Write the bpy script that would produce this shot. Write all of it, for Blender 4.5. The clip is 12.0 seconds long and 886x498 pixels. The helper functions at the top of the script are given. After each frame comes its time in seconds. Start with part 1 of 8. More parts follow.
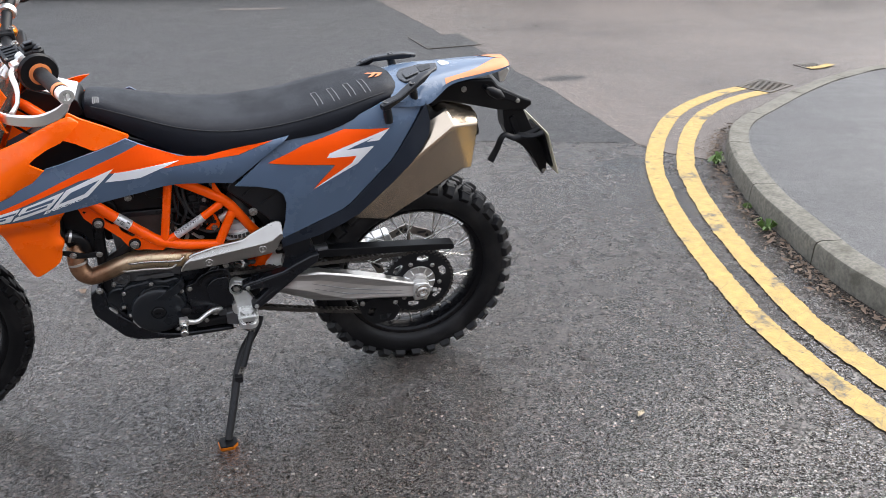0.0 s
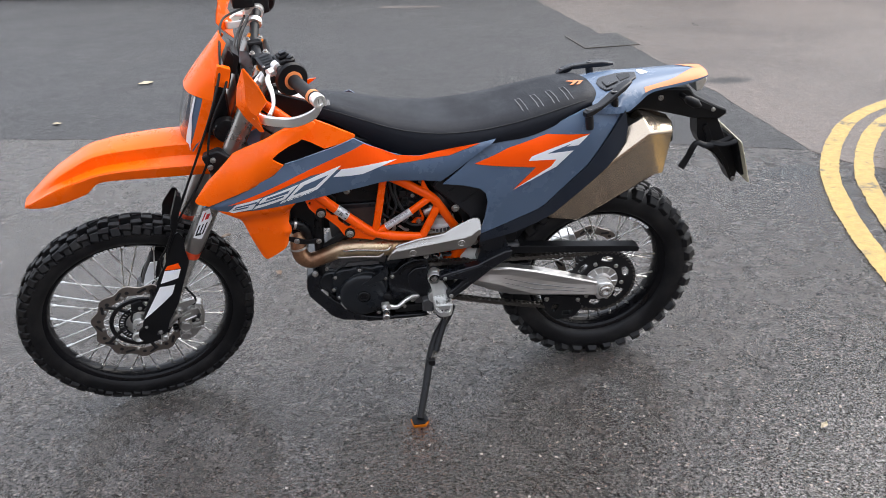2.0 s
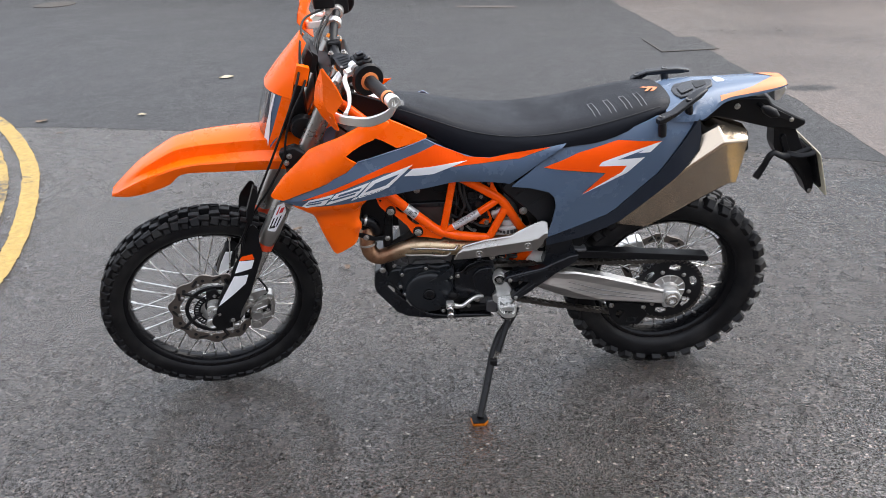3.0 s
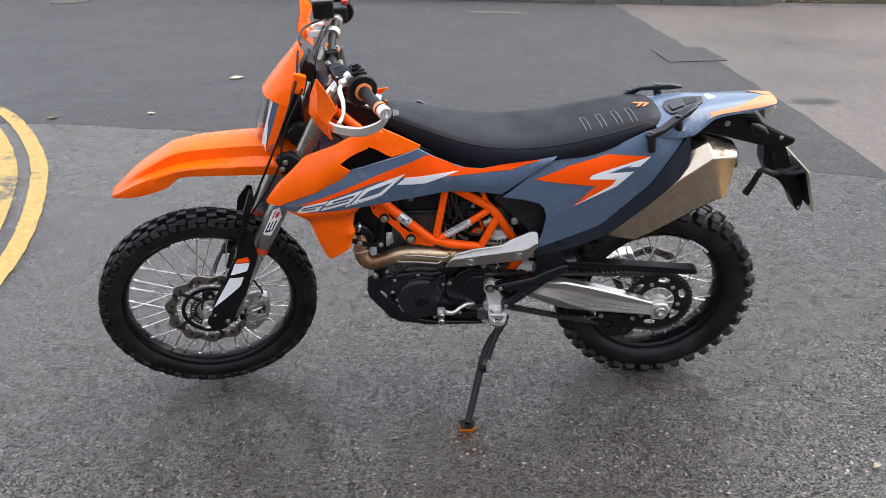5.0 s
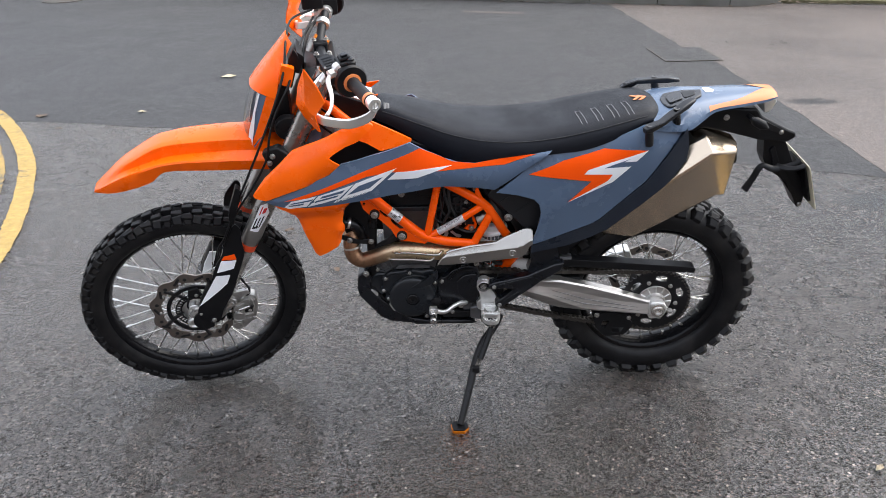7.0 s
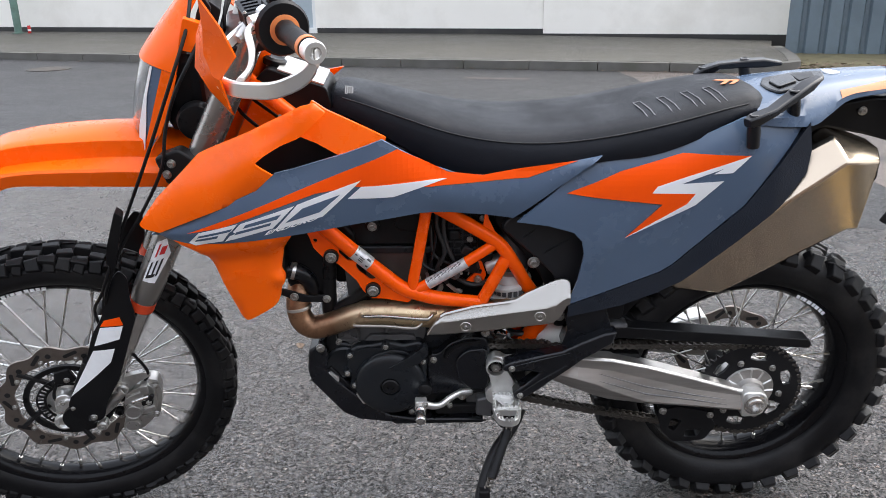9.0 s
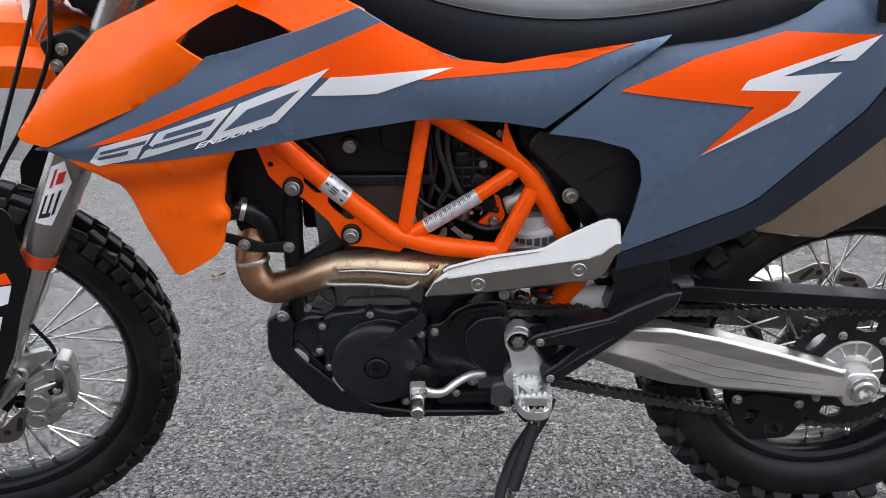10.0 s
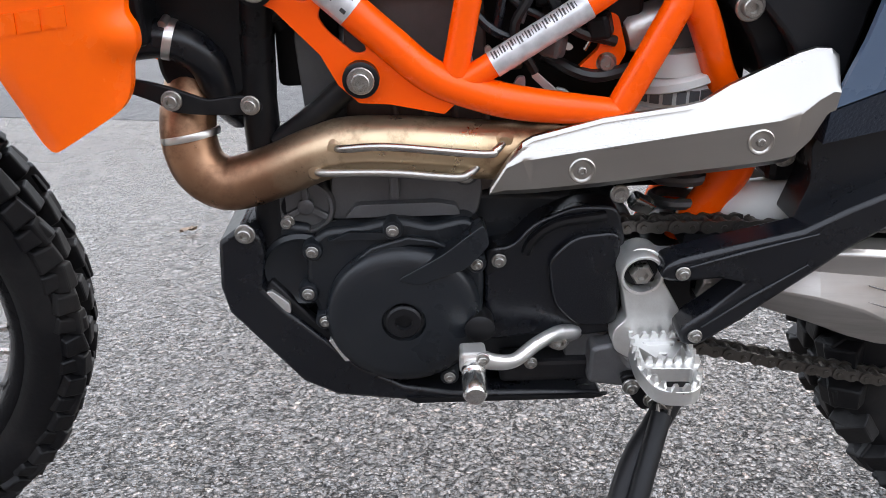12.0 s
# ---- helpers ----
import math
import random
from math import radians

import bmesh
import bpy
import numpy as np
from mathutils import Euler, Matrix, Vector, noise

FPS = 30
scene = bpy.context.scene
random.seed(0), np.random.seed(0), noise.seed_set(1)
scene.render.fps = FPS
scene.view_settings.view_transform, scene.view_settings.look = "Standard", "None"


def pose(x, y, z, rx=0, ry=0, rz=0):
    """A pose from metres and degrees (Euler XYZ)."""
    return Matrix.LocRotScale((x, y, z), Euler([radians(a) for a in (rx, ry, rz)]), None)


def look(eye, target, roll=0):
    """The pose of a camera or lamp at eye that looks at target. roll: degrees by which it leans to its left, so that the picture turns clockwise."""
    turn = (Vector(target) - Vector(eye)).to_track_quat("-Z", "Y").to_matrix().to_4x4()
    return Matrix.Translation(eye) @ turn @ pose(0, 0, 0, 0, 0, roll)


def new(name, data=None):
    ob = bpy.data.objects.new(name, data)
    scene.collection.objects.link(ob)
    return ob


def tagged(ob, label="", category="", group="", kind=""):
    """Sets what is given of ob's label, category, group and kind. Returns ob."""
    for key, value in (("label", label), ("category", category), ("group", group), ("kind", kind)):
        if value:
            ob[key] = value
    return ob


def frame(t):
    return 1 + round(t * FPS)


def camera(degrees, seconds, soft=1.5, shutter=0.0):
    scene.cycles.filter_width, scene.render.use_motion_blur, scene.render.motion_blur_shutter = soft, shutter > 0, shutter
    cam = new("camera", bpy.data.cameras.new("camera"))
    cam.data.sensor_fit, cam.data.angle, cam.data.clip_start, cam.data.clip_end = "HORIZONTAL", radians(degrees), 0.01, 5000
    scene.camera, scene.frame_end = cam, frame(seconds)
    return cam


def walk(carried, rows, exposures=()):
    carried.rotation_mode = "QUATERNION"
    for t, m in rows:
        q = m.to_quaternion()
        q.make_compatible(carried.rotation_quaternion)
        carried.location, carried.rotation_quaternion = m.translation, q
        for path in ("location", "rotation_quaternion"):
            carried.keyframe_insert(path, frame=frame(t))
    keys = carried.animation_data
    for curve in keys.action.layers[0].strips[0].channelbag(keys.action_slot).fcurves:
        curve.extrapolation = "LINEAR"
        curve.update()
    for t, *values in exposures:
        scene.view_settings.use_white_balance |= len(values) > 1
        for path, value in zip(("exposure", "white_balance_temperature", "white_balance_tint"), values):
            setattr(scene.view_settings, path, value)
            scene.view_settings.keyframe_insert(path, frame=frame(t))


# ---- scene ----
cam = camera(57.8, 12.0, soft=0.55)
PATH = [
    (0, (0.14, -2.244, 1.525), (0.556, -0.481, 0.677), -0.9),
    (0.5, (0.079, -2.266, 1.56), (0.46, -0.496, 0.709), -1.2),
    (1, (0.035, -2.287, 1.577), (0.378, -0.51, 0.726), -1.4),
    (1.5, (-0.035, -2.306, 1.579), (0.231, -0.516, 0.727), -1.5),
    (2, (-0.069, -2.331, 1.596), (0.032, -0.524, 0.744), -2.4),
    (2.5, (-0.042, -2.335, 1.591), (-0.05, -0.524, 0.742), -2.7),
    (3, (-0.071, -2.353, 1.613), (-0.134, -0.543, 0.764), -2.3),
    (3.2, (-0.072, -2.353, 1.617), (-0.169, -0.544, 0.77), -2.3),
    (5, (-0.013, -2.384, 1.646), (-0.1, -0.573, 0.803), -1.2),
    (5.5, (-0.012, -2.367, 1.628), (-0.093, -0.554, 0.787), -1.1),
    (6, (-0.007, -2.36, 1.623), (-0.084, -0.547, 0.783), -1.0),
    (6.5, (-0.006, -2.36, 1.622), (-0.081, -0.546, 0.783), -1.0),
    (7, (-0.005, -2.332, 1.604), (-0.081, -0.518, 0.766), -1.0),
    (7.5, (0.005, -2.23, 1.564), (-0.069, -0.411, 0.737), -1.0),
    (7.7, (0.013, -2.141, 1.539), (-0.057, -0.28, 0.81), -1.0),
    (9.3, (-0.019, -1.494, 1.125), (-0.105, 0.398, 0.484), -1.0),
    (9.5, (-0.019, -1.429, 1.073), (-0.111, 0.464, 0.433), -1.2),
    (10, (-0.038, -1.216, 0.97), (-0.122, 0.676, 0.327), -1.2),
    (10.5, (-0.063, -1.03, 0.863), (-0.136, 0.863, 0.221), -1.1),
    (11, (-0.112, -0.928, 0.784), (-0.198, 0.962, 0.136), -1.4),
    (11.5, (-0.127, -0.814, 0.723), (-0.198, 1.066, 0.044), -1.4),
    (12, (-0.132, -0.76, 0.7), (-0.209, 1.12, 0.024), -1.6),
]
walk(cam, [(t, look(eye, target, roll)) for t, eye, target, roll in PATH],
     exposures=[(0, 1.15), (7.7, 1.15), (9.5, 1.18), (10.5, 1.58), (12, 1.80)])

# ---- world, sun, exposure ----
SUN_ELEVATION, SUN_AZIMUTH = 52.0, 68.0
world = bpy.data.worlds.new("overcast_sky")
scene.world = world
world.use_nodes = True
wn = world.node_tree.nodes
sky = wn.new("ShaderNodeTexSky")
sky.sky_type = "NISHITA"
sky.sun_disc = False
sky.sun_elevation = radians(SUN_ELEVATION)
sky.sun_rotation = radians(SUN_AZIMUTH)
sky.dust_density = 4.0
sky.air_density = 1.6
sky_wash = wn.new("ShaderNodeMix")
sky_wash.data_type = "RGBA"
sky_wash.inputs["Factor"].default_value = 0.62
sky_wash.inputs[7].default_value = (9.65, 10.05, 11.2, 1)
world.node_tree.links.new(sky.outputs["Color"], sky_wash.inputs[6])
world.node_tree.links.new(sky_wash.outputs[2], wn["Background"].inputs["Color"])
wn["Background"].inputs["Strength"].default_value = 0.108

sun_data = bpy.data.lights.new("sun", "SUN")
sun_data.energy = 1.65
sun_data.angle = radians(60)
sun_data.color = (1.0, 0.985, 0.96)
sun = new("sun", sun_data)
sun.matrix_world = look((0, 0, 30), Vector((0, 0, 30)) - Vector((
    math.sin(radians(SUN_AZIMUTH)) * math.cos(radians(SUN_ELEVATION)),
    math.cos(radians(SUN_AZIMUTH)) * math.cos(radians(SUN_ELEVATION)),
    math.sin(radians(SUN_ELEVATION)))))


# ---- materials ----
def material(name, color, rough=0.5, metal=0.0, vary=0.12, scale=8.0, bump=0.0, bump_scale=200.0,
             dirt=None, dirt_amount=0.0, dirt_scale=5.0, coat=0.0, rough_vary=0.1, spec=0.5, stretch=None):
    """A surface with a slow change of tone, optional dirt patches, fine relief and uneven gloss."""
    m = bpy.data.materials.new(name)
    m.use_nodes = True
    n, l = m.node_tree.nodes, m.node_tree.links
    bsdf = n["Principled BSDF"]
    co = n.new("ShaderNodeTexCoord")
    src = co.outputs["Object"]
    if stretch:
        mp = n.new("ShaderNodeMapping")
        mp.inputs["Scale"].default_value = stretch
        l.new(src, mp.inputs["Vector"])
        src = mp.outputs["Vector"]
    noise_a = n.new("ShaderNodeTexNoise")
    noise_a.inputs["Scale"].default_value = scale
    noise_a.inputs["Detail"].default_value = 6
    l.new(src, noise_a.inputs["Vector"])
    ramp = n.new("ShaderNodeMapRange")
    ramp.inputs["From Min"].default_value, ramp.inputs["From Max"].default_value = 0.3, 0.7
    ramp.inputs["To Min"].default_value, ramp.inputs["To Max"].default_value = 1 - vary, 1 + vary
    l.new(noise_a.outputs["Fac"], ramp.inputs["Value"])
    tone = n.new("ShaderNodeMix")
    tone.data_type, tone.blend_type = "RGBA", "MULTIPLY"
    tone.inputs["Factor"].default_value = 1.0
    tone.inputs[6].default_value = (*color, 1)
    l.new(ramp.outputs["Result"], tone.inputs[7])
    out = tone.outputs[2]
    noise_b = n.new("ShaderNodeTexNoise")
    noise_b.inputs["Scale"].default_value = dirt_scale
    noise_b.inputs["Detail"].default_value = 9
    noise_b.inputs["Roughness"].default_value = 0.65
    l.new(src, noise_b.inputs["Vector"])
    if dirt:
        mask = n.new("ShaderNodeMapRange")
        mask.inputs["From Min"].default_value, mask.inputs["From Max"].default_value = 0.48, 0.72
        mask.inputs["To Max"].default_value = dirt_amount
        l.new(noise_b.outputs["Fac"], mask.inputs["Value"])
        mix = n.new("ShaderNodeMix")
        mix.data_type = "RGBA"
        mix.inputs[7].default_value = (*dirt, 1)
        l.new(mask.outputs["Result"], mix.inputs["Factor"])
        l.new(out, mix.inputs[6])
        out = mix.outputs[2]
    l.new(out, bsdf.inputs["Base Color"])
    rr = n.new("ShaderNodeMapRange")
    rr.inputs["From Min"].default_value, rr.inputs["From Max"].default_value = 0.35, 0.65
    rr.inputs["To Min"].default_value, rr.inputs["To Max"].default_value = max(0.03, rough - rough_vary), min(1, rough + rough_vary)
    l.new(noise_b.outputs["Fac"], rr.inputs["Value"])
    l.new(rr.outputs["Result"], bsdf.inputs["Roughness"])
    bsdf.inputs["Metallic"].default_value = metal
    bsdf.inputs["Specular IOR Level"].default_value = spec
    bsdf.inputs["Coat Weight"].default_value = coat
    bsdf.inputs["Coat Roughness"].default_value = 0.10
    if bump:
        fine = n.new("ShaderNodeTexNoise")
        fine.inputs["Scale"].default_value = bump_scale
        fine.inputs["Detail"].default_value = 4
        l.new(src, fine.inputs["Vector"])
        b = n.new("ShaderNodeBump")
        b.inputs["Strength"].default_value = bump
        b.inputs["Distance"].default_value = 0.001
        l.new(fine.outputs["Fac"], b.inputs["Height"])
        l.new(b.outputs["Normal"], bsdf.inputs["Normal"])
    return m


def asphalt(name, dark, light, stone_scale, wet=0.35, tint_scale=0.6, binder=0.45, relief=0.6, gloss_dry=0.58, spec=0.5, damp=(), film=0.0):
    """Rolled asphalt: stones of many greys and two sizes in a dark binder, gaps darkened by height for the shade
    between stones, with damp darker, shinier areas; damp gives wet patches as (x, y, rx, ry).
    """
    m = bpy.data.materials.new(name)
    m.use_nodes = True
    n, l = m.node_tree.nodes, m.node_tree.links
    bsdf = n["Principled BSDF"]
    co = n.new("ShaderNodeTexCoord")

    def node(kind, **values):
        nd = n.new(kind)
        for key, value in values.items():
            nd.inputs[key].default_value = value
        return nd

    def ranged(src, a, b, c, d):
        nd = n.new("ShaderNodeMapRange")
        for k, value in zip(("From Min", "From Max", "To Min", "To Max"), (a, b, c, d)):
            nd.inputs[k].default_value = value
        l.new(src, nd.inputs["Value"])
        return nd.outputs["Result"]

    def maths(op, a, b, c=None):
        nd = n.new("ShaderNodeMath")
        nd.operation = op
        for k, v in enumerate((a, b, c)):
            if v is None:
                continue
            if isinstance(v, (int, float)):
                nd.inputs[k].default_value = v
            else:
                l.new(v, nd.inputs[k])
        return nd.outputs["Value"]

    def tinted(color, factor):
        nd = n.new("ShaderNodeMix")
        nd.data_type, nd.blend_type = "RGBA", "MULTIPLY"
        nd.inputs["Factor"].default_value = 1
        l.new(color, nd.inputs[6])
        l.new(factor, nd.inputs[7])
        return nd.outputs[2]

    wob = node("ShaderNodeTexNoise", Scale=stone_scale * 1.3, Detail=3)
    l.new(co.outputs["Object"], wob.inputs["Vector"])
    warp = n.new("ShaderNodeMix")
    warp.data_type, warp.blend_type = "RGBA", "LINEAR_LIGHT"
    warp.inputs["Factor"].default_value = 0.6 / stone_scale
    l.new(co.outputs["Object"], warp.inputs[6])
    l.new(wob.outputs["Color"], warp.inputs[7])
    heights, greys = [], []
    for scale in (stone_scale, stone_scale * 1.9):
        vor = node("ShaderNodeTexVoronoi", Scale=scale)
        l.new(warp.outputs[2], vor.inputs["Vector"])
        sep = n.new("ShaderNodeSeparateColor")
        l.new(vor.outputs["Color"], sep.inputs["Color"])
        dome = ranged(vor.outputs["Distance"], 0.32, 0.70, 1.0, 0.0)
        heights.append(maths("MULTIPLY_ADD", sep.outputs["Green"], 0.7, dome))
        greys.append(sep.outputs["Red"])
    big = maths("GREATER_THAN", heights[0], heights[1])
    height = maths("MAXIMUM", heights[0], heights[1])
    pick = n.new("ShaderNodeMix")
    l.new(big, pick.inputs["Factor"])
    l.new(greys[1], pick.inputs[2])
    l.new(greys[0], pick.inputs[3])
    ramp = n.new("ShaderNodeValToRGB")
    e = ramp.color_ramp.elements
    e[0].position, e[0].color = 0.0, (*[d * 0.8 for d in dark], 1)
    e[1].position, e[1].color = 1.0, (*light, 1)
    for place, mix in ((0.52, 0.20), (0.84, 0.36), (0.93, 0.50)):
        e.new(place).color = (*[d + (b - d) * mix for d, b in zip(dark, light)], 1)
    l.new(pick.outputs[0], ramp.inputs["Fac"])
    fine = node("ShaderNodeTexNoise", Scale=stone_scale * 5, Detail=4)
    l.new(co.outputs["Object"], fine.inputs["Vector"])
    # low gaps darkened: binder colour plus painted shade between the stones
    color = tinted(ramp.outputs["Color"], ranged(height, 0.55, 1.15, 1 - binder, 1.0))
    color = tinted(color, ranged(fine.outputs["Fac"], 0.3, 0.7, 0.65, 1.35))
    slow = node("ShaderNodeTexNoise", Scale=tint_scale, Detail=8, Roughness=0.62)
    l.new(co.outputs["Object"], slow.inputs["Vector"])
    color = tinted(color, ranged(slow.outputs["Fac"], 0.35, 0.68, 1.12, 0.76))
    mottle = node("ShaderNodeTexNoise", Scale=11, Detail=7, Roughness=0.7)
    l.new(co.outputs["Object"], mottle.inputs["Vector"])
    color = tinted(color, ranged(mottle.outputs["Fac"], 0.36, 0.64, 0.88, 1.12))
    # scattered pale chippings
    chip = node("ShaderNodeTexVoronoi", Scale=stone_scale * 0.30)
    l.new(warp.outputs[2], chip.inputs["Vector"])
    chip_pick = n.new("ShaderNodeSeparateColor")
    l.new(chip.outputs["Color"], chip_pick.inputs["Color"])
    chip_size = ranged(chip_pick.outputs["Blue"], 0.70, 1.0, 0.0, 0.16)
    pale = n.new("ShaderNodeMix")
    pale.data_type = "RGBA"
    l.new(maths("LESS_THAN", chip.outputs["Distance"], chip_size), pale.inputs["Factor"])
    l.new(color, pale.inputs[6])
    pale.inputs[7].default_value = (0.21, 0.185, 0.158, 1)
    color = pale.outputs[2]
    rough = ranged(slow.outputs["Fac"], 0.38, 0.66, gloss_dry, gloss_dry - wet)
    rough = maths("ADD", rough, ranged(mottle.outputs["Fac"], 0.38, 0.62, -0.05, 0.05))
    for x, y, rx, ry, rag in damp:
        mp = n.new("ShaderNodeMapping")
        mp.inputs["Location"].default_value = (-x / rx, -y / ry, 0)
        mp.inputs["Scale"].default_value = (1 / rx, 1 / ry, 0)
        l.new(co.outputs["Object"], mp.inputs["Vector"])
        ln = n.new("ShaderNodeVectorMath")
        ln.operation = "LENGTH"
        l.new(mp.outputs["Vector"], ln.inputs[0])
        edge = node("ShaderNodeTexNoise", Scale=4.0 / rx, Detail=10, Roughness=0.80)
        l.new(co.outputs["Object"], edge.inputs["Vector"])
        reach = maths("MULTIPLY_ADD", edge.outputs["Fac"], rag, ln.outputs["Value"])
        soak = ranged(reach, 0.70 + rag / 2, 1.05 + rag / 2, 1.0, 0.0)
        stain = n.new("ShaderNodeMix")
        stain.data_type = "RGBA"
        stain.inputs[6].default_value, stain.inputs[7].default_value = (1, 1, 1, 1), (0.085, 0.076, 0.073, 1)
        l.new(soak, stain.inputs["Factor"])
        color = tinted(color, stain.outputs[2])
        rough = maths("MULTIPLY_ADD", soak, -0.10, rough)
    l.new(color, bsdf.inputs["Base Color"])
    l.new(rough, bsdf.inputs["Roughness"])
    bsdf.inputs["Specular IOR Level"].default_value = spec
    b = n.new("ShaderNodeBump")
    b.inputs["Strength"].default_value = min(relief, 1.0)
    b.inputs["Distance"].default_value = 0.35 / stone_scale * max(relief, 1.0)
    l.new(maths("MULTIPLY_ADD", fine.outputs["Fac"], 0.35, height), b.inputs["Height"])
    l.new(b.outputs["Normal"], bsdf.inputs["Normal"])
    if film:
        # rain-wet stones; gloss drops in the gaps to stand in for shade there
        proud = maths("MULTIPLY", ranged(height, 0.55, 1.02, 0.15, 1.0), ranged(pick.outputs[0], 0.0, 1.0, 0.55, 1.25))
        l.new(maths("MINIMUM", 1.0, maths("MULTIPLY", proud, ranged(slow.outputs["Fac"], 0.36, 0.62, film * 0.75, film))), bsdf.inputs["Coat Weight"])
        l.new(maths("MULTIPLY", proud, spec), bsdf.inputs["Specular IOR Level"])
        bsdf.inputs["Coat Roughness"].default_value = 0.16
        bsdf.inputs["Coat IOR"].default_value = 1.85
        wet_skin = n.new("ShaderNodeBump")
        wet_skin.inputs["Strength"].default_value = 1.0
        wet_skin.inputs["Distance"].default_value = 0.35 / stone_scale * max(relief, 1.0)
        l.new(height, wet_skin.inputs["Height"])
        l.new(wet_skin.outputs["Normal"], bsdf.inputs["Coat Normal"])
    return m


def worn_paint(name, color, under):
    """Road paint, cracked and worn through to the asphalt in specks and along the stones."""
    m = bpy.data.materials.new(name)
    m.use_nodes = True
    n, l = m.node_tree.nodes, m.node_tree.links
    bsdf = n["Principled BSDF"]
    co = n.new("ShaderNodeTexCoord")
    big = n.new("ShaderNodeTexNoise")
    big.inputs["Scale"].default_value, big.inputs["Detail"].default_value = 3.0, 12
    big.inputs["Roughness"].default_value = 0.72
    l.new(co.outputs["Object"], big.inputs["Vector"])
    crack = n.new("ShaderNodeTexVoronoi")
    crack.feature = "DISTANCE_TO_EDGE"
    crack.inputs["Scale"].default_value = 14
    l.new(co.outputs["Object"], crack.inputs["Vector"])
    hole = n.new("ShaderNodeMapRange")
    hole.inputs["From Min"].default_value, hole.inputs["From Max"].default_value = 0.55, 0.63
    l.new(big.outputs["Fac"], hole.inputs["Value"])
    line = n.new("ShaderNodeMapRange")
    line.inputs["From Min"].default_value, line.inputs["From Max"].default_value = 0.004, 0.02
    line.inputs["To Min"].default_value, line.inputs["To Max"].default_value = 0.35, 0.0
    l.new(crack.outputs["Distance"], line.inputs["Value"])
    add = n.new("ShaderNodeMath")
    add.operation, add.use_clamp = "ADD", True
    l.new(hole.outputs["Result"], add.inputs[0])
    l.new(line.outputs["Result"], add.inputs[1])
    soil = n.new("ShaderNodeTexNoise")
    soil.inputs["Scale"].default_value, soil.inputs["Detail"].default_value = 26.0, 6
    l.new(co.outputs["Object"], soil.inputs["Vector"])
    tint = n.new("ShaderNodeMapRange")
    tint.inputs["From Min"].default_value, tint.inputs["From Max"].default_value = 0.3, 0.7
    tint.inputs["To Min"].default_value, tint.inputs["To Max"].default_value = 0.78, 1.12
    l.new(soil.outputs["Fac"], tint.inputs["Value"])
    paint = n.new("ShaderNodeMix")
    paint.data_type, paint.blend_type = "RGBA", "MULTIPLY"
    paint.inputs["Factor"].default_value = 1
    paint.inputs[6].default_value = (*color, 1)
    l.new(tint.outputs["Result"], paint.inputs[7])
    mix = n.new("ShaderNodeMix")
    mix.data_type = "RGBA"
    mix.inputs[7].default_value = (*under, 1)
    l.new(add.outputs["Value"], mix.inputs["Factor"])
    l.new(paint.outputs[2], mix.inputs[6])
    l.new(mix.outputs[2], bsdf.inputs["Base Color"])
    bsdf.inputs["Roughness"].default_value = 0.62
    b = n.new("ShaderNodeBump")
    b.inputs["Strength"].default_value, b.inputs["Distance"].default_value = 0.7, 0.003
    grain = n.new("ShaderNodeTexVoronoi")
    grain.inputs["Scale"].default_value = 110
    l.new(co.outputs["Object"], grain.inputs["Vector"])
    l.new(grain.outputs["Distance"], b.inputs["Height"])
    l.new(b.outputs["Normal"], bsdf.inputs["Normal"])
    return m


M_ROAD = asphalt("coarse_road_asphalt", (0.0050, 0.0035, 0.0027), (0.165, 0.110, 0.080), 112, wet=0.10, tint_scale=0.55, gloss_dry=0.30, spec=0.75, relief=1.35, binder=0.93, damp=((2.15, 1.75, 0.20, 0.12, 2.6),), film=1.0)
M_ROAD_NEW = asphalt("newer_dark_asphalt", (0.0085, 0.0086, 0.0096), (0.172, 0.169, 0.172), 88, wet=0.2, tint_scale=0.4, gloss_dry=0.52, spec=0.34, relief=0.8, binder=0.85)
M_ROAD_OLD = asphalt("old_brown_asphalt", (0.060, 0.047, 0.041), (0.345, 0.277, 0.238), 105, wet=0.22, tint_scale=0.5, gloss_dry=0.52, spec=0.5, relief=0.7, binder=0.6, damp=((2.60, 3.84, 0.20, 0.11, 5.0),))
M_FOOTWAY = asphalt("footway_asphalt", (0.026, 0.026, 0.028), (0.125, 0.124, 0.130), 150, wet=0.25, tint_scale=0.8, relief=0.5)
M_FOOTWAY_FAR = asphalt("mossy_footway_asphalt", (0.060, 0.056, 0.045), (0.19, 0.175, 0.14), 90, wet=0.2, tint_scale=0.5)
M_YELLOW = worn_paint("worn_yellow_road_paint", (0.385, 0.258, 0.070), (0.06, 0.056, 0.05))
M_KERB = material("weathered_concrete_kerb", (0.125, 0.116, 0.094), 0.75, 0, 0.30, 60, 1.0, 260, (0.050, 0.048, 0.034), 0.75, 9)
M_KERB_FAR = material("dark_concrete_kerb", (0.11, 0.105, 0.095), 0.85, 0, 0.25, 6, 0.6, 160, (0.04, 0.045, 0.025), 0.6, 3)
M_IRON = material("cast_iron", (0.085, 0.076, 0.066), 0.62, 0.5, 0.3, 20, 0.5, 150, (0.10, 0.07, 0.05), 0.5, 9)
M_RENDER = material("cream_wall_render", (0.82, 0.79, 0.73), 0.85, 0, 0.04, 0.8, 0.25, 60, (0.50, 0.46, 0.39), 0.35, 0.7)
M_BRICK = material("dark_brick", (0.20, 0.145, 0.115), 0.85, 0, 0.3, 3, 0.4, 40, (0.09, 0.065, 0.055), 0.6, 1.2)
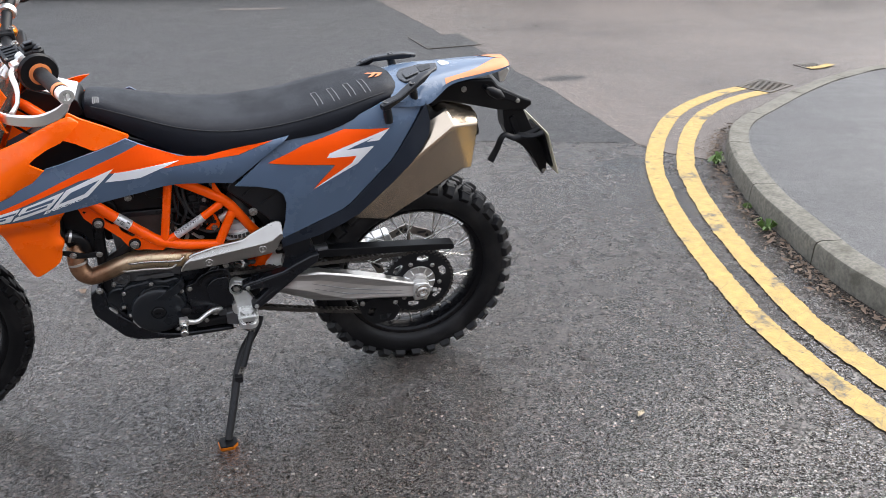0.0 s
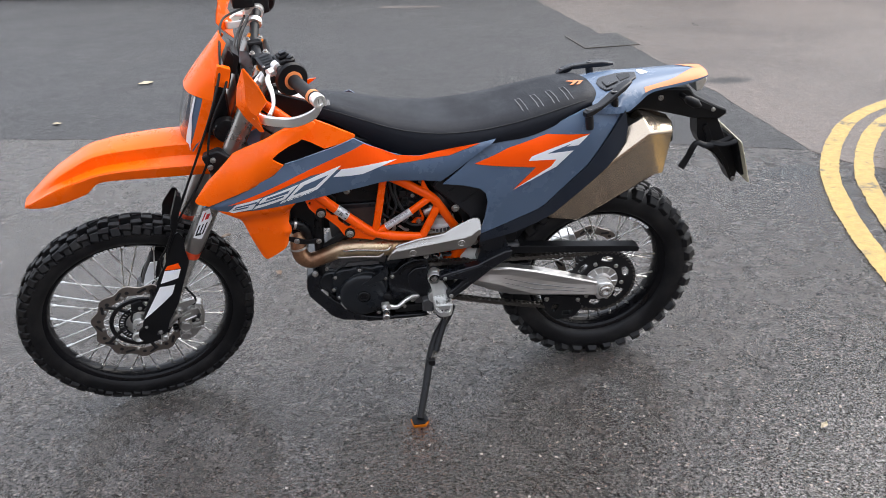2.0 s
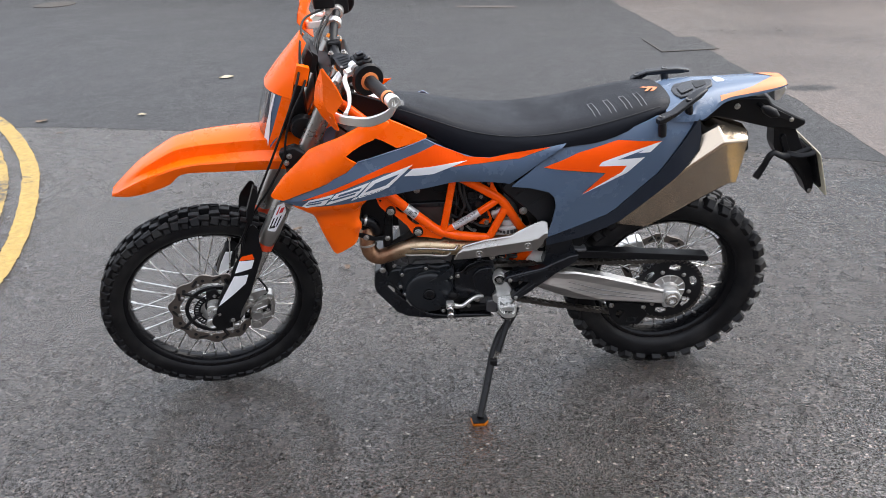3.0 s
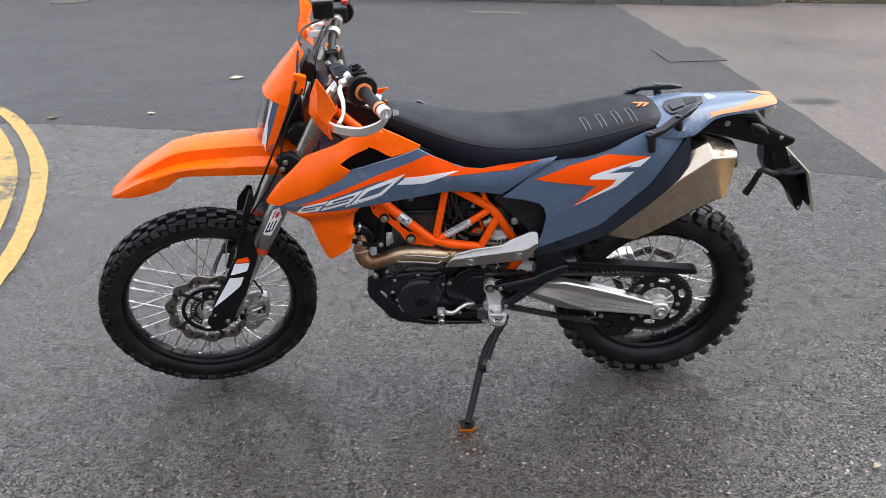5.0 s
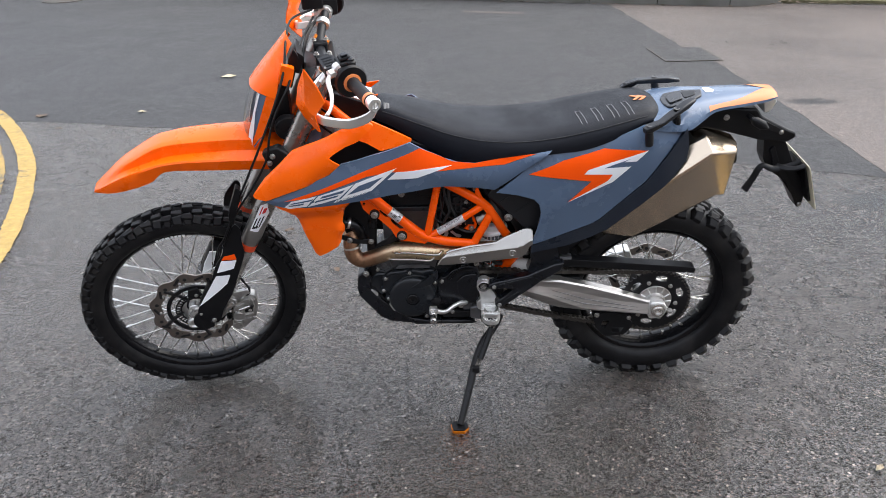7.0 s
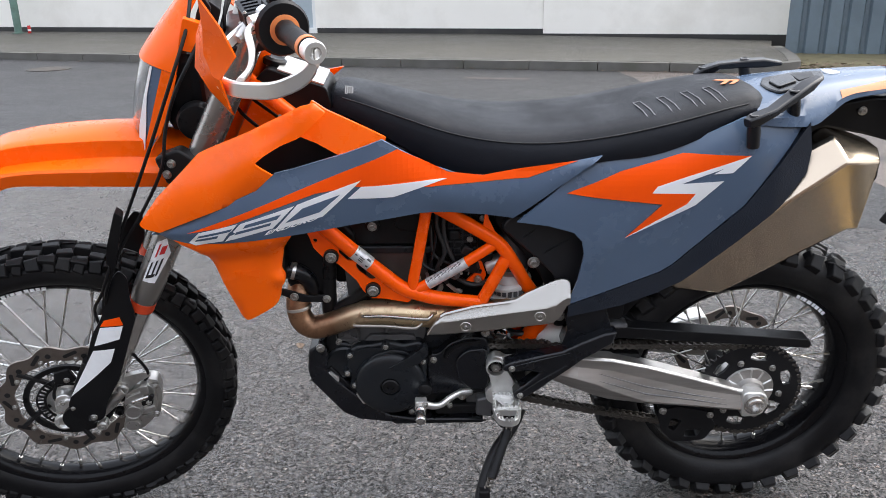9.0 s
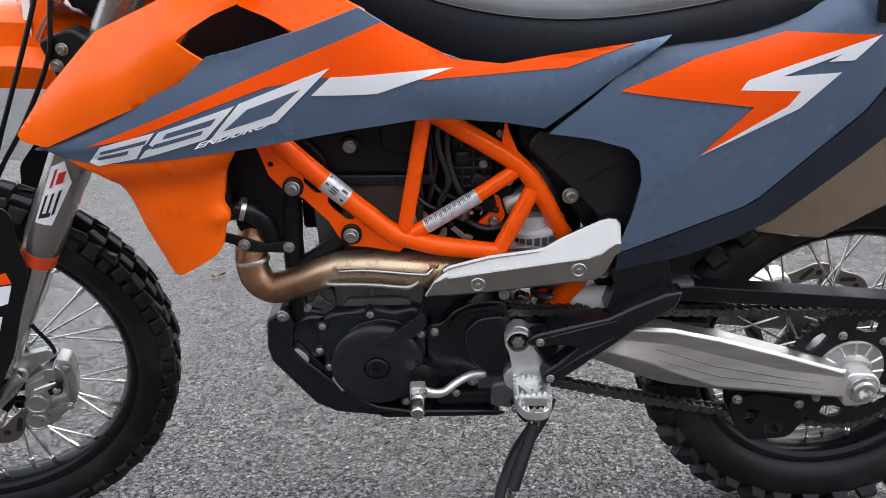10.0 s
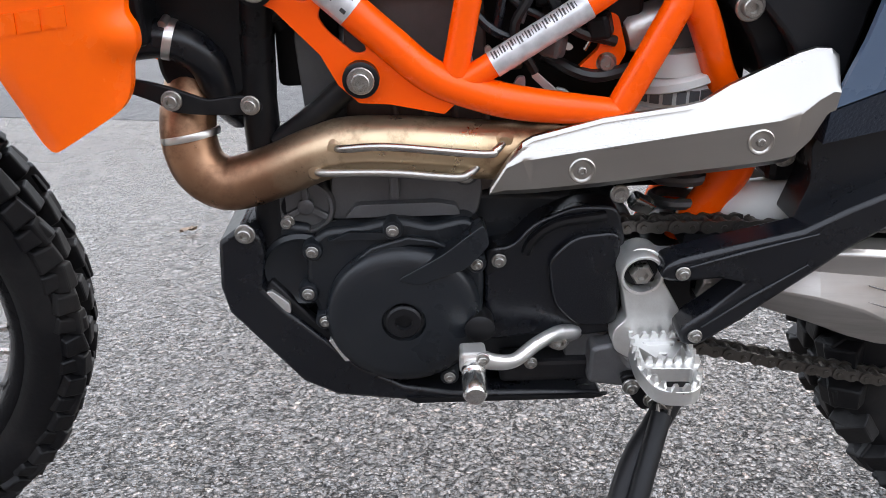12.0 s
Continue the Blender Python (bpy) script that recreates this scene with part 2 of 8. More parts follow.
M_PLINTH = material("black_wall_plinth", (0.022, 0.021, 0.021), 0.6, 0, 0.3, 2, 0.3, 60, (0.07, 0.065, 0.055), 0.5, 2)
M_STEEL_BLUE = material("blue_grey_painted_steel", (0.13, 0.17, 0.20), 0.45, 0.1, 0.15, 2, 0.1, 40, (0.07, 0.08, 0.08), 0.5, 2)
M_GREEN = material("green_post_paint", (0.11, 0.19, 0.155), 0.5, 0, 0.2, 4, 0.1, 60, (0.07, 0.08, 0.06), 0.5, 5)
M_DOOR = material("grey_blue_door_paint", (0.36, 0.42, 0.46), 0.5, 0, 0.08, 2)
M_WHITE_FRAME = material("white_door_frame", (0.72, 0.72, 0.70), 0.5, 0, 0.05, 3)
M_VERGE = material("muddy_grass_verge", (0.105, 0.092, 0.045), 0.95, 0, 0.35, 6, 0.9, 50, (0.05, 0.042, 0.024), 0.8, 3)
M_LEAF = material("fallen_leaf", (0.125, 0.084, 0.056), 0.7, 0, 0.4, 30)
M_LEAF_PALE = material("pale_fallen_leaf", (0.42, 0.36, 0.25), 0.7, 0, 0.3, 30)
M_WEED = material("green_weed", (0.085, 0.15, 0.03), 0.6, 0, 0.3, 40)
M_SOIL = material("gutter_soil", (0.05, 0.04, 0.03), 0.95, 0, 0.4, 20, 0.9, 120)

M_ORANGE = material("orange_plastic", (1.0, 0.128, 0.0), 0.27, 0, 0.04, 5, 0.04, 500, rough_vary=0.06, spec=0.33)
M_ORANGE_FRAME = material("orange_powder_coat", (1.0, 0.100, 0.0), 0.28, 0, 0.05, 9, 0.03, 400, rough_vary=0.06, spec=0.3)
M_ORANGE_DECAL = material("orange_decal", (1.0, 0.088, 0.0), 0.33, 0, 0.03, 6, rough_vary=0.05, spec=0.3)
M_ORANGE_PALE = material("pale_orange_decal", (0.66, 0.205, 0.06), 0.4, 0, 0.1, 9, rough_vary=0.05)
M_ORANGE_ANOD = material("orange_anodised", (0.80, 0.22, 0.01), 0.28, 0.8, 0.1, 30, rough_vary=0.08)
M_GREY = material("slate_grey_plastic", (0.088, 0.129, 0.198), 0.25, 0, 0.05, 5, 0.04, 600, (0.100, 0.142, 0.210), 0.25, 7, rough_vary=0.07)
M_WHITE = material("white_decal", (0.86, 0.87, 0.88), 0.35, 0, 0.03, 6, rough_vary=0.05)
M_INK = material("black_decal", (0.012, 0.012, 0.013), 0.4, 0, 0.1, 6)
M_INK_WORN = material("worn_black_print", (0.05, 0.05, 0.052), 0.45, 0, 0.5, 300)
M_FOIL = material("silver_foil_sticker", (0.66, 0.66, 0.67), 0.36, 0.5, 0.18, 90, 0.05, 300, (0.40, 0.40, 0.41), 0.4, 40)
M_AIRBOX = material("satin_dark_grey_plastic", (0.014, 0.0145, 0.017), 0.36, 0, 0.12, 9, 0.1, 500, spec=0.36)
M_SEAL = material("orange_red_rubber", (0.62, 0.06, 0.015), 0.45, 0, 0.1, 20)
M_RED = material("red_decal", (0.55, 0.02, 0.02), 0.4, 0, 0.1, 6)
M_BLACK = material("black_plastic", (0.0055, 0.0056, 0.0066), 0.40, 0, 0.2, 9, 0.15, 500, (0.018, 0.0175, 0.0165), 0.3, 11, spec=0.22)
M_TRIM = material("dark_panel_edge_plastic", (0.015, 0.0205, 0.032), 0.36, 0, 0.12, 9, 1.0, 320, (0.022, 0.028, 0.040), 0.3, 9, spec=0.36)
M_SATIN = material("satin_black_plastic", (0.0055, 0.0062, 0.0085), 0.27, 0, 0.15, 9, 0.08, 500, (0.013, 0.013, 0.014), 0.25, 11, spec=0.40)
M_BLACK_METAL = material("black_coated_metal", (0.009, 0.009, 0.010), 0.36, 0.0, 0.2, 12, 0.08, 400, (0.028, 0.026, 0.024), 0.3, 15, spec=0.2)
M_ENGINE = material("dark_engine_cover", (0.0105, 0.0125, 0.0155), 0.33, 0.0, 0.12, 14, 0.12, 700, (0.030, 0.029, 0.028), 0.25, 12, spec=0.36)
M_CAST = material("grey_cast_alloy", (0.13, 0.13, 0.135), 0.5, 0.6, 0.2, 14, 0.3, 400, (0.05, 0.047, 0.043), 0.5, 10)
M_BAR_ALLOY = material("bright_bar_alloy", (0.80, 0.79, 0.77), 0.40, 0.9, 0.06, 12, 0.05, 300, (0.62, 0.60, 0.57), 0.35, 12)
M_CALIPER = material("grey_caliper_alloy", (0.50, 0.49, 0.47), 0.36, 0.9, 0.15, 22, 0.2, 500, (0.24, 0.225, 0.205), 0.5, 16)
M_CAST_LIGHT = material("light_cast_alloy", (0.76, 0.755, 0.735), 0.36, 0.85, 0.12, 20, 0.2, 500, (0.36, 0.34, 0.31), 0.4, 14)
M_ALLOY = material("brushed_alloy", (0.43, 0.412, 0.385), 0.34, 1.0, 0.05, 12, 0.025, 300, (0.38, 0.36, 0.33), 0.35, 6, stretch=(0.25, 1, 3))
M_SWING = material("dull_cast_alloy", (0.52, 0.505, 0.485), 0.42, 0.95, 0.18, 16, 0.06, 120, (0.27, 0.25, 0.225), 0.65, 9, stretch=(0.22, 1, 3.2))
M_STEEL = material("bright_steel", (0.66, 0.65, 0.63), 0.25, 1.0, 0.1, 20)
M_BOLT = material("zinc_bolt", (0.40, 0.39, 0.37), 0.32, 0.95, 0.15, 60, (0.0), 100, (0.22, 0.17, 0.12), 0.4, 60)
M_MUFFLER = material("champagne_muffler_metal", (0.60, 0.50, 0.390), 0.22, 1.0, 0.05, 3, 0.02, 300, (0.46, 0.375, 0.285), 0.35, 2.2, rough_vary=0.05)


def heat_tint(name, stops, rough, scale):
    """Steel tinted by heat: colours along the pipe's length, broken up by rusty blotches."""
    m = bpy.data.materials.new(name)
    m.use_nodes = True
    n, l = m.node_tree.nodes, m.node_tree.links
    bsdf = n["Principled BSDF"]
    co = n.new("ShaderNodeTexCoord")
    sep = n.new("ShaderNodeSeparateXYZ")
    l.new(co.outputs["Object"], sep.inputs["Vector"])
    blot = n.new("ShaderNodeTexNoise")
    blot.inputs["Scale"].default_value, blot.inputs["Detail"].default_value, blot.inputs["Roughness"].default_value = scale, 9, 0.68
    l.new(co.outputs["Object"], blot.inputs["Vector"])
    shift = n.new("ShaderNodeMath")
    shift.operation = "MULTIPLY_ADD"
    shift.inputs[1].default_value = 0.10
    l.new(blot.outputs["Fac"], shift.inputs[0])
    l.new(sep.outputs["X"], shift.inputs[2])
    along_x = n.new("ShaderNodeMapRange")
    along_x.inputs["From Min"].default_value, along_x.inputs["From Max"].default_value = stops[0][0], stops[-1][0]
    l.new(shift.outputs["Value"], along_x.inputs["Value"])
    ramp = n.new("ShaderNodeValToRGB")
    e = ramp.color_ramp.elements
    span = stops[-1][0] - stops[0][0]
    e[0].position, e[0].color = 0.0, (*stops[0][1], 1)
    e[1].position, e[1].color = 1.0, (*stops[-1][1], 1)
    for x, c in stops[1:-1]:
        e.new((x - stops[0][0]) / span).color = (*c, 1)
    l.new(along_x.outputs["Result"], ramp.inputs["Fac"])
    spots = n.new("ShaderNodeMapRange")
    spots.inputs["From Min"].default_value, spots.inputs["From Max"].default_value = 0.52, 0.66
    spots.inputs["To Min"].default_value, spots.inputs["To Max"].default_value = 0.0, 0.65
    l.new(blot.outputs["Fac"], spots.inputs["Value"])
    mix = n.new("ShaderNodeMix")
    mix.data_type = "RGBA"
    mix.inputs[7].default_value = (0.12, 0.062, 0.036, 1)
    l.new(spots.outputs["Result"], mix.inputs["Factor"])
    l.new(ramp.outputs["Color"], mix.inputs[6])
    l.new(mix.outputs[2], bsdf.inputs["Base Color"])
    rr = n.new("ShaderNodeMapRange")
    rr.inputs["From Min"].default_value, rr.inputs["From Max"].default_value = 0.4, 0.66
    rr.inputs["To Min"].default_value, rr.inputs["To Max"].default_value = rough, rough + 0.25
    l.new(blot.outputs["Fac"], rr.inputs["Value"])
    l.new(rr.outputs["Result"], bsdf.inputs["Roughness"])
    bsdf.inputs["Metallic"].default_value = 0.9
    return m


M_HEADER = heat_tint("heat_tinted_steel", ((-0.93, (0.34, 0.19, 0.11)), (-0.86, (0.24, 0.135, 0.08)), (-0.80, (0.58, 0.44, 0.29)), (-0.70, (0.60, 0.46, 0.29)), (-0.60, (0.44, 0.27, 0.14))), 0.27, 22)
M_CYL = material("cylinder_casting", (0.105, 0.085, 0.080), 0.55, 0.45, 0.2, 10, 0.3, 300, (0.05, 0.04, 0.036), 0.5, 9)
M_RUBBER = material("tyre_rubber", (0.0045, 0.0045, 0.0055), 0.50, 0, 0.25, 10, 0.45, 160, (0.034, 0.0315, 0.029), 0.60, 9, spec=0.27)
M_SEAT = material("black_seat_cover", (0.0066, 0.0078, 0.0116), 0.48, 0, 0.12, 7, 0.7, 900, (0.011, 0.0120, 0.0152), 0.3, 9, spec=0.165)
M_SEAT_SIDE = material("dark_seat_side_cover", (0.008, 0.008, 0.010), 0.55, 0, 0.12, 7, 0.5, 900)
M_STITCH = material("grey_stitching", (0.20, 0.20, 0.21), 0.7, 0, 0.1, 60)
M_CHAIN = material("oily_chain_steel", (0.11, 0.10, 0.09), 0.38, 0.8, 0.35, 60, 0.3, 300, (0.02, 0.017, 0.014), 0.7, 30)
M_FORK = material("grey_anodised_fork", (0.30, 0.285, 0.27), 0.28, 0.85, 0.06, 10, 0.05, 300, rough_vary=0.06)
M_RIM = material("black_anodised_rim", (0.0045, 0.0045, 0.0055), 0.20, 0.0, 0.1, 9, 0.02, 300, spec=0.17)
M_SPOKE = material("spoke_steel", (0.60, 0.59, 0.57), 0.30, 1.0, 0.2, 30)
M_DISC = material("brake_disc_steel", (0.27, 0.235, 0.21), 0.36, 0.9, 0.15, 25, 0.15, 200, (0.12, 0.10, 0.08), 0.5, 18)
M_GLASS = bpy.data.materials.new("clear_lens")
M_GLASS.use_nodes = True
M_GLASS.node_tree.nodes["Principled BSDF"].inputs["Transmission Weight"].default_value = 1.0
M_GLASS.node_tree.nodes["Principled BSDF"].inputs["Roughness"].default_value = 0.05
M_PLATE = material("yellow_number_plate", (0.62, 0.50, 0.10), 0.4, 0, 0.06, 8)
M_PLATE_BACK = material("pale_plate_back", (0.50, 0.46, 0.34), 0.45, 0, 0.1, 8)
M_WHITE_RES = material("white_translucent_plastic", (0.62, 0.62, 0.60), 0.4, 0, 0.06, 12)


# ---- mesh tools ----
def part(name, bm, mat, parent=None, label="", at=None, smooth=40, bevel=0.0):
    """Link a bmesh as one mesh object under a thing or a part."""
    bmesh.ops.recalc_face_normals(bm, faces=bm.faces)
    me = bpy.data.meshes.new(name)
    bm.to_mesh(me)
    bm.free()
    if mat:
        me.materials.append(mat)
    return placed(name, me, parent, label, at, smooth, bevel)


def placed(name, me, parent=None, label="", at=None, smooth=40, bevel=0.0):
    ob = new(name, me)
    if parent:
        ob.parent = parent
    if at is not None:
        ob.matrix_local = at
    if label:
        ob["label"] = label
    if bevel:
        mod = ob.modifiers.new("worn_edge", "BEVEL")
        mod.width, mod.segments, mod.limit_method, mod.angle_limit = bevel, 2, "ANGLE", radians(35)
    if smooth:
        me.shade_smooth()
        me.set_sharp_from_angle(angle=radians(smooth))
    return ob


def curve(points, steps=6, closed=False):
    """Points along a smooth line through the given ones (of any dimension)."""
    p = [Vector(q) for q in points]
    n, out = len(p), []
    for i in range(n if closed else n - 1):
        a, b = p[i], p[(i + 1) % n]
        z = p[i - 1] if (i or closed) else a * 2 - b
        c = p[(i + 2) % n] if (closed or i + 2 < n) else b * 2 - a
        for k in range(steps):
            t = k / steps
            out.append(0.5 * ((2 * a) + (b - z) * t + (2 * z - 5 * a + 4 * b - c) * t * t + (3 * a - z - 3 * b + c) * t ** 3))
    return out if closed else out + [p[-1]]


def tube(points, r, n=12, steps=6, smooth=True, bm=None, squash=1.0):
    """A round bar along a line; r is a radius or a list of radii, one a point."""
    bm = bm or bmesh.new()
    rr = r if isinstance(r, (list, tuple)) else [r] * len(points)
    line = curve([(*p, q) for p, q in zip(points, rr)], steps) if smooth and len(points) > 2 else [Vector((*p, q)) for p, q in zip(points, rr)]
    pts, rad = [Vector(v[:3]) for v in line], [v[3] for v in line]
    rings, side = [], None
    for i, p in enumerate(pts):
        d = (pts[min(i + 1, len(pts) - 1)] - pts[max(i - 1, 0)]).normalized()
        if side is None:
            side = d.orthogonal().normalized()
        side = (side - d * side.dot(d)).normalized()
        up = d.cross(side)
        rings.append([bm.verts.new(p + rad[i] * (math.cos(a) * side + squash * math.sin(a) * up)) for a in (2 * math.pi * k / n for k in range(n))])
    for a, b in zip(rings, rings[1:]):
        for k in range(n):
            bm.faces.new((a[k], a[(k + 1) % n], b[(k + 1) % n], b[k]))
    bm.faces.new(rings[0])
    bm.faces.new(rings[-1])
    return bm


def lathe(profile, n=48, axis="y", bm=None, closed=False):
    """Turn a profile of (radius, along the axis) about the y (or z, x) axis."""
    bm = bm or bmesh.new()
    rings = []
    for r, h in profile:
        ring = []
        for k in range(n):
            c, s = r * math.cos(2 * math.pi * k / n), r * math.sin(2 * math.pi * k / n)
            ring.append(bm.verts.new({"y": (c, h, s), "z": (c, s, h), "x": (h, c, s)}[axis]))
        rings.append(ring)
    pairs = list(zip(rings, rings[1:])) + ([(rings[-1], rings[0])] if closed else [])
    for a, b in pairs:
        for k in range(n):
            bm.faces.new((a[k], a[(k + 1) % n], b[(k + 1) % n], b[k]))
    if not closed:
        bm.faces.new(rings[0])
        bm.faces.new(rings[-1])
    return bm


def prism(outline, u0, u1, bm=None, holes=()):
    """A plate of an (x, z) outline between y = u0 and y = u1; holes are outlines too."""
    bm = bm or bmesh.new()
    loops = [outline, *holes]
    sides = []
    for u in (u0, u1):
        edges, rings = [], []
        for lp in loops:
            ring = [bm.verts.new((x, u, z)) for x, z in lp]
            rings.append(ring)
            edges += [bm.edges.new((ring[i - 1], ring[i])) for i in range(len(ring))]
        if holes:
            bmesh.ops.triangle_fill(bm, use_beauty=True, use_dissolve=False, edges=edges)
        else:
            bm.faces.new(rings[0])
        sides.append(rings)
    for a, b in zip(*sides):
        for i in range(len(a)):
            bm.faces.new((a[i - 1], a[i], b[i], b[i - 1]))
    return bm


def sheet(outline, height, thick, cell=0.02, lift=0.0, side=-1):
    """A curved plate: an (x, z) outline laid on the surface y = side * height(x, z), cut to a grid, with thickness inwards."""
    bm = bmesh.new()
    ring = [bm.verts.new((x, 0, z)) for x, z in outline]
    bm.faces.new(ring)
    xs, zs = [p[0] for p in outline], [p[1] for p in outline]
    for lo, hi, no in ((min(xs), max(xs), (1, 0, 0)), (min(zs), max(zs), (0, 0, 1))):
        k = math.ceil(lo / cell)
        while k * cell < hi:
            co = Vector(no) * (k * cell)
            bmesh.ops.bisect_plane(bm, geom=bm.verts[:] + bm.edges[:] + bm.faces[:], plane_co=co, plane_no=no, dist=1e-6)
            k += 1
    bmesh.ops.triangulate(bm, faces=[f for f in bm.faces if len(f.verts) > 4])
    front = bm.faces[:]
    rim = [e for e in bm.edges if e.is_boundary]
    back = {}
    for v in bm.verts[:]:
        h = height(v.co.x, v.co.z)
        back[v] = bm.verts.new((v.co.x, side * (h + lift - thick), v.co.z))
        v.co.y = side * (h + lift)
    for f in front:
        bm.faces.new([back[v] for v in reversed(f.verts)])
    for e in rim:
        a, b = e.verts
        bm.faces.new((a, b, back[b], back[a]))
    return bm


def loft(sections, close=True, cap=True, bm=None):
    """Skin between rings of equal length, given as lists of points."""
    bm = bm or bmesh.new()
    rings = [[bm.verts.new(p) for p in s] for s in sections]
    n = len(rings[0])
    for a, b in zip(rings, rings[1:]):
        for k in range(n if close else n - 1):
            bm.faces.new((a[k], a[(k + 1) % n], b[(k + 1) % n], b[k]))
    if cap and close:
        bm.faces.new(rings[0])
        bm.faces.new(rings[-1])
    return bm


def box(x0, x1, y0, y1, z0, z1, bm=None):
    bm = bm or bmesh.new()
    v = [bm.verts.new((x, y, z)) for x in (x0, x1) for y in (y0, y1) for z in (z0, z1)]
    for f in ((0, 1, 3, 2), (4, 6, 7, 5), (0, 4, 5, 1), (2, 3, 7, 6), (0, 2, 6, 4), (1, 5, 7, 3)):
        bm.faces.new([v[i] for i in f])
    return bm


def move(bm, m):
    bmesh.ops.transform(bm, matrix=m, verts=bm.verts)
    return bm


def solid(bm, t):
    """Give an open skin a thickness."""
    bmesh.ops.recalc_face_normals(bm, faces=bm.faces)
    bmesh.ops.solidify(bm, geom=bm.faces[:], thickness=t)
    return bm


def circle(cx, cz, r, n=16, a0=0.0):
    return [(cx + r * math.cos(a0 + 2 * math.pi * k / n), cz + r * math.sin(a0 + 2 * math.pi * k / n)) for k in range(n)]


def rounded(outline, r=0.01, n=3):
    """The outline with its corners rounded."""
    out, m = [], len(outline)
    for i in range(m):
        a, b, c = (Vector(outline[j % m]) for j in (i - 1, i, i + 1))
        p, q = (a - b), (c - b)
        k = min(r, p.length * 0.45, q.length * 0.45)
        p, q = b + p.normalized() * k, b + q.normalized() * k
        for s in range(n + 1):
            t = s / n
            out.append(tuple(p * (1 - t) ** 2 + b * 2 * t * (1 - t) + q * t * t))
    return out


def lerp(table, x):
    """A value between the rows of a short table of (x, value), smoothly."""
    if x <= table[0][0]:
        return table[0][1]
    for (a, p), (b, q) in zip(table, table[1:]):
        if x <= b:
            t = (x - a) / (b - a)
            t = t * t * (3 - 2 * t)
            return p + (q - p) * t
    return table[-1][1]


# ---- ground, road and pavements ----
def flat(name, outline, z, mat, label, category, kind="structure", wave=0.0, step=0.12):
    """A flat layer of the ground, with an edge that wavers a little."""
    bm = bmesh.new()
    pts = []
    for i, p in enumerate(outline):
        a, b = Vector(p), Vector(outline[(i + 1) % len(outline)])
        k = max(1, min(60, int((b - a).length / step))) if wave else 1
        for j in range(k):
            q = a.lerp(b, j / k)
            if wave:
                q += Vector((noise.noise((q.x * 3, q.y * 3, 1)), noise.noise((q.x * 3, q.y * 3, 7)))) * wave
            pts.append(q)
    bm.faces.new([bm.verts.new((q.x, q.y, z)) for q in pts])
    bmesh.ops.triangulate(bm, faces=bm.faces[:])
    if z > 0:
        rim = [e for e in bm.edges if e.is_boundary]
        low = {v: bm.verts.new((v.co.x, v.co.y, -0.001)) for e in rim for v in e.verts}
        for e in rim:
            bm.faces.new((e.verts[0], e.verts[1], low[e.verts[1]], low[e.verts[0]]))
    return tagged(part(name, bm, mat, smooth=0), label, category, kind=kind)


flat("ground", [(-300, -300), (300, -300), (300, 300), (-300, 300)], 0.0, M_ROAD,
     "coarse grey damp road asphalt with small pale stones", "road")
flat("road", [(-40, 4.6), (-6, 3.7), (-2.9, 3.36), (-1.7, 3.12), (0.5, 2.75), (2.38, 2.12), (2.45, 2.2), (2.47, 3.2), (2.35, 5.3), (2.22, 5.95),
              (1.97, 8.8), (1.90, 9.42), (-0.25, 9.86), (-3.9, 10.9), (-8.3, 12.15), (-40, 20.6)], 0.0012, M_ROAD_NEW,
     "darker newer patch of road asphalt", "road", wave=0.03)
flat("road", [(2.40, 2.10), (2.50, 1.86), (2.70, 1.66), (3.1, 1.5), (5.0, 1.2), (14, 0.6), (40, -5), (40, 4), (8, 8.2), (4.1, 9.0), (3.5, 8.92), (1.82, 9.38),
              (1.885, 8.8), (2.14, 5.95), (2.27, 5.3), (2.39, 3.2)], 0.0026, M_ROAD_OLD,
     "old worn brownish road asphalt", "road", wave=0.03)


def ribbon(points, width, steps=60, ragged=0.0055, z=0.005):
    """A painted line with ragged edges along a bend; the points are its left edge's."""
    bm = bmesh.new()
    line = curve(points, steps)
    rows = []
    for i, p in enumerate(line):
        d = (line[min(i + 1, len(line) - 1)] - line[max(i - 1, 0)]).normalized()
        nrm = Vector((d.y, -d.x))
        row = []
        for f in (0, 0.33, 0.66, 1):
            j = ragged * (noise.noise((p.x * 7, p.y * 7, 5 + f)) + 1.5 * noise.noise((p.x * 75, p.y * 75, 9 + f))) if f in (0, 1) else 0
            q = p + nrm * (width * f + j)
            row.append(bm.verts.new((q.x, q.y, z)))
        rows.append(row)
    for a, b in zip(rows, rows[1:]):
        for k in range(3):
            bm.faces.new((a[k], a[k + 1], b[k + 1], b[k]))
    return bm


def side_step(points, d):
    line = [Vector(p) for p in points]
    out = []
    for i, p in enumerate(line):
        t = (line[min(i + 1, len(line) - 1)] - line[max(i - 1, 0)]).normalized()
        out.append(p + Vector((t.y, -t.x)) * d)
    return out


BEND_RIGHT = [(2.35, -2.6), (2.02, -1.5), (1.85, -0.70), (1.815, -0.11), (1.87, 0.32), (1.96, 0.77), (2.09, 1.24), (2.28, 1.74), (2.60, 2.28),
              (2.98, 2.73), (3.45, 3.06), (3.86, 3.22)]
BEND_LEFT = [(-5.6, 5.35), (-4.6, 4.55), (-3.85, 3.86), (-3.53, 3.52), (-3.10, 2.94), (-2.73, 2.33), (-2.44, 1.67), (-2.28, 1.22), (-2.19, 0.84),
             (-2.12, 0.4), (-2.08, -0.2), (-2.1, -1.4)]
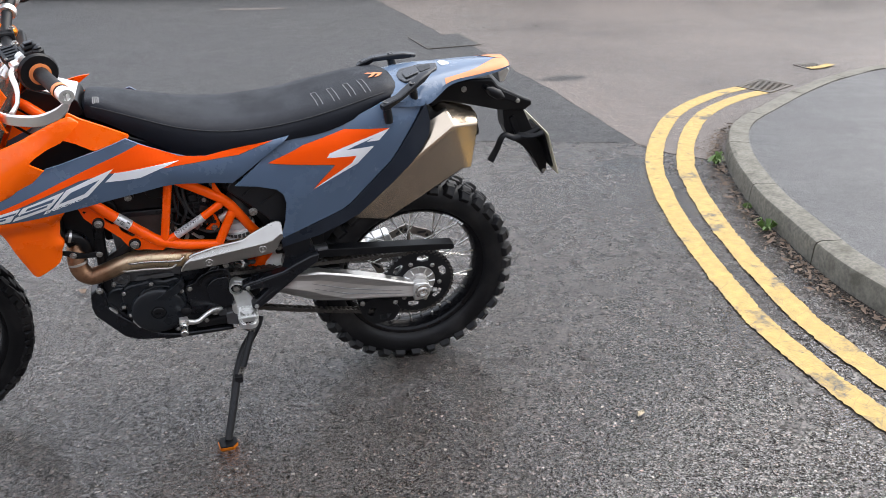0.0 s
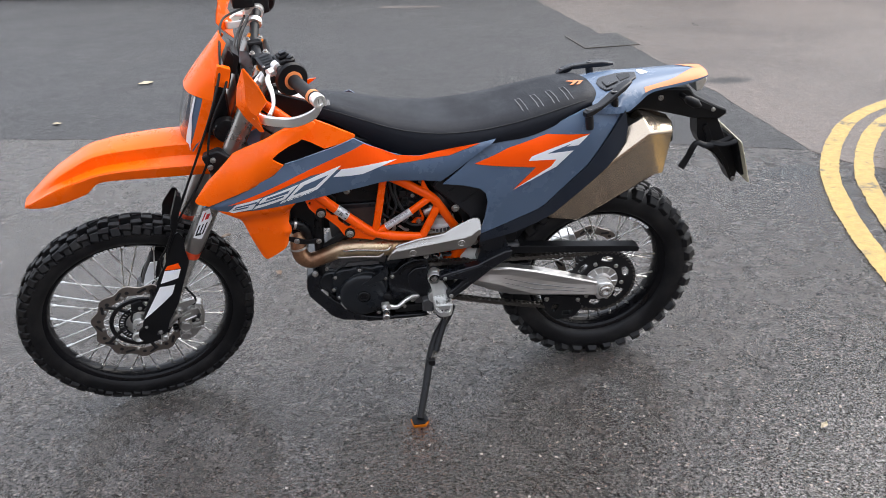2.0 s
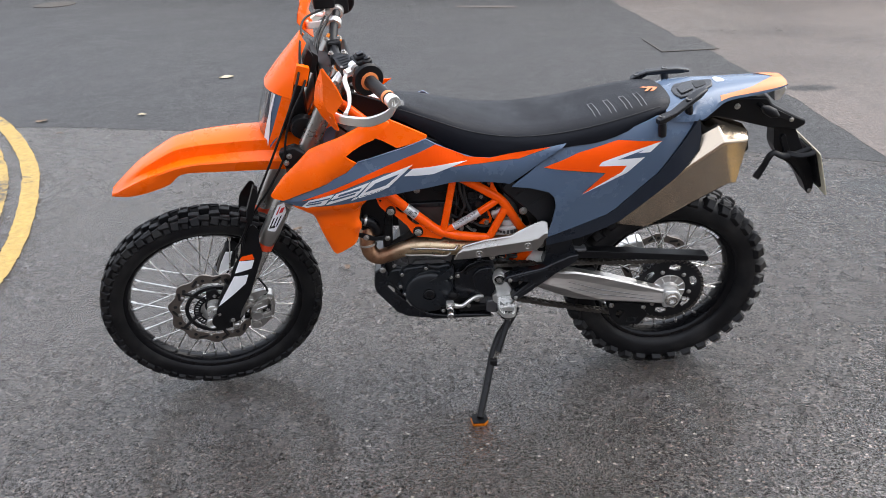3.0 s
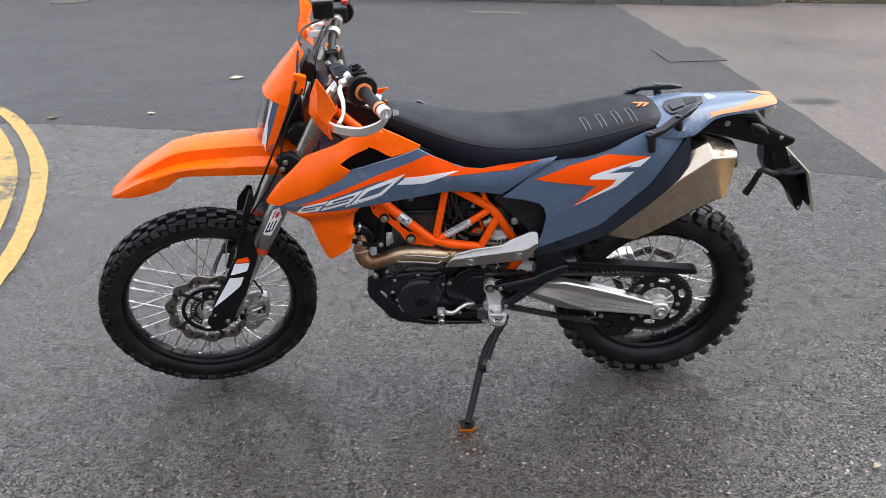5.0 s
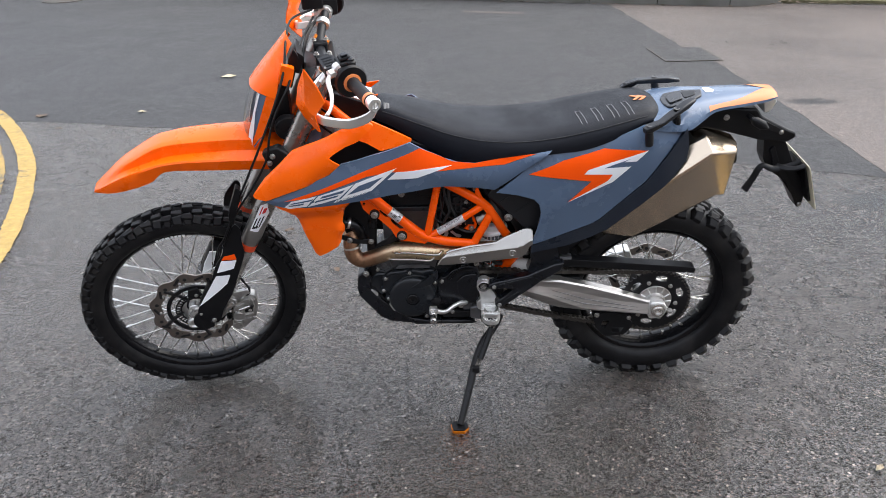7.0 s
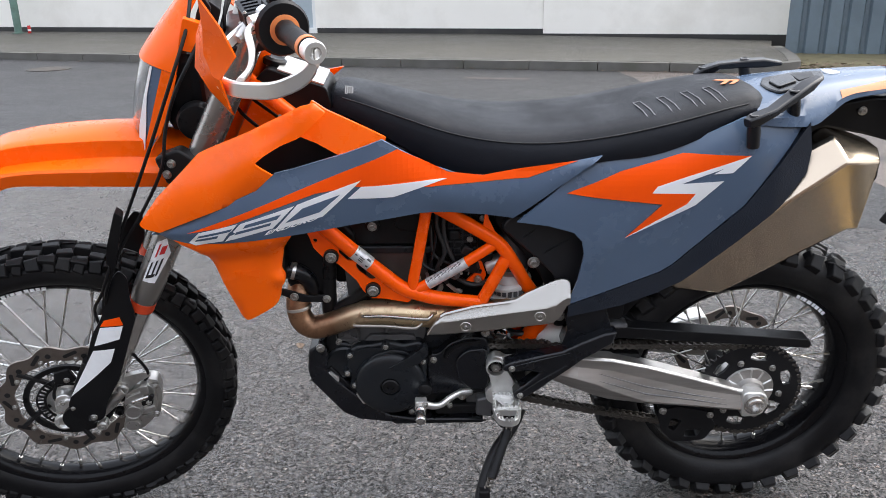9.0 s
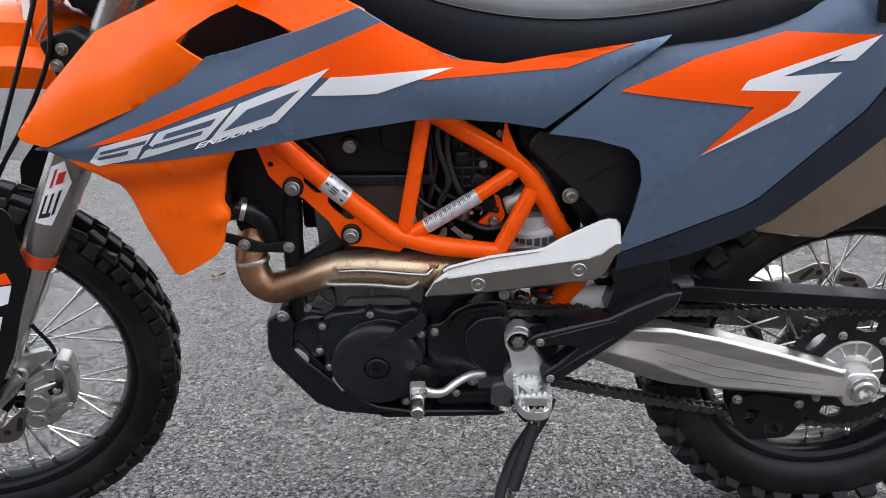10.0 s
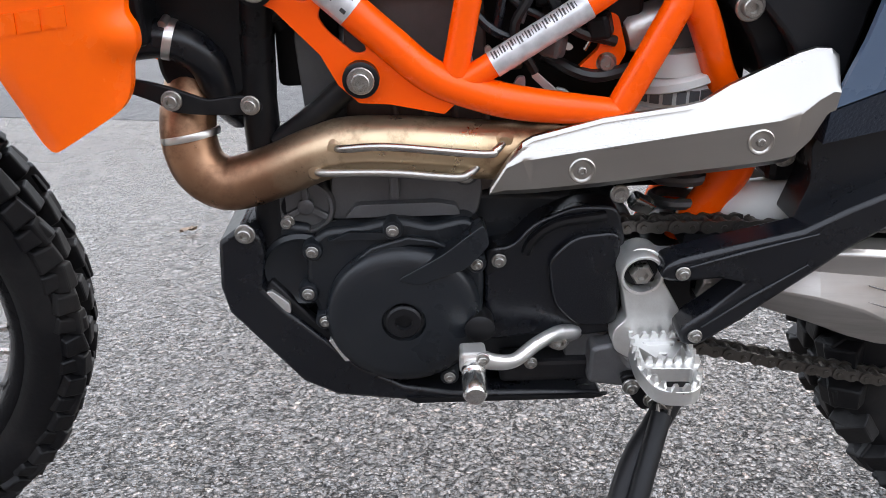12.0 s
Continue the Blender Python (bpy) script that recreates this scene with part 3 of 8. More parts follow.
for bend, way in ((BEND_RIGHT, 1), (BEND_LEFT, 1)):
    for off in (0.0, 0.175):
        ob = part("road_line", ribbon(side_step(bend, off) if off else [Vector(p) for p in bend], 0.10), M_YELLOW, smooth=0)
        tagged(ob, "worn cracked yellow no-parking line painted on the road bend", "road line", "double yellow lines", "structure")

# kerb of the near corner: single concrete stones round the bend, and the footway behind
KERB_RIGHT = [(2.75, -3.2), (2.52, -1.9), (2.39, -0.75), (2.34, -0.07), (2.34, 0.23), (2.395, 0.56), (2.465, 0.92), (2.60, 1.34), (2.77, 1.71), (2.96, 1.99),
              (3.15, 2.17), (3.42, 2.36), (3.84, 2.65), (4.40, 2.96), (5.08, 3.16), (6.2, 3.1), (8, 2.75), (12, 1.9), (24, -1)]
kerb_line = curve(KERB_RIGHT, 24)


def stations(line, start, length):
    """Equal stretches of a line, as lists of points."""
    out, cur, left = [], [line[0]], start
    for a, b in zip(line, line[1:]):
        seg = (b - a).length
        while seg > left:
            p = a.lerp(b, left / seg)
            cur.append(p)
            out.append(cur)
            cur, a, seg, left = [p], p, seg - left, length
        left -= seg
        cur.append(b)
    return out


def kerb_stone(line, wide, high, gap, sink=0.05, tilt=0.0):
    bm = bmesh.new()
    prof = [(0.0, -sink), (0.004, high - 0.022), (0.012, high - 0.006), (0.028, high), (wide, high), (wide, -sink)]
    pts = [line[0]] + [p for p in line[1:-1] if (p - line[0]).length > 0.06 and (p - line[-1]).length > 0.06] + [line[-1]]
    d0, d1 = (pts[1] - pts[0]).normalized(), (pts[-1] - pts[-2]).normalized()
    pts[0], pts[-1] = pts[0] + d0 * gap, pts[-1] - d1 * gap
    rows = []
    for i, p in enumerate(pts):
        d = (pts[min(i + 1, len(pts) - 1)] - pts[max(i - 1, 0)]).normalized()
        nrm = Vector((d.y, -d.x))
        rows.append([bm.verts.new((*(p + nrm * a), z + (tilt * noise.noise((p.x * 5, p.y * 5, a * 30)) if z > 0 else 0))) for a, z in prof])
    for a, b in zip(rows, rows[1:]):
        for k in range(len(prof)):
            bm.faces.new((a[k], a[(k + 1) % len(prof)], b[(k + 1) % len(prof)], b[k]))
    bm.faces.new(rows[0])
    bm.faces.new(rows[-1])
    return bm


kerb = tagged(new("kerb"), "weathered concrete kerb stones round the road corner", "kerb", kind="structure")
for stretch in stations(kerb_line, 0.10, 0.70):
    part("kerb_stone", kerb_stone(stretch, 0.12, 0.105, 0.004, tilt=0.004), M_KERB, kerb, smooth=30)
foot_edge = [p + Vector((0, 0)) for p in side_step(kerb_line[::6], 0.12)]
flat("pavement", [tuple(p) for p in foot_edge] + [(24, -40), (2.6, -40)], 0.098, M_FOOTWAY, "damp dark grey asphalt footway behind the kerb", "pavement")

# the far side of the street
WALL = Matrix.Translation((1.2, 13.3, 0)) @ Matrix.Rotation(math.atan(-0.26), 4, "Z")
FAR_KERB = [Vector((-40, 20.55)), Vector((-8.3, 12.12)), Vector((-3.9, 10.87)), Vector((-0.25, 9.85)), Vector((3.2, 8.96)), Vector((3.75, 8.92)), Vector((4.05, 9.15)), Vector((4.3, 10.0)), Vector((4.6, 11.4))]
far_line = []
for a, b in zip(FAR_KERB, FAR_KERB[1:]):
    k = max(2, int((b - a).length / 0.12))
    far_line += [a.lerp(b, j / k) for j in range(k)]
far_line.append(FAR_KERB[-1])
far_kerb = tagged(new("kerb"), "dark mossy concrete kerb stones across the street", "kerb", kind="structure")
for stretch in stations(list(reversed(far_line)), 0.3, 0.915):
    part("kerb_stone", kerb_stone(stretch[::2] + ([stretch[-1]] if len(stretch) % 2 == 0 else []), -0.13, 0.115, 0.006, tilt=0.004), M_KERB_FAR, far_kerb, smooth=30)
bm = bmesh.new()
inner = [p + Vector((0.02, 0.12)) for p in FAR_KERB]
low = [bm.verts.new((p.x, p.y, 0.108)) for p in inner]
high = []
for p in inner:
    s = min((p.x - 1.2) / 0.968 + 0.3, 4.2)
    q = WALL @ Vector((s, 0.1, 0))
    high.append(bm.verts.new((q.x, q.y, 0.21 - 0.022 * max(0, s))))
for i in range(len(low) - 1):
    bm.faces.new((low[i], low[i + 1], high[i + 1], high[i]))
tagged(part("pavement", bm, M_FOOTWAY_FAR, smooth=0), "mossy grey footway in front of the building", "pavement", kind="structure")
flat("verge", [(4.15, 9.1), (6.5, 8.75), (14, 7.0), (14, 14), (4.7, 14), (4.62, 11.3), (4.32, 10.0)], 0.03, M_VERGE, "muddy verge with sparse grass at the footway's end", "verge", wave=0.15)


# building across the street
def wall_box(name, s0, s1, d0, d1, z0, z1, mat, parent=None, label="", bevel=0.0):
    return part(name, box(s0, s1, d0, d1, z0, z1), mat, parent, label, at=None if parent else WALL, smooth=0, bevel=bevel)


building = tagged(new("building"), "low building with cream rendered walls and a black plinth", "building", kind="structure")
building.matrix_world = WALL
wall_box("wall", -30, -5.44, 0, 0.25, 0.30, 3.3, M_RENDER, building)
wall_box("wall", -5.44, -4.44, 0, 0.25, 2.35, 3.3, M_RENDER, building)
wall_box("wall", -4.44, -0.01, 0, 0.25, 0.30, 3.3, M_RENDER, building)
wall_box("wall", 0.0, 4.39, -0.03, 0.22, 0.22, 3.3, M_RENDER, building, "cream wall panel that stands slightly proud")
wall_box("wall", 4.14, 4.39, 0.22, 8, 0.0, 3.3, M_RENDER, building)
wall_box("plinth", -30, -5.44, -0.012, 0.25, 0.0, 0.30, M_PLINTH, building)
wall_box("plinth", -4.44, -0.01, -0.012, 0.25, 0.0, 0.30, M_PLINTH, building)
wall_box("plinth", 0.0, 4.39, -0.042, 0.22, 0.0, 0.22, M_PLINTH, building)
wall_box("roof", -30.2, 4.6, -0.2, 8, 3.3, 3.45, M_PLINTH, building)
wall_box("door", -5.37, -4.51, 0.08, 0.13, 0.30, 2.28, M_DOOR, building, "grey-blue painted door")
wall_box("door_frame", -5.44, -5.37, 0.02, 0.20, 0.24, 2.35, M_WHITE_FRAME, building)
wall_box("door_frame", -4.51, -4.44, 0.02, 0.20, 0.24, 2.35, M_WHITE_FRAME, building)
wall_box("door_frame", -5.37, -4.51, 0.02, 0.20, 2.28, 2.35, M_WHITE_FRAME, building)
wall_box("door_sill", -5.47, -4.41, -0.04, 0.20, 0.16, 0.30, M_WHITE_FRAME, building, bevel=0.01)

# unseen wall added behind the camera to hold back low sky light
back = tagged(new("unseen_wall"), "plain dark brick wall added out of view to block low sky light", "wall", kind="structure")
part("wall", box(-32, 34, -9.8, -9.5, 0.0, 3.8), M_BRICK, back, smooth=0)
part("coping", box(-32, 34, -9.9, -9.4, 3.8, 3.9), M_PLINTH, back, smooth=0)

bm = bmesh.new()
prof = []
for k in range(26):
    x = 3.92 + k * 0.28
    prof += [(x, -1.28), (x + 0.17, -1.28), (x + 0.20, -1.22), (x + 0.25, -1.22)]
loft([[(x, y, 0.02) for x, y in prof] + [(x, y + 0.02, 0.02) for x, y in reversed(prof)],
      [(x, y, 2.6) for x, y in prof] + [(x, y + 0.02, 2.6) for x, y in reversed(prof)]], bm=bm)
tagged(part("metal_fence", bm, M_STEEL_BLUE, at=WALL, smooth=20), "blue-grey corrugated steel fence beside the building", "fence")

bm = lathe([(0.075, 0.19), (0.075, 3.2)], 16, "z")
post = part("street_post", bm, M_GREEN, at=Matrix.Translation((-9.75, 15.75, 0)))
tagged(post, "green painted steel post on the far footway", "post")
part("base_plate", lathe([(0.13, 0.16), (0.13, 0.205), (0.08, 0.215)], 16, "z"), M_GREEN, post)
can = part("drink_can", lathe([(0.028, 0.0), (0.033, 0.008), (0.033, 0.150), (0.027, 0.165)], 16, "z"), M_RED, at=pose(-9.48, 15.70, 0.19))
tagged(can, "red and white drink can standing by the post", "can")
part("can_label", lathe([(0.0335, 0.05), (0.0335, 0.09)], 16, "z"), M_WHITE, can, "white band")


# covers, drains and markings in the road
def grate(name, x0, y0, w, h, turn, bars, label):
    g = tagged(new(name), label, "drain")
    g.matrix_world = pose(x0, y0, 0.0, 0, 0, turn)
    bm = bmesh.new()
    for a in ((-w / 2, -w / 2 + 0.03, -h / 2, h / 2), (w / 2 - 0.03, w / 2, -h / 2, h / 2), (-w / 2 + 0.03, w / 2 - 0.03, -h / 2, -h / 2 + 0.03), (-w / 2 + 0.03, w / 2 - 0.03, h / 2 - 0.03, h / 2)):
        box(*a, -0.03, 0.010, bm)
    part("frame", bm, M_IRON, g, smooth=0, bevel=0.003)
    # solid black box stands in for the shade under the bars
    part("pit_shade", box(-w / 2 + 0.03, w / 2 - 0.03, -h / 2 + 0.03, h / 2 - 0.03, -0.02, 0.001), M_INK, g, smooth=0)
    bar = box(-0.009, 0.009, -h / 2 + 0.03, h / 2 - 0.03, 0.0, 0.009)
    first = part("bar", bar, M_IRON, g, smooth=0)
    first.matrix_local = pose(-w / 2 + 0.05, 0, 0)
    for k in range(1, bars):
        placed("bar", first.data, g, at=pose(-w / 2 + 0.05 + k * (w - 0.1) / (bars - 1), 0, 0), smooth=0)
    return g


grate("drain_grate", 3.98, 3.14, 0.35, 0.28, 28, 8, "rusty cast iron road drain grate at the kerb")
grate("drain_grate", 4.75, 3.65, 0.21, 0.17, 5, 5, "rusty cast iron road drain grate half under leaves")
tagged(part("road_line", ribbon([Vector((4.66, 3.59)), Vector((4.78, 3.60)), Vector((4.92, 3.66))], 0.07, z=0.012), M_YELLOW, smooth=0), "short worn yellow fragment of line beside the drain", "road line", "double yellow lines", "structure")
cover = part("access_cover", box(-0.26, 0.26, -0.31, 0.31, -0.02, 0.010), M_ROAD_NEW, at=pose(2.05, 5.68, 0, 0, 0, 5), smooth=0, bevel=0.004)
tagged(cover, "dark rectangular access cover set in the road", "cover")
part("frame", prism([(-0.275, -0.325), (0.275, -0.325), (0.275, 0.325), (-0.275, 0.325)], 0.004, 0.009, holes=[[(-0.258, -0.308), (0.258, -0.308), (0.258, 0.308), (-0.258, 0.308)]]),
     M_IRON, cover, at=Matrix.Rotation(radians(90), 4, "X"), smooth=0)
cover = part("access_cover", lathe([(0.30, -0.02), (0.30, 0.010), (0.27, 0.012)], 32, "z"), M_IRON, at=pose(-6.28, 10.2, 0))
tagged(cover, "round iron cover with moss and grass round its rim", "cover")
for i, (x, y, w, h, turn) in enumerate(((0.26, 8.58, 0.80, 0.13, -16),)):
    ob = part("road_line", ribbon([Vector((x - w / 2, y + 0.1)), Vector((x, y)), Vector((x + w / 2, y - 0.1))], h), M_ROAD_OLD, smooth=0)
    tagged(ob, "short pale worn strip on the dark asphalt", "road mark", kind="structure")


# leaves, weeds and grit
def leaf_mesh(name, mat, size, seed):
    r = random.Random(seed)
    bm = bmesh.new()
    mid = [bm.verts.new((size * (k / 5 - 0.5), 0, 0.004 + 0.003 * math.sin(k * 1.3 + seed))) for k in range(6)]
    for s in (-1, 1):
        rim = [bm.verts.new((size * (k / 5 - 0.5), s * size * 0.34 * math.sin(math.pi * (k + 0.25) / 5.5) * r.uniform(0.75, 1.15), 0.005 + r.uniform(0, 0.010))) for k in range(6)]
        for k in range(5):
            bm.faces.new((mid[k], mid[k + 1], rim[k + 1], rim[k]))
    bmesh.ops.recalc_face_normals(bm, faces=bm.faces)
    me = bpy.data.meshes.new(name)
    bm.to_mesh(me)
    bm.free()
    me.materials.append(mat)
    return me


for k, (x, y, size, mat, turn) in enumerate(((-2.22, 4.85, 0.13, M_LEAF_PALE, 20), (-2.56, 3.65, 0.07, M_LEAF_PALE, 5), (-3.3, 3.55, 0.10, M_LEAF, 60), (-1.12, 0.55, 0.075, M_LEAF, 10),
                                           (1.19, -0.415, 0.030, M_LEAF_PALE, 30), (-3.0, 3.2, 0.05, M_LEAF, 0), (-0.93, 1.35, 0.05, M_LEAF, 40), (2.62, 1.35, 0.06, M_LEAF_PALE, 70),
                                           (0.97, 2.2, 0.07, M_LEAF_PALE, 15), (-0.62, 0.9, 0.045, M_LEAF, 120))):
    ob = placed("fallen_leaf", leaf_mesh("fallen_leaf", mat, size, k), at=pose(x, y, 0.003, 0, 0, turn), smooth=0)
    tagged(ob, "dry fallen leaf lying on the road" if mat is M_LEAF else "pale dry leaf lying on the road", "leaf", "leaves on the road")

rnd = random.Random(4)
bm = bmesh.new()


def litter(bm, x, y, size, z=0.006):
    a, t, s = rnd.uniform(0, 6.28), rnd.uniform(-0.5, 0.5), size * rnd.uniform(0.5, 1.2)
    m = Matrix.Translation((x, y, z + s * 0.2)) @ Matrix.Rotation(a, 4, "Z") @ Matrix.Rotation(t, 4, "X") @ Matrix.Rotation(rnd.uniform(-0.4, 0.4), 4, "Y")
    v = [bm.verts.new(m @ Vector(p)) for p in ((-s, 0, 0), (-0.3 * s, -0.4 * s, 0.1 * s), (s, 0, 0), (-0.2 * s, 0.4 * s, 0.15 * s))]
    bm.faces.new((v[0], v[1], v[2]))
    bm.faces.new((v[0], v[2], v[3]))


for p in kerb_line:
    if -2 < p.y < 3.2 and p.x < 4.2:
        for k in range(4 if p.y < 1.9 else 2):
            d = abs(rnd.gauss(0, 0.055)) + 0.02
            q = p + Vector((-0.85, 0.35)) * d
            litter(bm, q.x, q.y, rnd.uniform(0.005, 0.022))
soil = bmesh.new()
for p in kerb_line:
    if -2 < p.y < 2.6 and p.x < 3.6:
        for k in range(16):
            d = abs(rnd.gauss(0, 0.075)) + 0.005
            litter(soil, p.x - 0.85 * d + rnd.uniform(-0.015, 0.015), p.y + 0.35 * d + rnd.uniform(-0.02, 0.02), rnd.uniform(0.003, 0.009), 0.002)
tagged(part("gutter_grit", soil, M_SOIL, smooth=0), "dark soil and grit washed into the gutter", "grit", kind="stuff")
tagged(part("gutter_leaves", bm, M_LEAF, smooth=0), "brown leaf litter and grit in the gutter along the kerb", "leaves", kind="stuff")
bm = bmesh.new()
for p in far_line:
    if -9 < p.x < 5:
        for k in range(3 if p.x < 0 else 7):
            litter(bm, p.x + rnd.uniform(-0.08, 0.08), p.y - abs(rnd.gauss(0, 0.10)) - 0.02, rnd.uniform(0.015, 0.04))
for k in range(260):
    litter(bm, rnd.gauss(4.45, 0.35), rnd.gauss(9.2, 0.22), rnd.uniform(0.015, 0.045), 0.035)
tagged(part("street_leaves", bm, M_LEAF, smooth=0), "brown leaf litter along the far kerb", "leaves", kind="stuff")


def weed(x, y, size, n, seed):
    r = random.Random(seed)
    bm = bmesh.new()
    for k in range(n):
        a, out, up = r.uniform(0, 6.28), size * r.uniform(0.4, 1.0), size * r.uniform(0.3, 0.9)
        w = size * 0.10
        d, s = Vector((math.cos(a), math.sin(a), 0)), Vector((-math.sin(a), math.cos(a), 0))
        base, mid, tip = d * 0.01, d * out * 0.5 + Vector((0, 0, up)), d * out + Vector((0, 0, up * 0.6))
        v = [bm.verts.new(q) for q in (base - s * w * 0.4, base + s * w * 0.4, mid + s * w, tip, mid - s * w)]
        bm.faces.new(v)
    return tagged(part("weed", bm, M_WEED, at=pose(x, y, 0.004), smooth=0), "small green weed growing in the gutter by the kerb", "weed", "weeds")


weed(2.66, 1.62, 0.075, 26, 1)
weed(2.38, 0.72, 0.065, 22, 2)
weed(2.45, 0.98, 0.035, 12, 3)


# ---- the motorcycle ----
bike = tagged(new("motorcycle"), "orange and slate grey enduro motorcycle leaning on its side stand", "motorcycle")
bike.matrix_world = pose(0.585, 0.17, 0.0, 7.0, 0, 3.0)

RAKE = Vector((0.4695, 0, 0.8829))
STEM = Vector((-1.446, 0, 0.318))
STEER = Matrix.Translation(STEM) @ Matrix.Rotation(radians(12), 4, RAKE) @ Matrix.Translation(-STEM)


def join(*bms):
    """Several bmeshes made one."""
    out = bms[0]
    for b in bms[1:]:
        me = bpy.data.meshes.new("tmp")
        b.to_mesh(me)
        b.free()
        out.from_mesh(me)
        bpy.data.meshes.remove(me)
    return out


# bolts of the frame and engine, all alike
def bolt_mesh():
    bm = lathe([(1.0, 0.0), (1.0, -0.22), (0.93, -0.30), (0.70, -0.30), (0.68, -0.78), (0.60, -0.86), (0.34, -0.86), (0.32, -0.5), (0.0001, -0.5)], 18)
    bmesh.ops.recalc_face_normals(bm, faces=bm.faces)
    me = bpy.data.meshes.new("bolt")
    bm.to_mesh(me)
    bm.free()
    me.materials.append(M_BOLT)
    return me


BOLT = bolt_mesh()


def bolt(x, u, z, r, parent=bike, at=None):
    m = Matrix.Translation((x, u, z)) @ Matrix.Scale(r, 4)
    return placed("bolt", BOLT, parent, at=(at @ m) if at is not None else m)


# wheels
def tyre_knobs(R, rows, pitch, name_seed):
    bm = bmesh.new()
    for k in range(pitch):
        for y, w, length, h, lean, phase in rows:
            a = 2 * math.pi * (k + phase) / pitch
            circ = 2 * math.pi * R / pitch * length
            m = Matrix.Rotation(a, 4, "Y") @ Matrix.Translation((0, y, R)) @ Matrix.Rotation(lean, 4, "X") @ Matrix.Rotation(0.16 * math.sin(k * 2.4 + y * 90), 4, "Z")
            h += 0.0012 * math.sin(k * 3.1 + y * 170)
            b = [Vector((sx * circ * f / 2 + 0.0012 * math.sin(k * 1.7 + sx * 2 + sy), sy * w * f / 2 * (1 + 0.10 * sx), z)) for z, f in ((-0.014, 1.12), (h, 0.86)) for sx in (-1, 1) for sy in (-1, 1)]
            v = [bm.verts.new(m @ p) for p in b]
            for f in ((0, 2, 3, 1), (4, 5, 7, 6), (0, 1, 5, 4), (2, 6, 7, 3), (0, 4, 6, 2), (1, 3, 7, 5)):
                bm.faces.new([v[i] for i in f])
    return bm


def spoke_set(parent, r0, y0, r1, y1, n, cross, mat):
    for side in (-1, 1):
        for lead in (-1, 1):
            a0 = radians(cross) * lead
            p = (r0 * math.sin(a0), side * (y0 + (0.004 if lead > 0 else 0)), r0 * math.cos(a0))
            q = (0.0, side * y1, r1)
            bm = tube([p, Vector(p).lerp(Vector(q), 0.5), q], 0.0021, 6, smooth=False)
            tube([Vector(p).lerp(Vector(q), 0.93), q], 0.0042, 6, smooth=False, bm=bm)
            first = None
            for k in range(n // 4):
                turn = Matrix.Rotation(2 * math.pi * (k + 0.25 * (side > 0) + 0.5 * (lead > 0)) / (n // 4), 4, "Y")
                if first is None:
                    first = part("spoke", bm, mat, parent, at=turn)
                else:
                    placed("spoke", first.data, parent, at=turn)


def wave_disc(r_out, r_in, waves, depth, u, thick):
    n = waves * 12
    rings = []
    for y in (u - thick / 2, u + thick / 2):
        for rim in (True, False):
            ring = []
            for k in range(n):
                a = 2 * math.pi * k / n
                r = r_out + depth * math.cos(waves * a) if rim else r_in + 0.3 * depth * math.cos(waves * a)
                ring.append((r * math.cos(a), y, r * math.sin(a)))
            rings.append(ring)
    bm = bmesh.new()
    o0, i0, o1, i1 = [[bm.verts.new(p) for p in ring] for ring in rings]
    for p, q in ((o0, i0), (i0, i1), (i1, o1), (o1, o0)):
        for k in range(n):
            bm.faces.new((p[k], p[(k + 1) % n], q[(k + 1) % n], q[k]))
    return bm


def disc_slots(r, n, u, parent):
    """Black patches laid on a brake disc for the dark of its drilled holes and slots."""
    first = slot = None
    for k in range(n):
        a = 2 * math.pi * k / n
        if first is None:
            first = part("hole_patch", lathe([(0.0058, -0.0004), (0.0058, 0.0004)], 12), M_INK, parent, at=Matrix.Translation((r * math.cos(a), u, r * math.sin(a))))
            slot = part("slot_patch", prism(rounded([(-0.015, -0.004), (0.015, -0.004), (0.015, 0.004), (-0.015, 0.004)], 0.0039), -0.0004, 0.0004), M_INK, parent, at=Matrix.Rotation(-a - 0.22, 4, "Y") @ Matrix.Translation((r, u, 0)) @ Matrix.Rotation(1.0, 4, "Y"), smooth=0)
        else:
            placed("hole_patch", first.data, parent, at=Matrix.Translation((r * math.cos(a), u, r * math.sin(a))))
            placed("slot_patch", slot.data, parent, at=Matrix.Rotation(-a - 0.22, 4, "Y") @ Matrix.Translation((r, u, 0)) @ Matrix.Rotation(1.0, 4, "Y"), smooth=0)


def lettering_bars(R, u, a0, widths, height, parent, mat):
    """Rim writing that cannot be read: a row of short bars."""
    bm = bmesh.new()
    a = a0
    for w in widths:
        q = []
        for rr in (R - height / 2, R + height / 2):
            for b in (a, a + w):
                q.append(bm.verts.new((rr * math.sin(b), u, rr * math.cos(b))))
        bm.faces.new((q[0], q[1], q[3], q[2]))
        a += w * 1.35
    solid(bm, 0.0006)
    part("rim_writing", bm, mat, parent, smooth=0)


# rear wheel
rear = part("rear_wheel", lathe([(0.012, -0.10), (0.030, -0.10), (0.034, -0.06), (0.055, -0.055), (0.058, -0.035), (0.034, -0.025), (0.030, 0.03), (0.052, 0.04), (0.052, 0.05), (0.03, 0.055), (0.012, 0.09)], 32),
            M_CAST, bike, "wire-spoked rear wheel with a knobbly tyre", at=Matrix.Translation((0, -0.006, 0.339)) @ Matrix.Scale(1.014, 4))
tyre = part("tyre", lathe([(0.236, -0.040), (0.246, -0.056), (0.268, -0.066), (0.292, -0.066), (0.309, -0.055), (0.318, -0.030), (0.320, 0), (0.318, 0.030), (0.309, 0.055), (0.292, 0.066), (0.268, 0.066), (0.246, 0.056), (0.236, 0.040)], 96, closed=True),
            M_RUBBER, rear, "muddy knobbly black tyre")
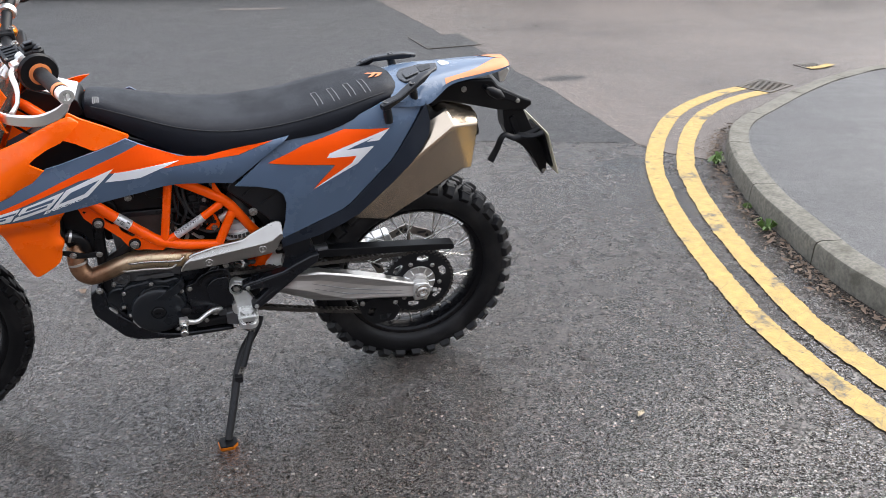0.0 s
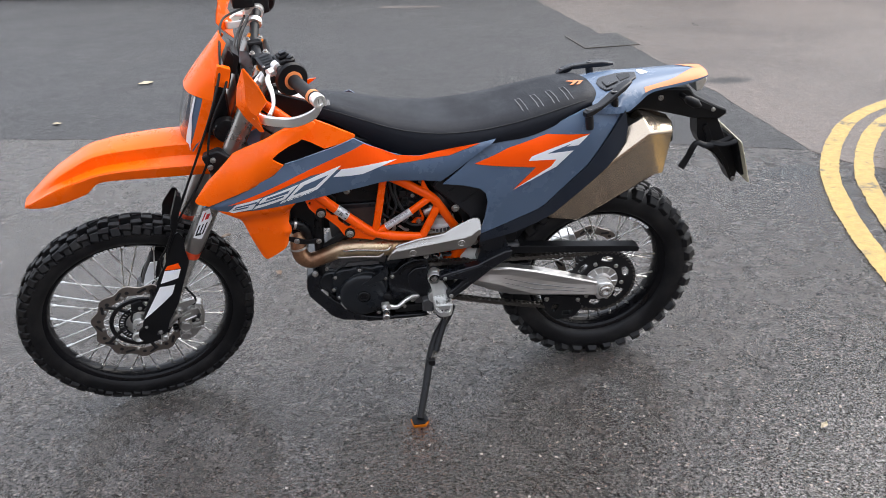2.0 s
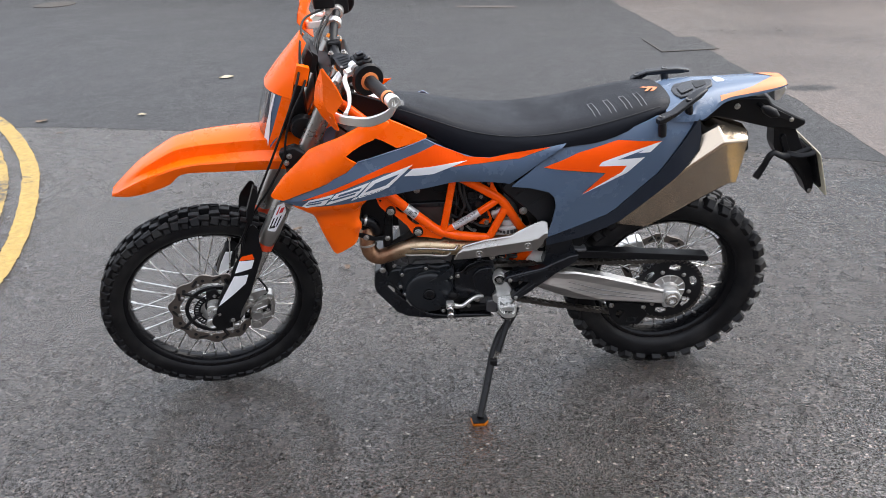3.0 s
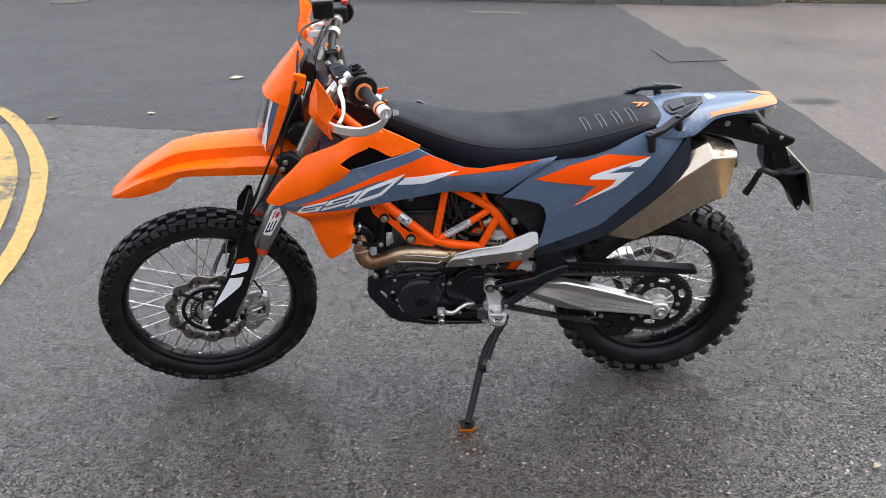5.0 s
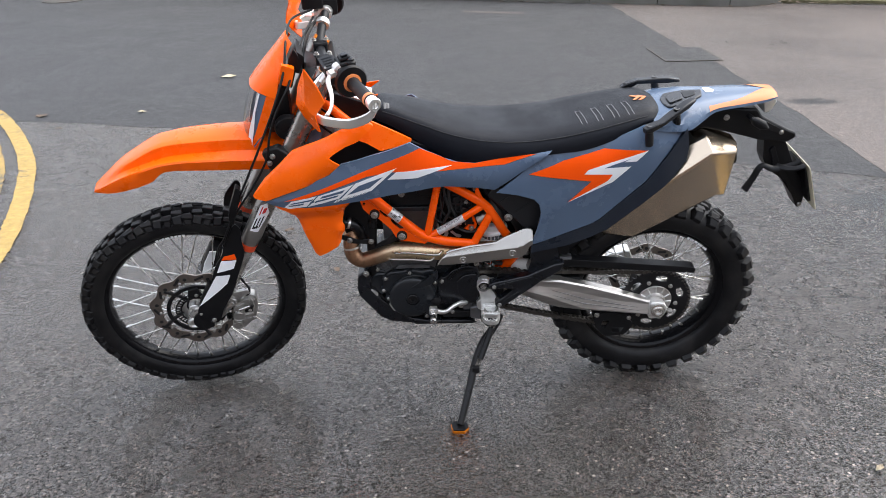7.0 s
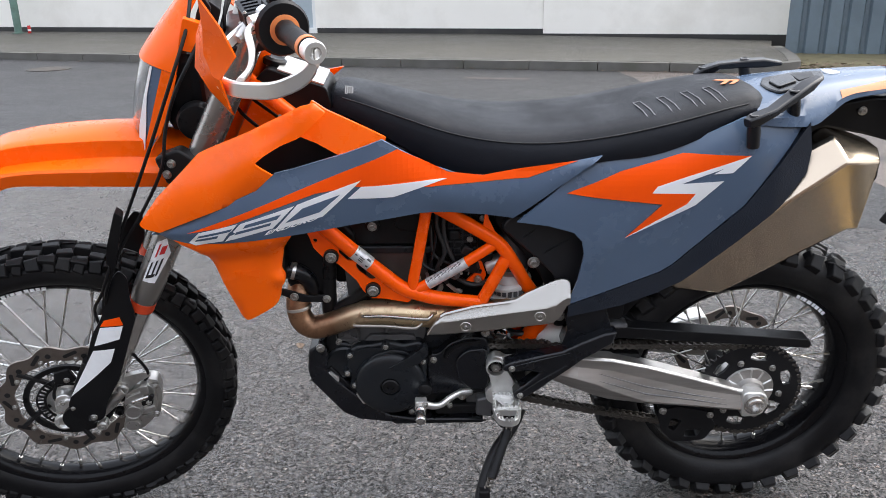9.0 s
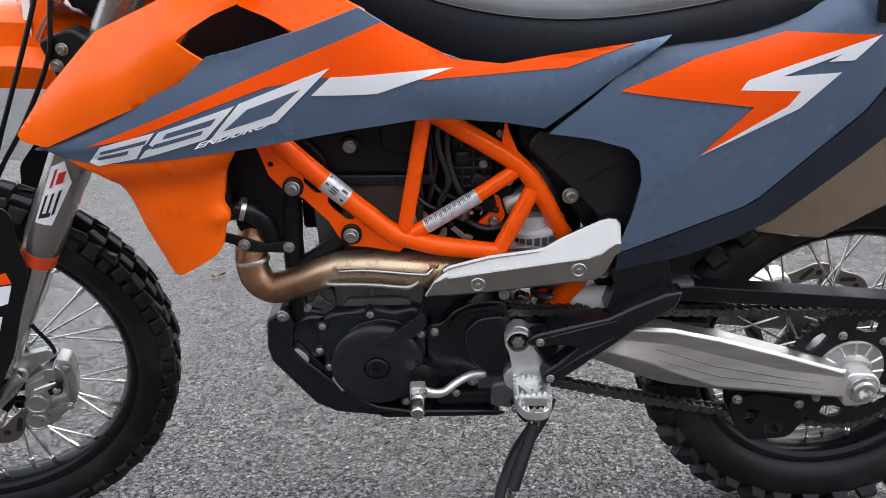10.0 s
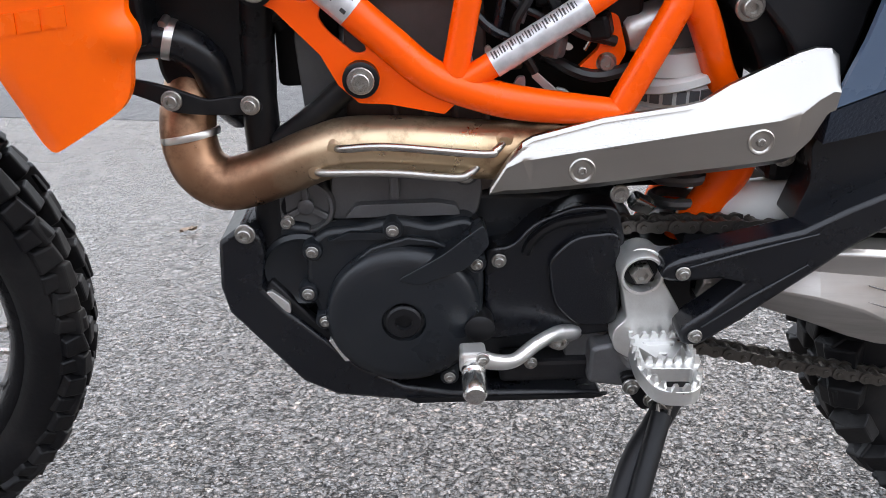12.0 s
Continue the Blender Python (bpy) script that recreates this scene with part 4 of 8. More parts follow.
part("tread", tyre_knobs(0.318, [(-0.016, 0.028, 0.62, 0.013, 0.05, 0.30), (0.016, 0.028, 0.62, 0.013, -0.05, 0.70), (-0.045, 0.028, 0.62, 0.015, 0.42, 0.0), (0.045, 0.028, 0.62, 0.015, -0.42, 0.06), (-0.063, 0.036, 0.58, 0.004, 0.95, 0.0), (0.063, 0.036, 0.58, 0.004, -0.95, 0.06)], 36, 1), M_RUBBER, tyre, smooth=0, bevel=0.0025)
part("rim", lathe([(0.243, -0.044), (0.245, -0.040), (0.236, -0.036), (0.228, -0.026), (0.222, -0.012), (0.221, 0), (0.222, 0.012), (0.228, 0.026), (0.236, 0.036), (0.245, 0.040), (0.243, 0.044), (0.232, 0.042), (0.220, 0.030), (0.213, 0.012), (0.211, 0), (0.213, -0.012), (0.220, -0.030), (0.232, -0.042)], 72, closed=True),
     M_RIM, rear, "black alloy rim")
spoke_set(rear, 0.050, 0.038, 0.214, 0.010, 36, 62, M_SPOKE)
lettering_bars(0.2265, -0.0435, 0.42, (0.035, 0.02, 0.035, 0.05, 0.03, 0.04, 0.03, 0.035), 0.008, rear, M_WHITE)
brake = part("brake_disc", wave_disc(0.116, 0.088, 8, 0.004, 0.070, 0.005), M_DISC, rear, "wave-edged steel brake disc")
disc_slots(0.102, 8, 0.0672, brake)
for k in range(5):
    part("disc_arm", tube([(0.03, 0.068, 0), (0.09, 0.07, 0.02)], 0.007, 6, smooth=False), M_DISC, rear, at=Matrix.Rotation(2 * math.pi * k / 5, 4, "Y"))

# rear sprocket
teeth = []
for k in range(45):
    a = 2 * math.pi * k / 45
    for da, rr in ((0, 0.1105), (0.035, 0.1105), (0.06, 0.1185), (0.085, 0.1185), (0.11, 0.1105)):
        teeth.append((rr * math.cos(a + da), rr * math.sin(a + da)))
cut = [circle(0, 0, 0.052, 30)]
for k in range(6):
    a = radians(20 + 60 * k)
    cut.append([(r * math.cos(b), r * math.sin(b)) for r, b in ((0.080, a - 0.24), (0.074, a), (0.080, a + 0.24), (0.094, a + 0.20), (0.098, a), (0.094, a - 0.20))])
part("rear_sprocket", prism(teeth, -0.090, -0.083, holes=cut), M_BLACK_METAL, rear, "dark steel rear sprocket")
part("sprocket_carrier", lathe([(0.020, -0.108), (0.030, -0.108), (0.034, -0.096), (0.055, -0.094), (0.062, -0.080), (0.062, -0.05), (0.02, -0.05)], 32), M_SWING, rear, "grey alloy sprocket carrier")
for k in range(12):
    a = 2 * math.pi * k / 12
    part("carrier_rib", tube([(0.034 * math.cos(a), -0.0965, 0.034 * math.sin(a)), (0.054 * math.cos(a), -0.0945, 0.054 * math.sin(a))], 0.0022, 6, smooth=False), M_CAST_LIGHT, rear)
for k in range(6):
    a = radians(50 + 60 * k)
    bolt(0.072 * math.cos(a), -0.090, 0.072 * math.sin(a), 0.0075, rear)

# front wheel
AXLE_F = Vector((-1.521, -0.038, 0.3685))
WHEEL_F = STEER @ Matrix.Translation(AXLE_F) @ Matrix.Rotation(radians(1), 4, RAKE) @ Matrix.Scale(1.04, 4)
DISC_U = -0.052
front = part("front_wheel", lathe([(0.010, -0.085), (0.022, -0.085), (0.026, -0.055), (0.052, -0.050), (0.052, -0.036), (0.026, -0.028), (0.022, 0.03), (0.044, 0.038), (0.044, 0.048), (0.022, 0.055), (0.01, 0.08)], 32),
             M_CAST_LIGHT, bike, "wire-spoked front wheel with a knobbly tyre", at=WHEEL_F)
tyre = part("tyre", lathe([(0.272, -0.028), (0.281, -0.038), (0.298, -0.045), (0.313, -0.041), (0.322, -0.028), (0.325, 0), (0.322, 0.028), (0.313, 0.041), (0.298, 0.045), (0.281, 0.038), (0.272, 0.028)], 96, closed=True),
            M_RUBBER, front, "muddy knobbly black tyre")
part("tread", tyre_knobs(0.329, [(-0.012, 0.020, 0.58, 0.013, 0.05, 0.0), (0.012, 0.020, 0.58, 0.013, -0.05, 0.5), (-0.030, 0.017, 0.60, 0.011, 0.45, 0.5), (0.030, 0.017, 0.60, 0.011, -0.45, 0.0), (-0.041, 0.026, 0.46, 0.001, 1.02, 0.02), (0.041, 0.026, 0.46, 0.001, -1.02, 0.52), (-0.042, 0.034, 0.36, -0.003, 1.12, 0.53), (0.042, 0.034, 0.36, -0.003, -1.12, 0.03)], 36, 2), M_RUBBER, tyre, smooth=0, bevel=0.0022)
part("rim", lathe([(0.279, -0.031), (0.280, -0.027), (0.272, -0.024), (0.265, -0.016), (0.262, 0), (0.265, 0.016), (0.272, 0.024), (0.280, 0.027), (0.279, 0.031), (0.268, 0.029), (0.258, 0.019), (0.253, 0), (0.258, -0.019), (0.268, -0.029)], 72, closed=True),
     M_RIM, front, "black alloy rim")
spoke_set(front, 0.046, 0.036, 0.254, 0.006, 36, 66, M_SPOKE)
lettering_bars(0.2665, -0.0295, -0.28, (0.03, 0.02, 0.03, 0.045, 0.03, 0.03, 0.03, 0.03), 0.007, front, M_WHITE)
brake = part("brake_disc", wave_disc(0.137, 0.106, 11, 0.006, DISC_U, 0.005), M_DISC, front, "wave-edged steel brake disc")
disc_slots(0.121, 11, DISC_U - 0.0028, brake)
part("disc_carrier", prism(circle(0, 0, 0.092, 48), DISC_U - 0.004, DISC_U + 0.003, holes=[circle(0, 0, 0.080, 48)]), M_BLACK_METAL, brake, "black disc carrier ring")
for k in range(5):
    part("carrier_arm", tube([(0.045, DISC_U + 0.004, 0.0), (0.08, DISC_U, 0.012), (0.116, DISC_U - 0.001, 0.03)], 0.006, 6), M_BLACK_METAL, brake, at=Matrix.Rotation(2 * math.pi * k / 5 + 0.4, 4, "Y"))
for k in range(10):
    a = 2 * math.pi * k / 10
    bolt(0.110 * math.cos(a), DISC_U - 0.002, 0.110 * math.sin(a), 0.006, brake)
ring_holes = [[(0.051 * math.cos(a - 0.045), 0.051 * math.sin(a - 0.045)), (0.051 * math.cos(a + 0.045), 0.051 * math.sin(a + 0.045)), (0.062 * math.cos(a + 0.045), 0.062 * math.sin(a + 0.045)), (0.062 * math.cos(a - 0.045), 0.062 * math.sin(a - 0.045))]
              for a in (2 * math.pi * k / 36 for k in range(36))]
part("sensor_ring", prism(circle(0, 0, 0.066, 48), DISC_U - 0.010, DISC_U - 0.008, holes=[circle(0, 0, 0.046, 40), *ring_holes]), M_BLACK_METAL, front, "slotted black sensor ring")

# fork
def fork_line(z, ahead=0.028):
    return STEM.x + (z - STEM.z) * RAKE.x / RAKE.z - ahead / RAKE.z


for s in (-1, 1):
    u = 0.105 * s
    part("fork_outer_tube", tube([(fork_line(0.615), u, 0.615), (fork_line(0.64), u, 0.64), (fork_line(0.66), u, 0.66), (fork_line(0.80), u, 0.80), (fork_line(0.86), u, 0.86), (fork_line(1.16), u, 1.16)],
                                 [0.0265, 0.0295, 0.0295, 0.0295, 0.0275, 0.0275], 28, smooth=False), M_FORK, bike, "grey anodised upper fork tube", at=STEER)
    part("fork_inner_tube", tube([(fork_line(0.40), u, 0.40), (fork_line(0.63), u, 0.63)], 0.024, 20, smooth=False), M_STEEL, bike, "bright lower fork tube", at=STEER)
    part("fork_seal", tube([(fork_line(0.598), u, 0.598), (fork_line(0.617), u, 0.617)], 0.0275, 24, smooth=False), M_SEAL, bike, "orange-red dust seal", at=STEER)
    foot = join(tube([(-1.445, u, 0.47), (-1.475, u, 0.40), (-1.490, u, 0.345)], [0.026, 0.030, 0.034], 16), move(lathe([(0.033, -0.03), (0.033, 0.03)], 24), Matrix.Translation((-1.502, u, 0.345))))
    part("fork_foot", foot, M_BLACK_METAL, bike, at=STEER)
    o = 0.034 * s
    guard = [(-1.402, 0.598), (-1.388, 0.661), (-1.348, 0.705), (-1.334, 0.690), (-1.338, 0.640), (-1.334, 0.600), (-1.396, 0.445), (-1.434, 0.385), (-1.447, 0.345), (-1.458, 0.335), (-1.486, 0.341), (-1.508, 0.352), (-1.518, 0.378), (-1.502, 0.412), (-1.466, 0.465), (-1.431, 0.555)]
    bm = sheet(rounded(guard, 0.012), lambda x, z: 0.105 + 0.036 - 3.0 * (x - (fork_line(z) - 0.012)) ** 2, 0.004, 0.02, side=s)
    fg = part("fork_guard", bm, M_BLACK, bike, "black plastic fork guard with white and orange decals", at=STEER, bevel=0.0015)
    lay = lambda pts, lift: sheet(pts, lambda x, z: 0.105 + 0.036 - 3.0 * (x - (fork_line(z) - 0.012)) ** 2, 0.0007, 0.02, lift, s)
    part("decal", lay([(-1.399, 0.592), (-1.366, 0.601), (-1.362, 0.582), (-1.409, 0.578)], 0.0012), M_ORANGE_DECAL, fg, "orange decal", smooth=0)
    part("decal", lay([(-1.410, 0.575), (-1.363, 0.579), (-1.376, 0.548), (-1.430, 0.532)], 0.0012), M_WHITE, fg, "white decal", smooth=0)
    part("decal", lay([(-1.435, 0.520), (-1.390, 0.525), (-1.404, 0.492), (-1.440, 0.460), (-1.505, 0.405)], 0.0012), M_WHITE, fg, "white decal", smooth=0)
part("decal", prism([(-1.468, 0.470), (-1.446, 0.468), (-1.470, 0.400), (-1.505, 0.350), (-1.520, 0.352), (-1.492, 0.425)], 0.068, 0.072), M_WHITE, fg, "white decal", smooth=0)
# fork sticker: two plain blocks where the maker's mark is
lay = lambda pts: sheet(pts, lambda x, z: 0.105 + math.sqrt(max(1e-6, 0.0302 ** 2 - (0.883 * (x - fork_line(z))) ** 2)), 0.0006, 0.008, 0.0004)
fx = lambda z, d: fork_line(z) + d
part("sticker", lay([(fx(0.676, -0.020), 0.676), (fx(0.670, 0.006), 0.670), (fx(0.735, 0.014), 0.735), (fx(0.770, -0.006), 0.770), (fx(0.760, -0.022), 0.760)]), M_WHITE, bike, "white sticker with black and red marks", at=STEER, smooth=0)
lay2 = lambda pts: sheet(pts, lambda x, z: 0.105 + math.sqrt(max(1e-6, 0.0302 ** 2 - (0.883 * (x - fork_line(z))) ** 2)), 0.0006, 0.008, 0.0010)
for z0, z1, d0, d1, mat in ((0.682, 0.716, -0.017, -0.012, M_INK), (0.684, 0.720, -0.0085, -0.0035, M_INK), (0.686, 0.724, 0.0, 0.0055, M_INK), (0.682, 0.689, -0.017, 0.0, M_INK), (0.728, 0.756, -0.015, -0.010, M_RED), (0.734, 0.752, -0.008, 0.003, M_RED)):
    part("sticker_mark", lay2([(fx(z0, d0), z0), (fx(z0, d1), z0 + 0.003), (fx(z1, d1), z1 + 0.003), (fx(z1, d0), z1)]), mat, bike, at=STEER, smooth=0)

part("lower_fork_clamp", join(prism(rounded([(-1.215, 0.845), (-1.095, 0.865), (-1.11, 0.905), (-1.225, 0.885)], 0.01), -0.145, 0.145)), M_BLACK_METAL, bike, "black lower fork clamp", at=STEER, bevel=0.004)
wrap = part("fork_clamp_end", prism(rounded([(-1.212, 0.925), (-1.165, 0.942), (-1.130, 0.915), (-1.145, 0.880), (-1.195, 0.872)], 0.008), -0.152, -0.118), M_BLACK_METAL, bike, "black fork clamp end with two bolts", bevel=0.004)
bolt(-1.180, -0.153, 0.915, 0.0085, wrap)
bolt(-1.191, -0.153, 0.894, 0.0085, wrap)
part("upper_fork_clamp", prism(rounded([(-1.082, 1.112), (-0.985, 1.132), (-0.990, 1.152), (-1.086, 1.134)], 0.008), -0.128, 0.128), M_BLACK_METAL, bike, "black top fork clamp", at=STEER, bevel=0.004)
for s in (-1, 1):
    part("fork_cap", move(lathe([(0.024, 0.0), (0.024, 0.016), (0.018, 0.022), (0.0001, 0.022)], 20, "z"), Matrix.Translation((fork_line(1.16), 0.105 * s, 1.155)) @ Matrix.Rotation(radians(28), 4, "Y")), M_ORANGE_ANOD, bike, "orange fork cap", at=STEER)
    for z in (0.855, 0.885):
        bolt(fork_line(z) + 0.030, -0.147, z - 0.004, 0.008, at=STEER)
mount = part("caliper_bracket", join(prism(rounded([(-1.352, 0.432), (-1.338, 0.420), (-1.372, 0.404), (-1.398, 0.380), (-1.420, 0.352), (-1.455, 0.322), (-1.474, 0.310), (-1.480, 0.330), (-1.452, 0.358), (-1.428, 0.392), (-1.402, 0.424)], 0.006), -0.112, -0.098),
                                     tube([(-1.445, -0.116, 0.350), (-1.425, -0.118, 0.376), (-1.400, -0.116, 0.392)], [0.010, 0.011, 0.012], 10)),
             M_CALIPER, bike, "silver alloy caliper bracket", at=STEER, bevel=0.0025)
for x, z, r in ((-1.402, 0.398, 0.013), (-1.464, 0.303, 0.012)):
    part("bracket_boss", move(lathe([(r, 0.010), (r, -0.010), (r * 0.75, -0.013), (r * 0.5, -0.013), (r * 0.45, -0.006), (0.0001, -0.006)], 18), Matrix.Translation((x, -0.112, z))), M_CALIPER, mount)
caliper = part("brake_caliper", join(prism(rounded([(-1.396, 0.384), (-1.352, 0.404), (-1.340, 0.392), (-1.338, 0.345), (-1.350, 0.308), (-1.380, 0.280), (-1.405, 0.276), (-1.412, 0.312), (-1.408, 0.358)], 0.008), -0.119, -0.097),
                                     prism(rounded([(-1.350, 0.408), (-1.330, 0.400), (-1.326, 0.365), (-1.340, 0.305), (-1.356, 0.308), (-1.346, 0.355)], 0.006), -0.106, -0.074),
                                     prism(rounded([(-1.404, 0.374), (-1.366, 0.388), (-1.362, 0.366), (-1.392, 0.352)], 0.006), -0.125, -0.110)),
               M_CALIPER, bike, "silver alloy front brake caliper", at=STEER, bevel=0.003)
for x, z, r in ((-1.391, 0.336, 0.0195), (-1.400, 0.298, 0.0180)):
    part("piston_cover", move(lathe([(r, 0.012), (r, -0.009), (r * 0.92, -0.012), (r * 0.80, -0.012), (r * 0.76, -0.010), (0.0001, -0.010)], 26), Matrix.Translation((x, -0.119, z))), M_CALIPER, caliper, "round piston cover")
part("bleed_block", prism(rounded([(-1.366, 0.404), (-1.349, 0.404), (-1.351, 0.380), (-1.368, 0.380)], 0.004), -0.128, -0.105), M_CALIPER, caliper, bevel=0.002)
part("pad_pin", tube([(-1.388, -0.124, 0.362), (-1.352, -0.124, 0.372)], 0.0055, 10, smooth=False), M_STEEL, caliper, "steel pad pin")
part("bridge", prism(rounded([(-1.372, 0.336), (-1.346, 0.342), (-1.345, 0.333), (-1.371, 0.327)], 0.002), -0.125, -0.112), M_CALIPER, caliper, bevel=0.0015)
part("bridge", prism(rounded([(-1.378, 0.318), (-1.352, 0.322), (-1.353, 0.312), (-1.378, 0.307)], 0.002), -0.124, -0.112), M_CALIPER, caliper, bevel=0.0015)
# black patch painted on for the dark of a recess
part("recess_patch", prism(rounded([(-1.372, 0.356), (-1.352, 0.360), (-1.350, 0.347), (-1.371, 0.343)], 0.003), -0.1195, -0.110), M_BLACK, caliper)
bolt(-1.345, -0.121, 0.318, 0.0075, caliper)
bolt(-1.338, -0.108, 0.386, 0.0075, caliper)
part("banjo", join(move(lathe([(0.009, 0.004), (0.009, -0.004)], 16), Matrix.Translation((-1.352, -0.131, 0.364))), tube([(-1.352, -0.131, 0.364), (-1.343, -0.130, 0.380)], [0.006, 0.005], 8)), M_BLACK_METAL, caliper, "black hose fitting")
bolt(-1.352, -0.134, 0.364, 0.0065, caliper)
part("spacer_ring", move(lathe([(0.0095, 0.0), (0.0095, -0.012), (0.0060, -0.014), (0.0055, -0.004), (0.0001, -0.004)], 16), Matrix.Translation((-1.424, -0.100, 0.328))), M_BLACK_METAL, bike, "dark round bush", at=STEER)
block = part("axle_clamp", join(prism(rounded([(-1.552, 0.318), (-1.512, 0.314), (-1.468, 0.322), (-1.468, 0.352), (-1.505, 0.385), (-1.518, 0.404), (-1.540, 0.400), (-1.548, 0.372)], 0.009), -0.120, -0.086),
                                move(lathe([(0.021, 0), (0.021, -0.010), (0.018, -0.014), (0.013, -0.014), (0.012, -0.008), (0.0001, -0.008)], 24), Matrix.Translation((-1.535, -0.118, 0.335)))),
             M_CAST_LIGHT, bike, "silver alloy axle clamp", at=STEER, bevel=0.003)
# black strip painted on for the dark of the clamp's slot
part("slot_strip", prism([(-1.546, 0.362), (-1.512, 0.358), (-1.512, 0.362), (-1.546, 0.366)], -0.1208, -0.110), M_BLACK, block)
bolt(-1.527, -0.122, 0.386, 0.0075, block)
bolt(-1.540, -0.122, 0.350, 0.0065, block)
bolt(-1.468, -0.142, 0.350, 0.0075, at=STEER)
bolt(-1.505, -0.140, 0.380, 0.0050, at=STEER)
part("sensor_bracket", prism(rounded([(-1.535, 0.452), (-1.505, 0.458), (-1.495, 0.425), (-1.520, 0.415), (-1.540, 0.425)], 0.005), -0.104, -0.092), M_BLACK_METAL, bike, "black speed sensor bracket", at=STEER, bevel=0.002)
bolt(-1.512, -0.106, 0.432, 0.0065, at=STEER)
part("sensor_cable", tube([(-1.535, -0.104, 0.425), (-1.545, -0.112, 0.395), (-1.530, -0.118, 0.372), (-1.515, -0.120, 0.362)], 0.0035, 8), M_BLACK, bike, "black sensor cable", at=STEER)

# front mudguard: a folded shell from tip to tail
# (x, crown, ridge height, ridge half-width, lip, lower edge, half-width)
fender_line = [(-1.740, 0.808, 0.807, 0.012, 0.805, 0.803, 0.022), (-1.715, 0.833, 0.830, 0.020, 0.822, 0.806, 0.038), (-1.68, 0.864, 0.860, 0.027, 0.845, 0.812, 0.055), (-1.64, 0.892, 0.889, 0.033, 0.867, 0.823, 0.068),
               (-1.60, 0.914, 0.911, 0.037, 0.884, 0.836, 0.077), (-1.56, 0.934, 0.932, 0.040, 0.898, 0.852, 0.083), (-1.53, 0.945, 0.944, 0.042, 0.907, 0.878, 0.087), (-1.50, 0.951, 0.949, 0.042, 0.911, 0.884, 0.089),
               (-1.46, 0.956, 0.953, 0.046, 0.912, 0.881, 0.090), (-1.39, 0.960, 0.954, 0.050, 0.908, 0.874, 0.091), (-1.29, 0.962, 0.950, 0.052, 0.898, 0.862, 0.088), (-1.22, 0.950, 0.934, 0.050, 0.882, 0.850, 0.082),
               (-1.13, 0.905, 0.878, 0.044, 0.848, 0.815, 0.072), (-1.05, 0.810, 0.790, 0.040, 0.770, 0.750, 0.065)]
rows = []
for x, crown, ridge, e, lip, low, w in (tuple(v) for v in curve(fender_line, 3)):
    step = 0.032 * max(0, min(1, (x + 1.70) / 0.16))
    inner = max(lip + 0.003, ridge - step - 0.003)
    half = [(w * 0.95, low), (w * 0.99, low + 0.45 * (lip - low)), (w * 1.02, lip - 0.002), (w * 0.98, lip + 0.003), (w * 0.55 + e * 0.5, 0.55 * lip + 0.45 * inner), (e + 0.007, inner), (e + 0.003, ridge - 0.003), (e - 0.002, ridge), (e * 0.55, 0.3 * ridge + 0.7 * crown), (0, crown)]
    rows.append([(x, -y, z) for y, z in half] + [(x, y, z) for y, z in reversed(half[:-1])])
part("front_mudguard", solid(loft(rows, close=False), 0.003), M_ORANGE, bike, "high orange plastic front mudguard", at=STEER, smooth=38)

# headlight mask
MASK = STEER @ Matrix.Translation((-0.016, 0, -0.007))
mask_rows = [(1.246, -1.112, -1.098, 0.034), (1.208, -1.143, -1.124, 0.058), (1.165, -1.182, -1.144, 0.078), (1.125, -1.217, -1.156, 0.087), (1.108, -1.230, -1.162, 0.089)]


def mask_ring(z, xf, xb, b, grow=0.0):
    out = []
    for k in range(13):
        t = -1 + 2 * k / 12
        f = 1 - abs(t) ** 2.6
        out.append((xb + (xf - xb) * f - grow, (b + grow) * math.copysign(abs(t) ** 0.8, t), z - 0.02 * (1 - f)))
    return out


part("headlight_mask", solid(loft([mask_ring(*r) for r in mask_rows], close=False), 0.003), M_ORANGE, bike, "orange headlight mask", at=MASK, smooth=50)
low = [(1.106, -1.228, -1.163, 0.087), (1.05, -1.249, -1.185, 0.084), (0.99, -1.265, -1.212, 0.074), (0.945, -1.264, -1.242, 0.058)]
for s in (-1, 1):
    sel = (lambda ring: ring[:3]) if s < 0 else (lambda ring: ring[10:])
    side = part("mask_side", solid(loft([sel(mask_ring(*r)) for r in low], close=False), 0.003), M_GREY, bike, "slate grey mask side", at=MASK, smooth=50)
    sel2 = (lambda ring: ring[:2]) if s < 0 else (lambda ring: ring[11:])
    part("mask_edge", solid(loft([sel2(mask_ring(z, xf, xb + 0.004, b, 0.0015)) for z, xf, xb, b in low], close=False), 0.002), M_ORANGE, side, "orange rear edge", smooth=50)
    def stripe(row, a, b):
        ring = [Vector(p) for p in mask_ring(*row, 0.002)]
        p, q = (ring[1], ring[2]) if s < 0 else (ring[11], ring[10])
        return [p.lerp(q, a), p.lerp(q, b)]

    part("mask_stripe", solid(loft([stripe(low[0], 0.80, 1.0), stripe(low[1], 0.72, 1.0), stripe(low[2], 0.2, 1.0), stripe(low[3], -0.6, 1.0)], close=False), 0.001), M_WHITE, side, "white stripe", smooth=50)
part("headlight", solid(loft([mask_ring(z, xf, xb, b)[2:11] for z, xf, xb, b in low], close=False), 0.003), M_GLASS, bike, "clear headlight lens", at=MASK, smooth=50)
part("headlight_reflector", loft([[(x + 0.03, y, z) for x, y, z in mask_ring(z, xf, xb, b)[2:11]] for z, xf, xb, b in low], close=False), M_WHITE_RES, bike, "pale headlight reflector", at=MASK, smooth=50)
part("headlight_body", box(-1.195, -1.12, -0.06, 0.06, 0.96, 1.12), M_BLACK, bike, at=MASK, smooth=0, bevel=0.02)
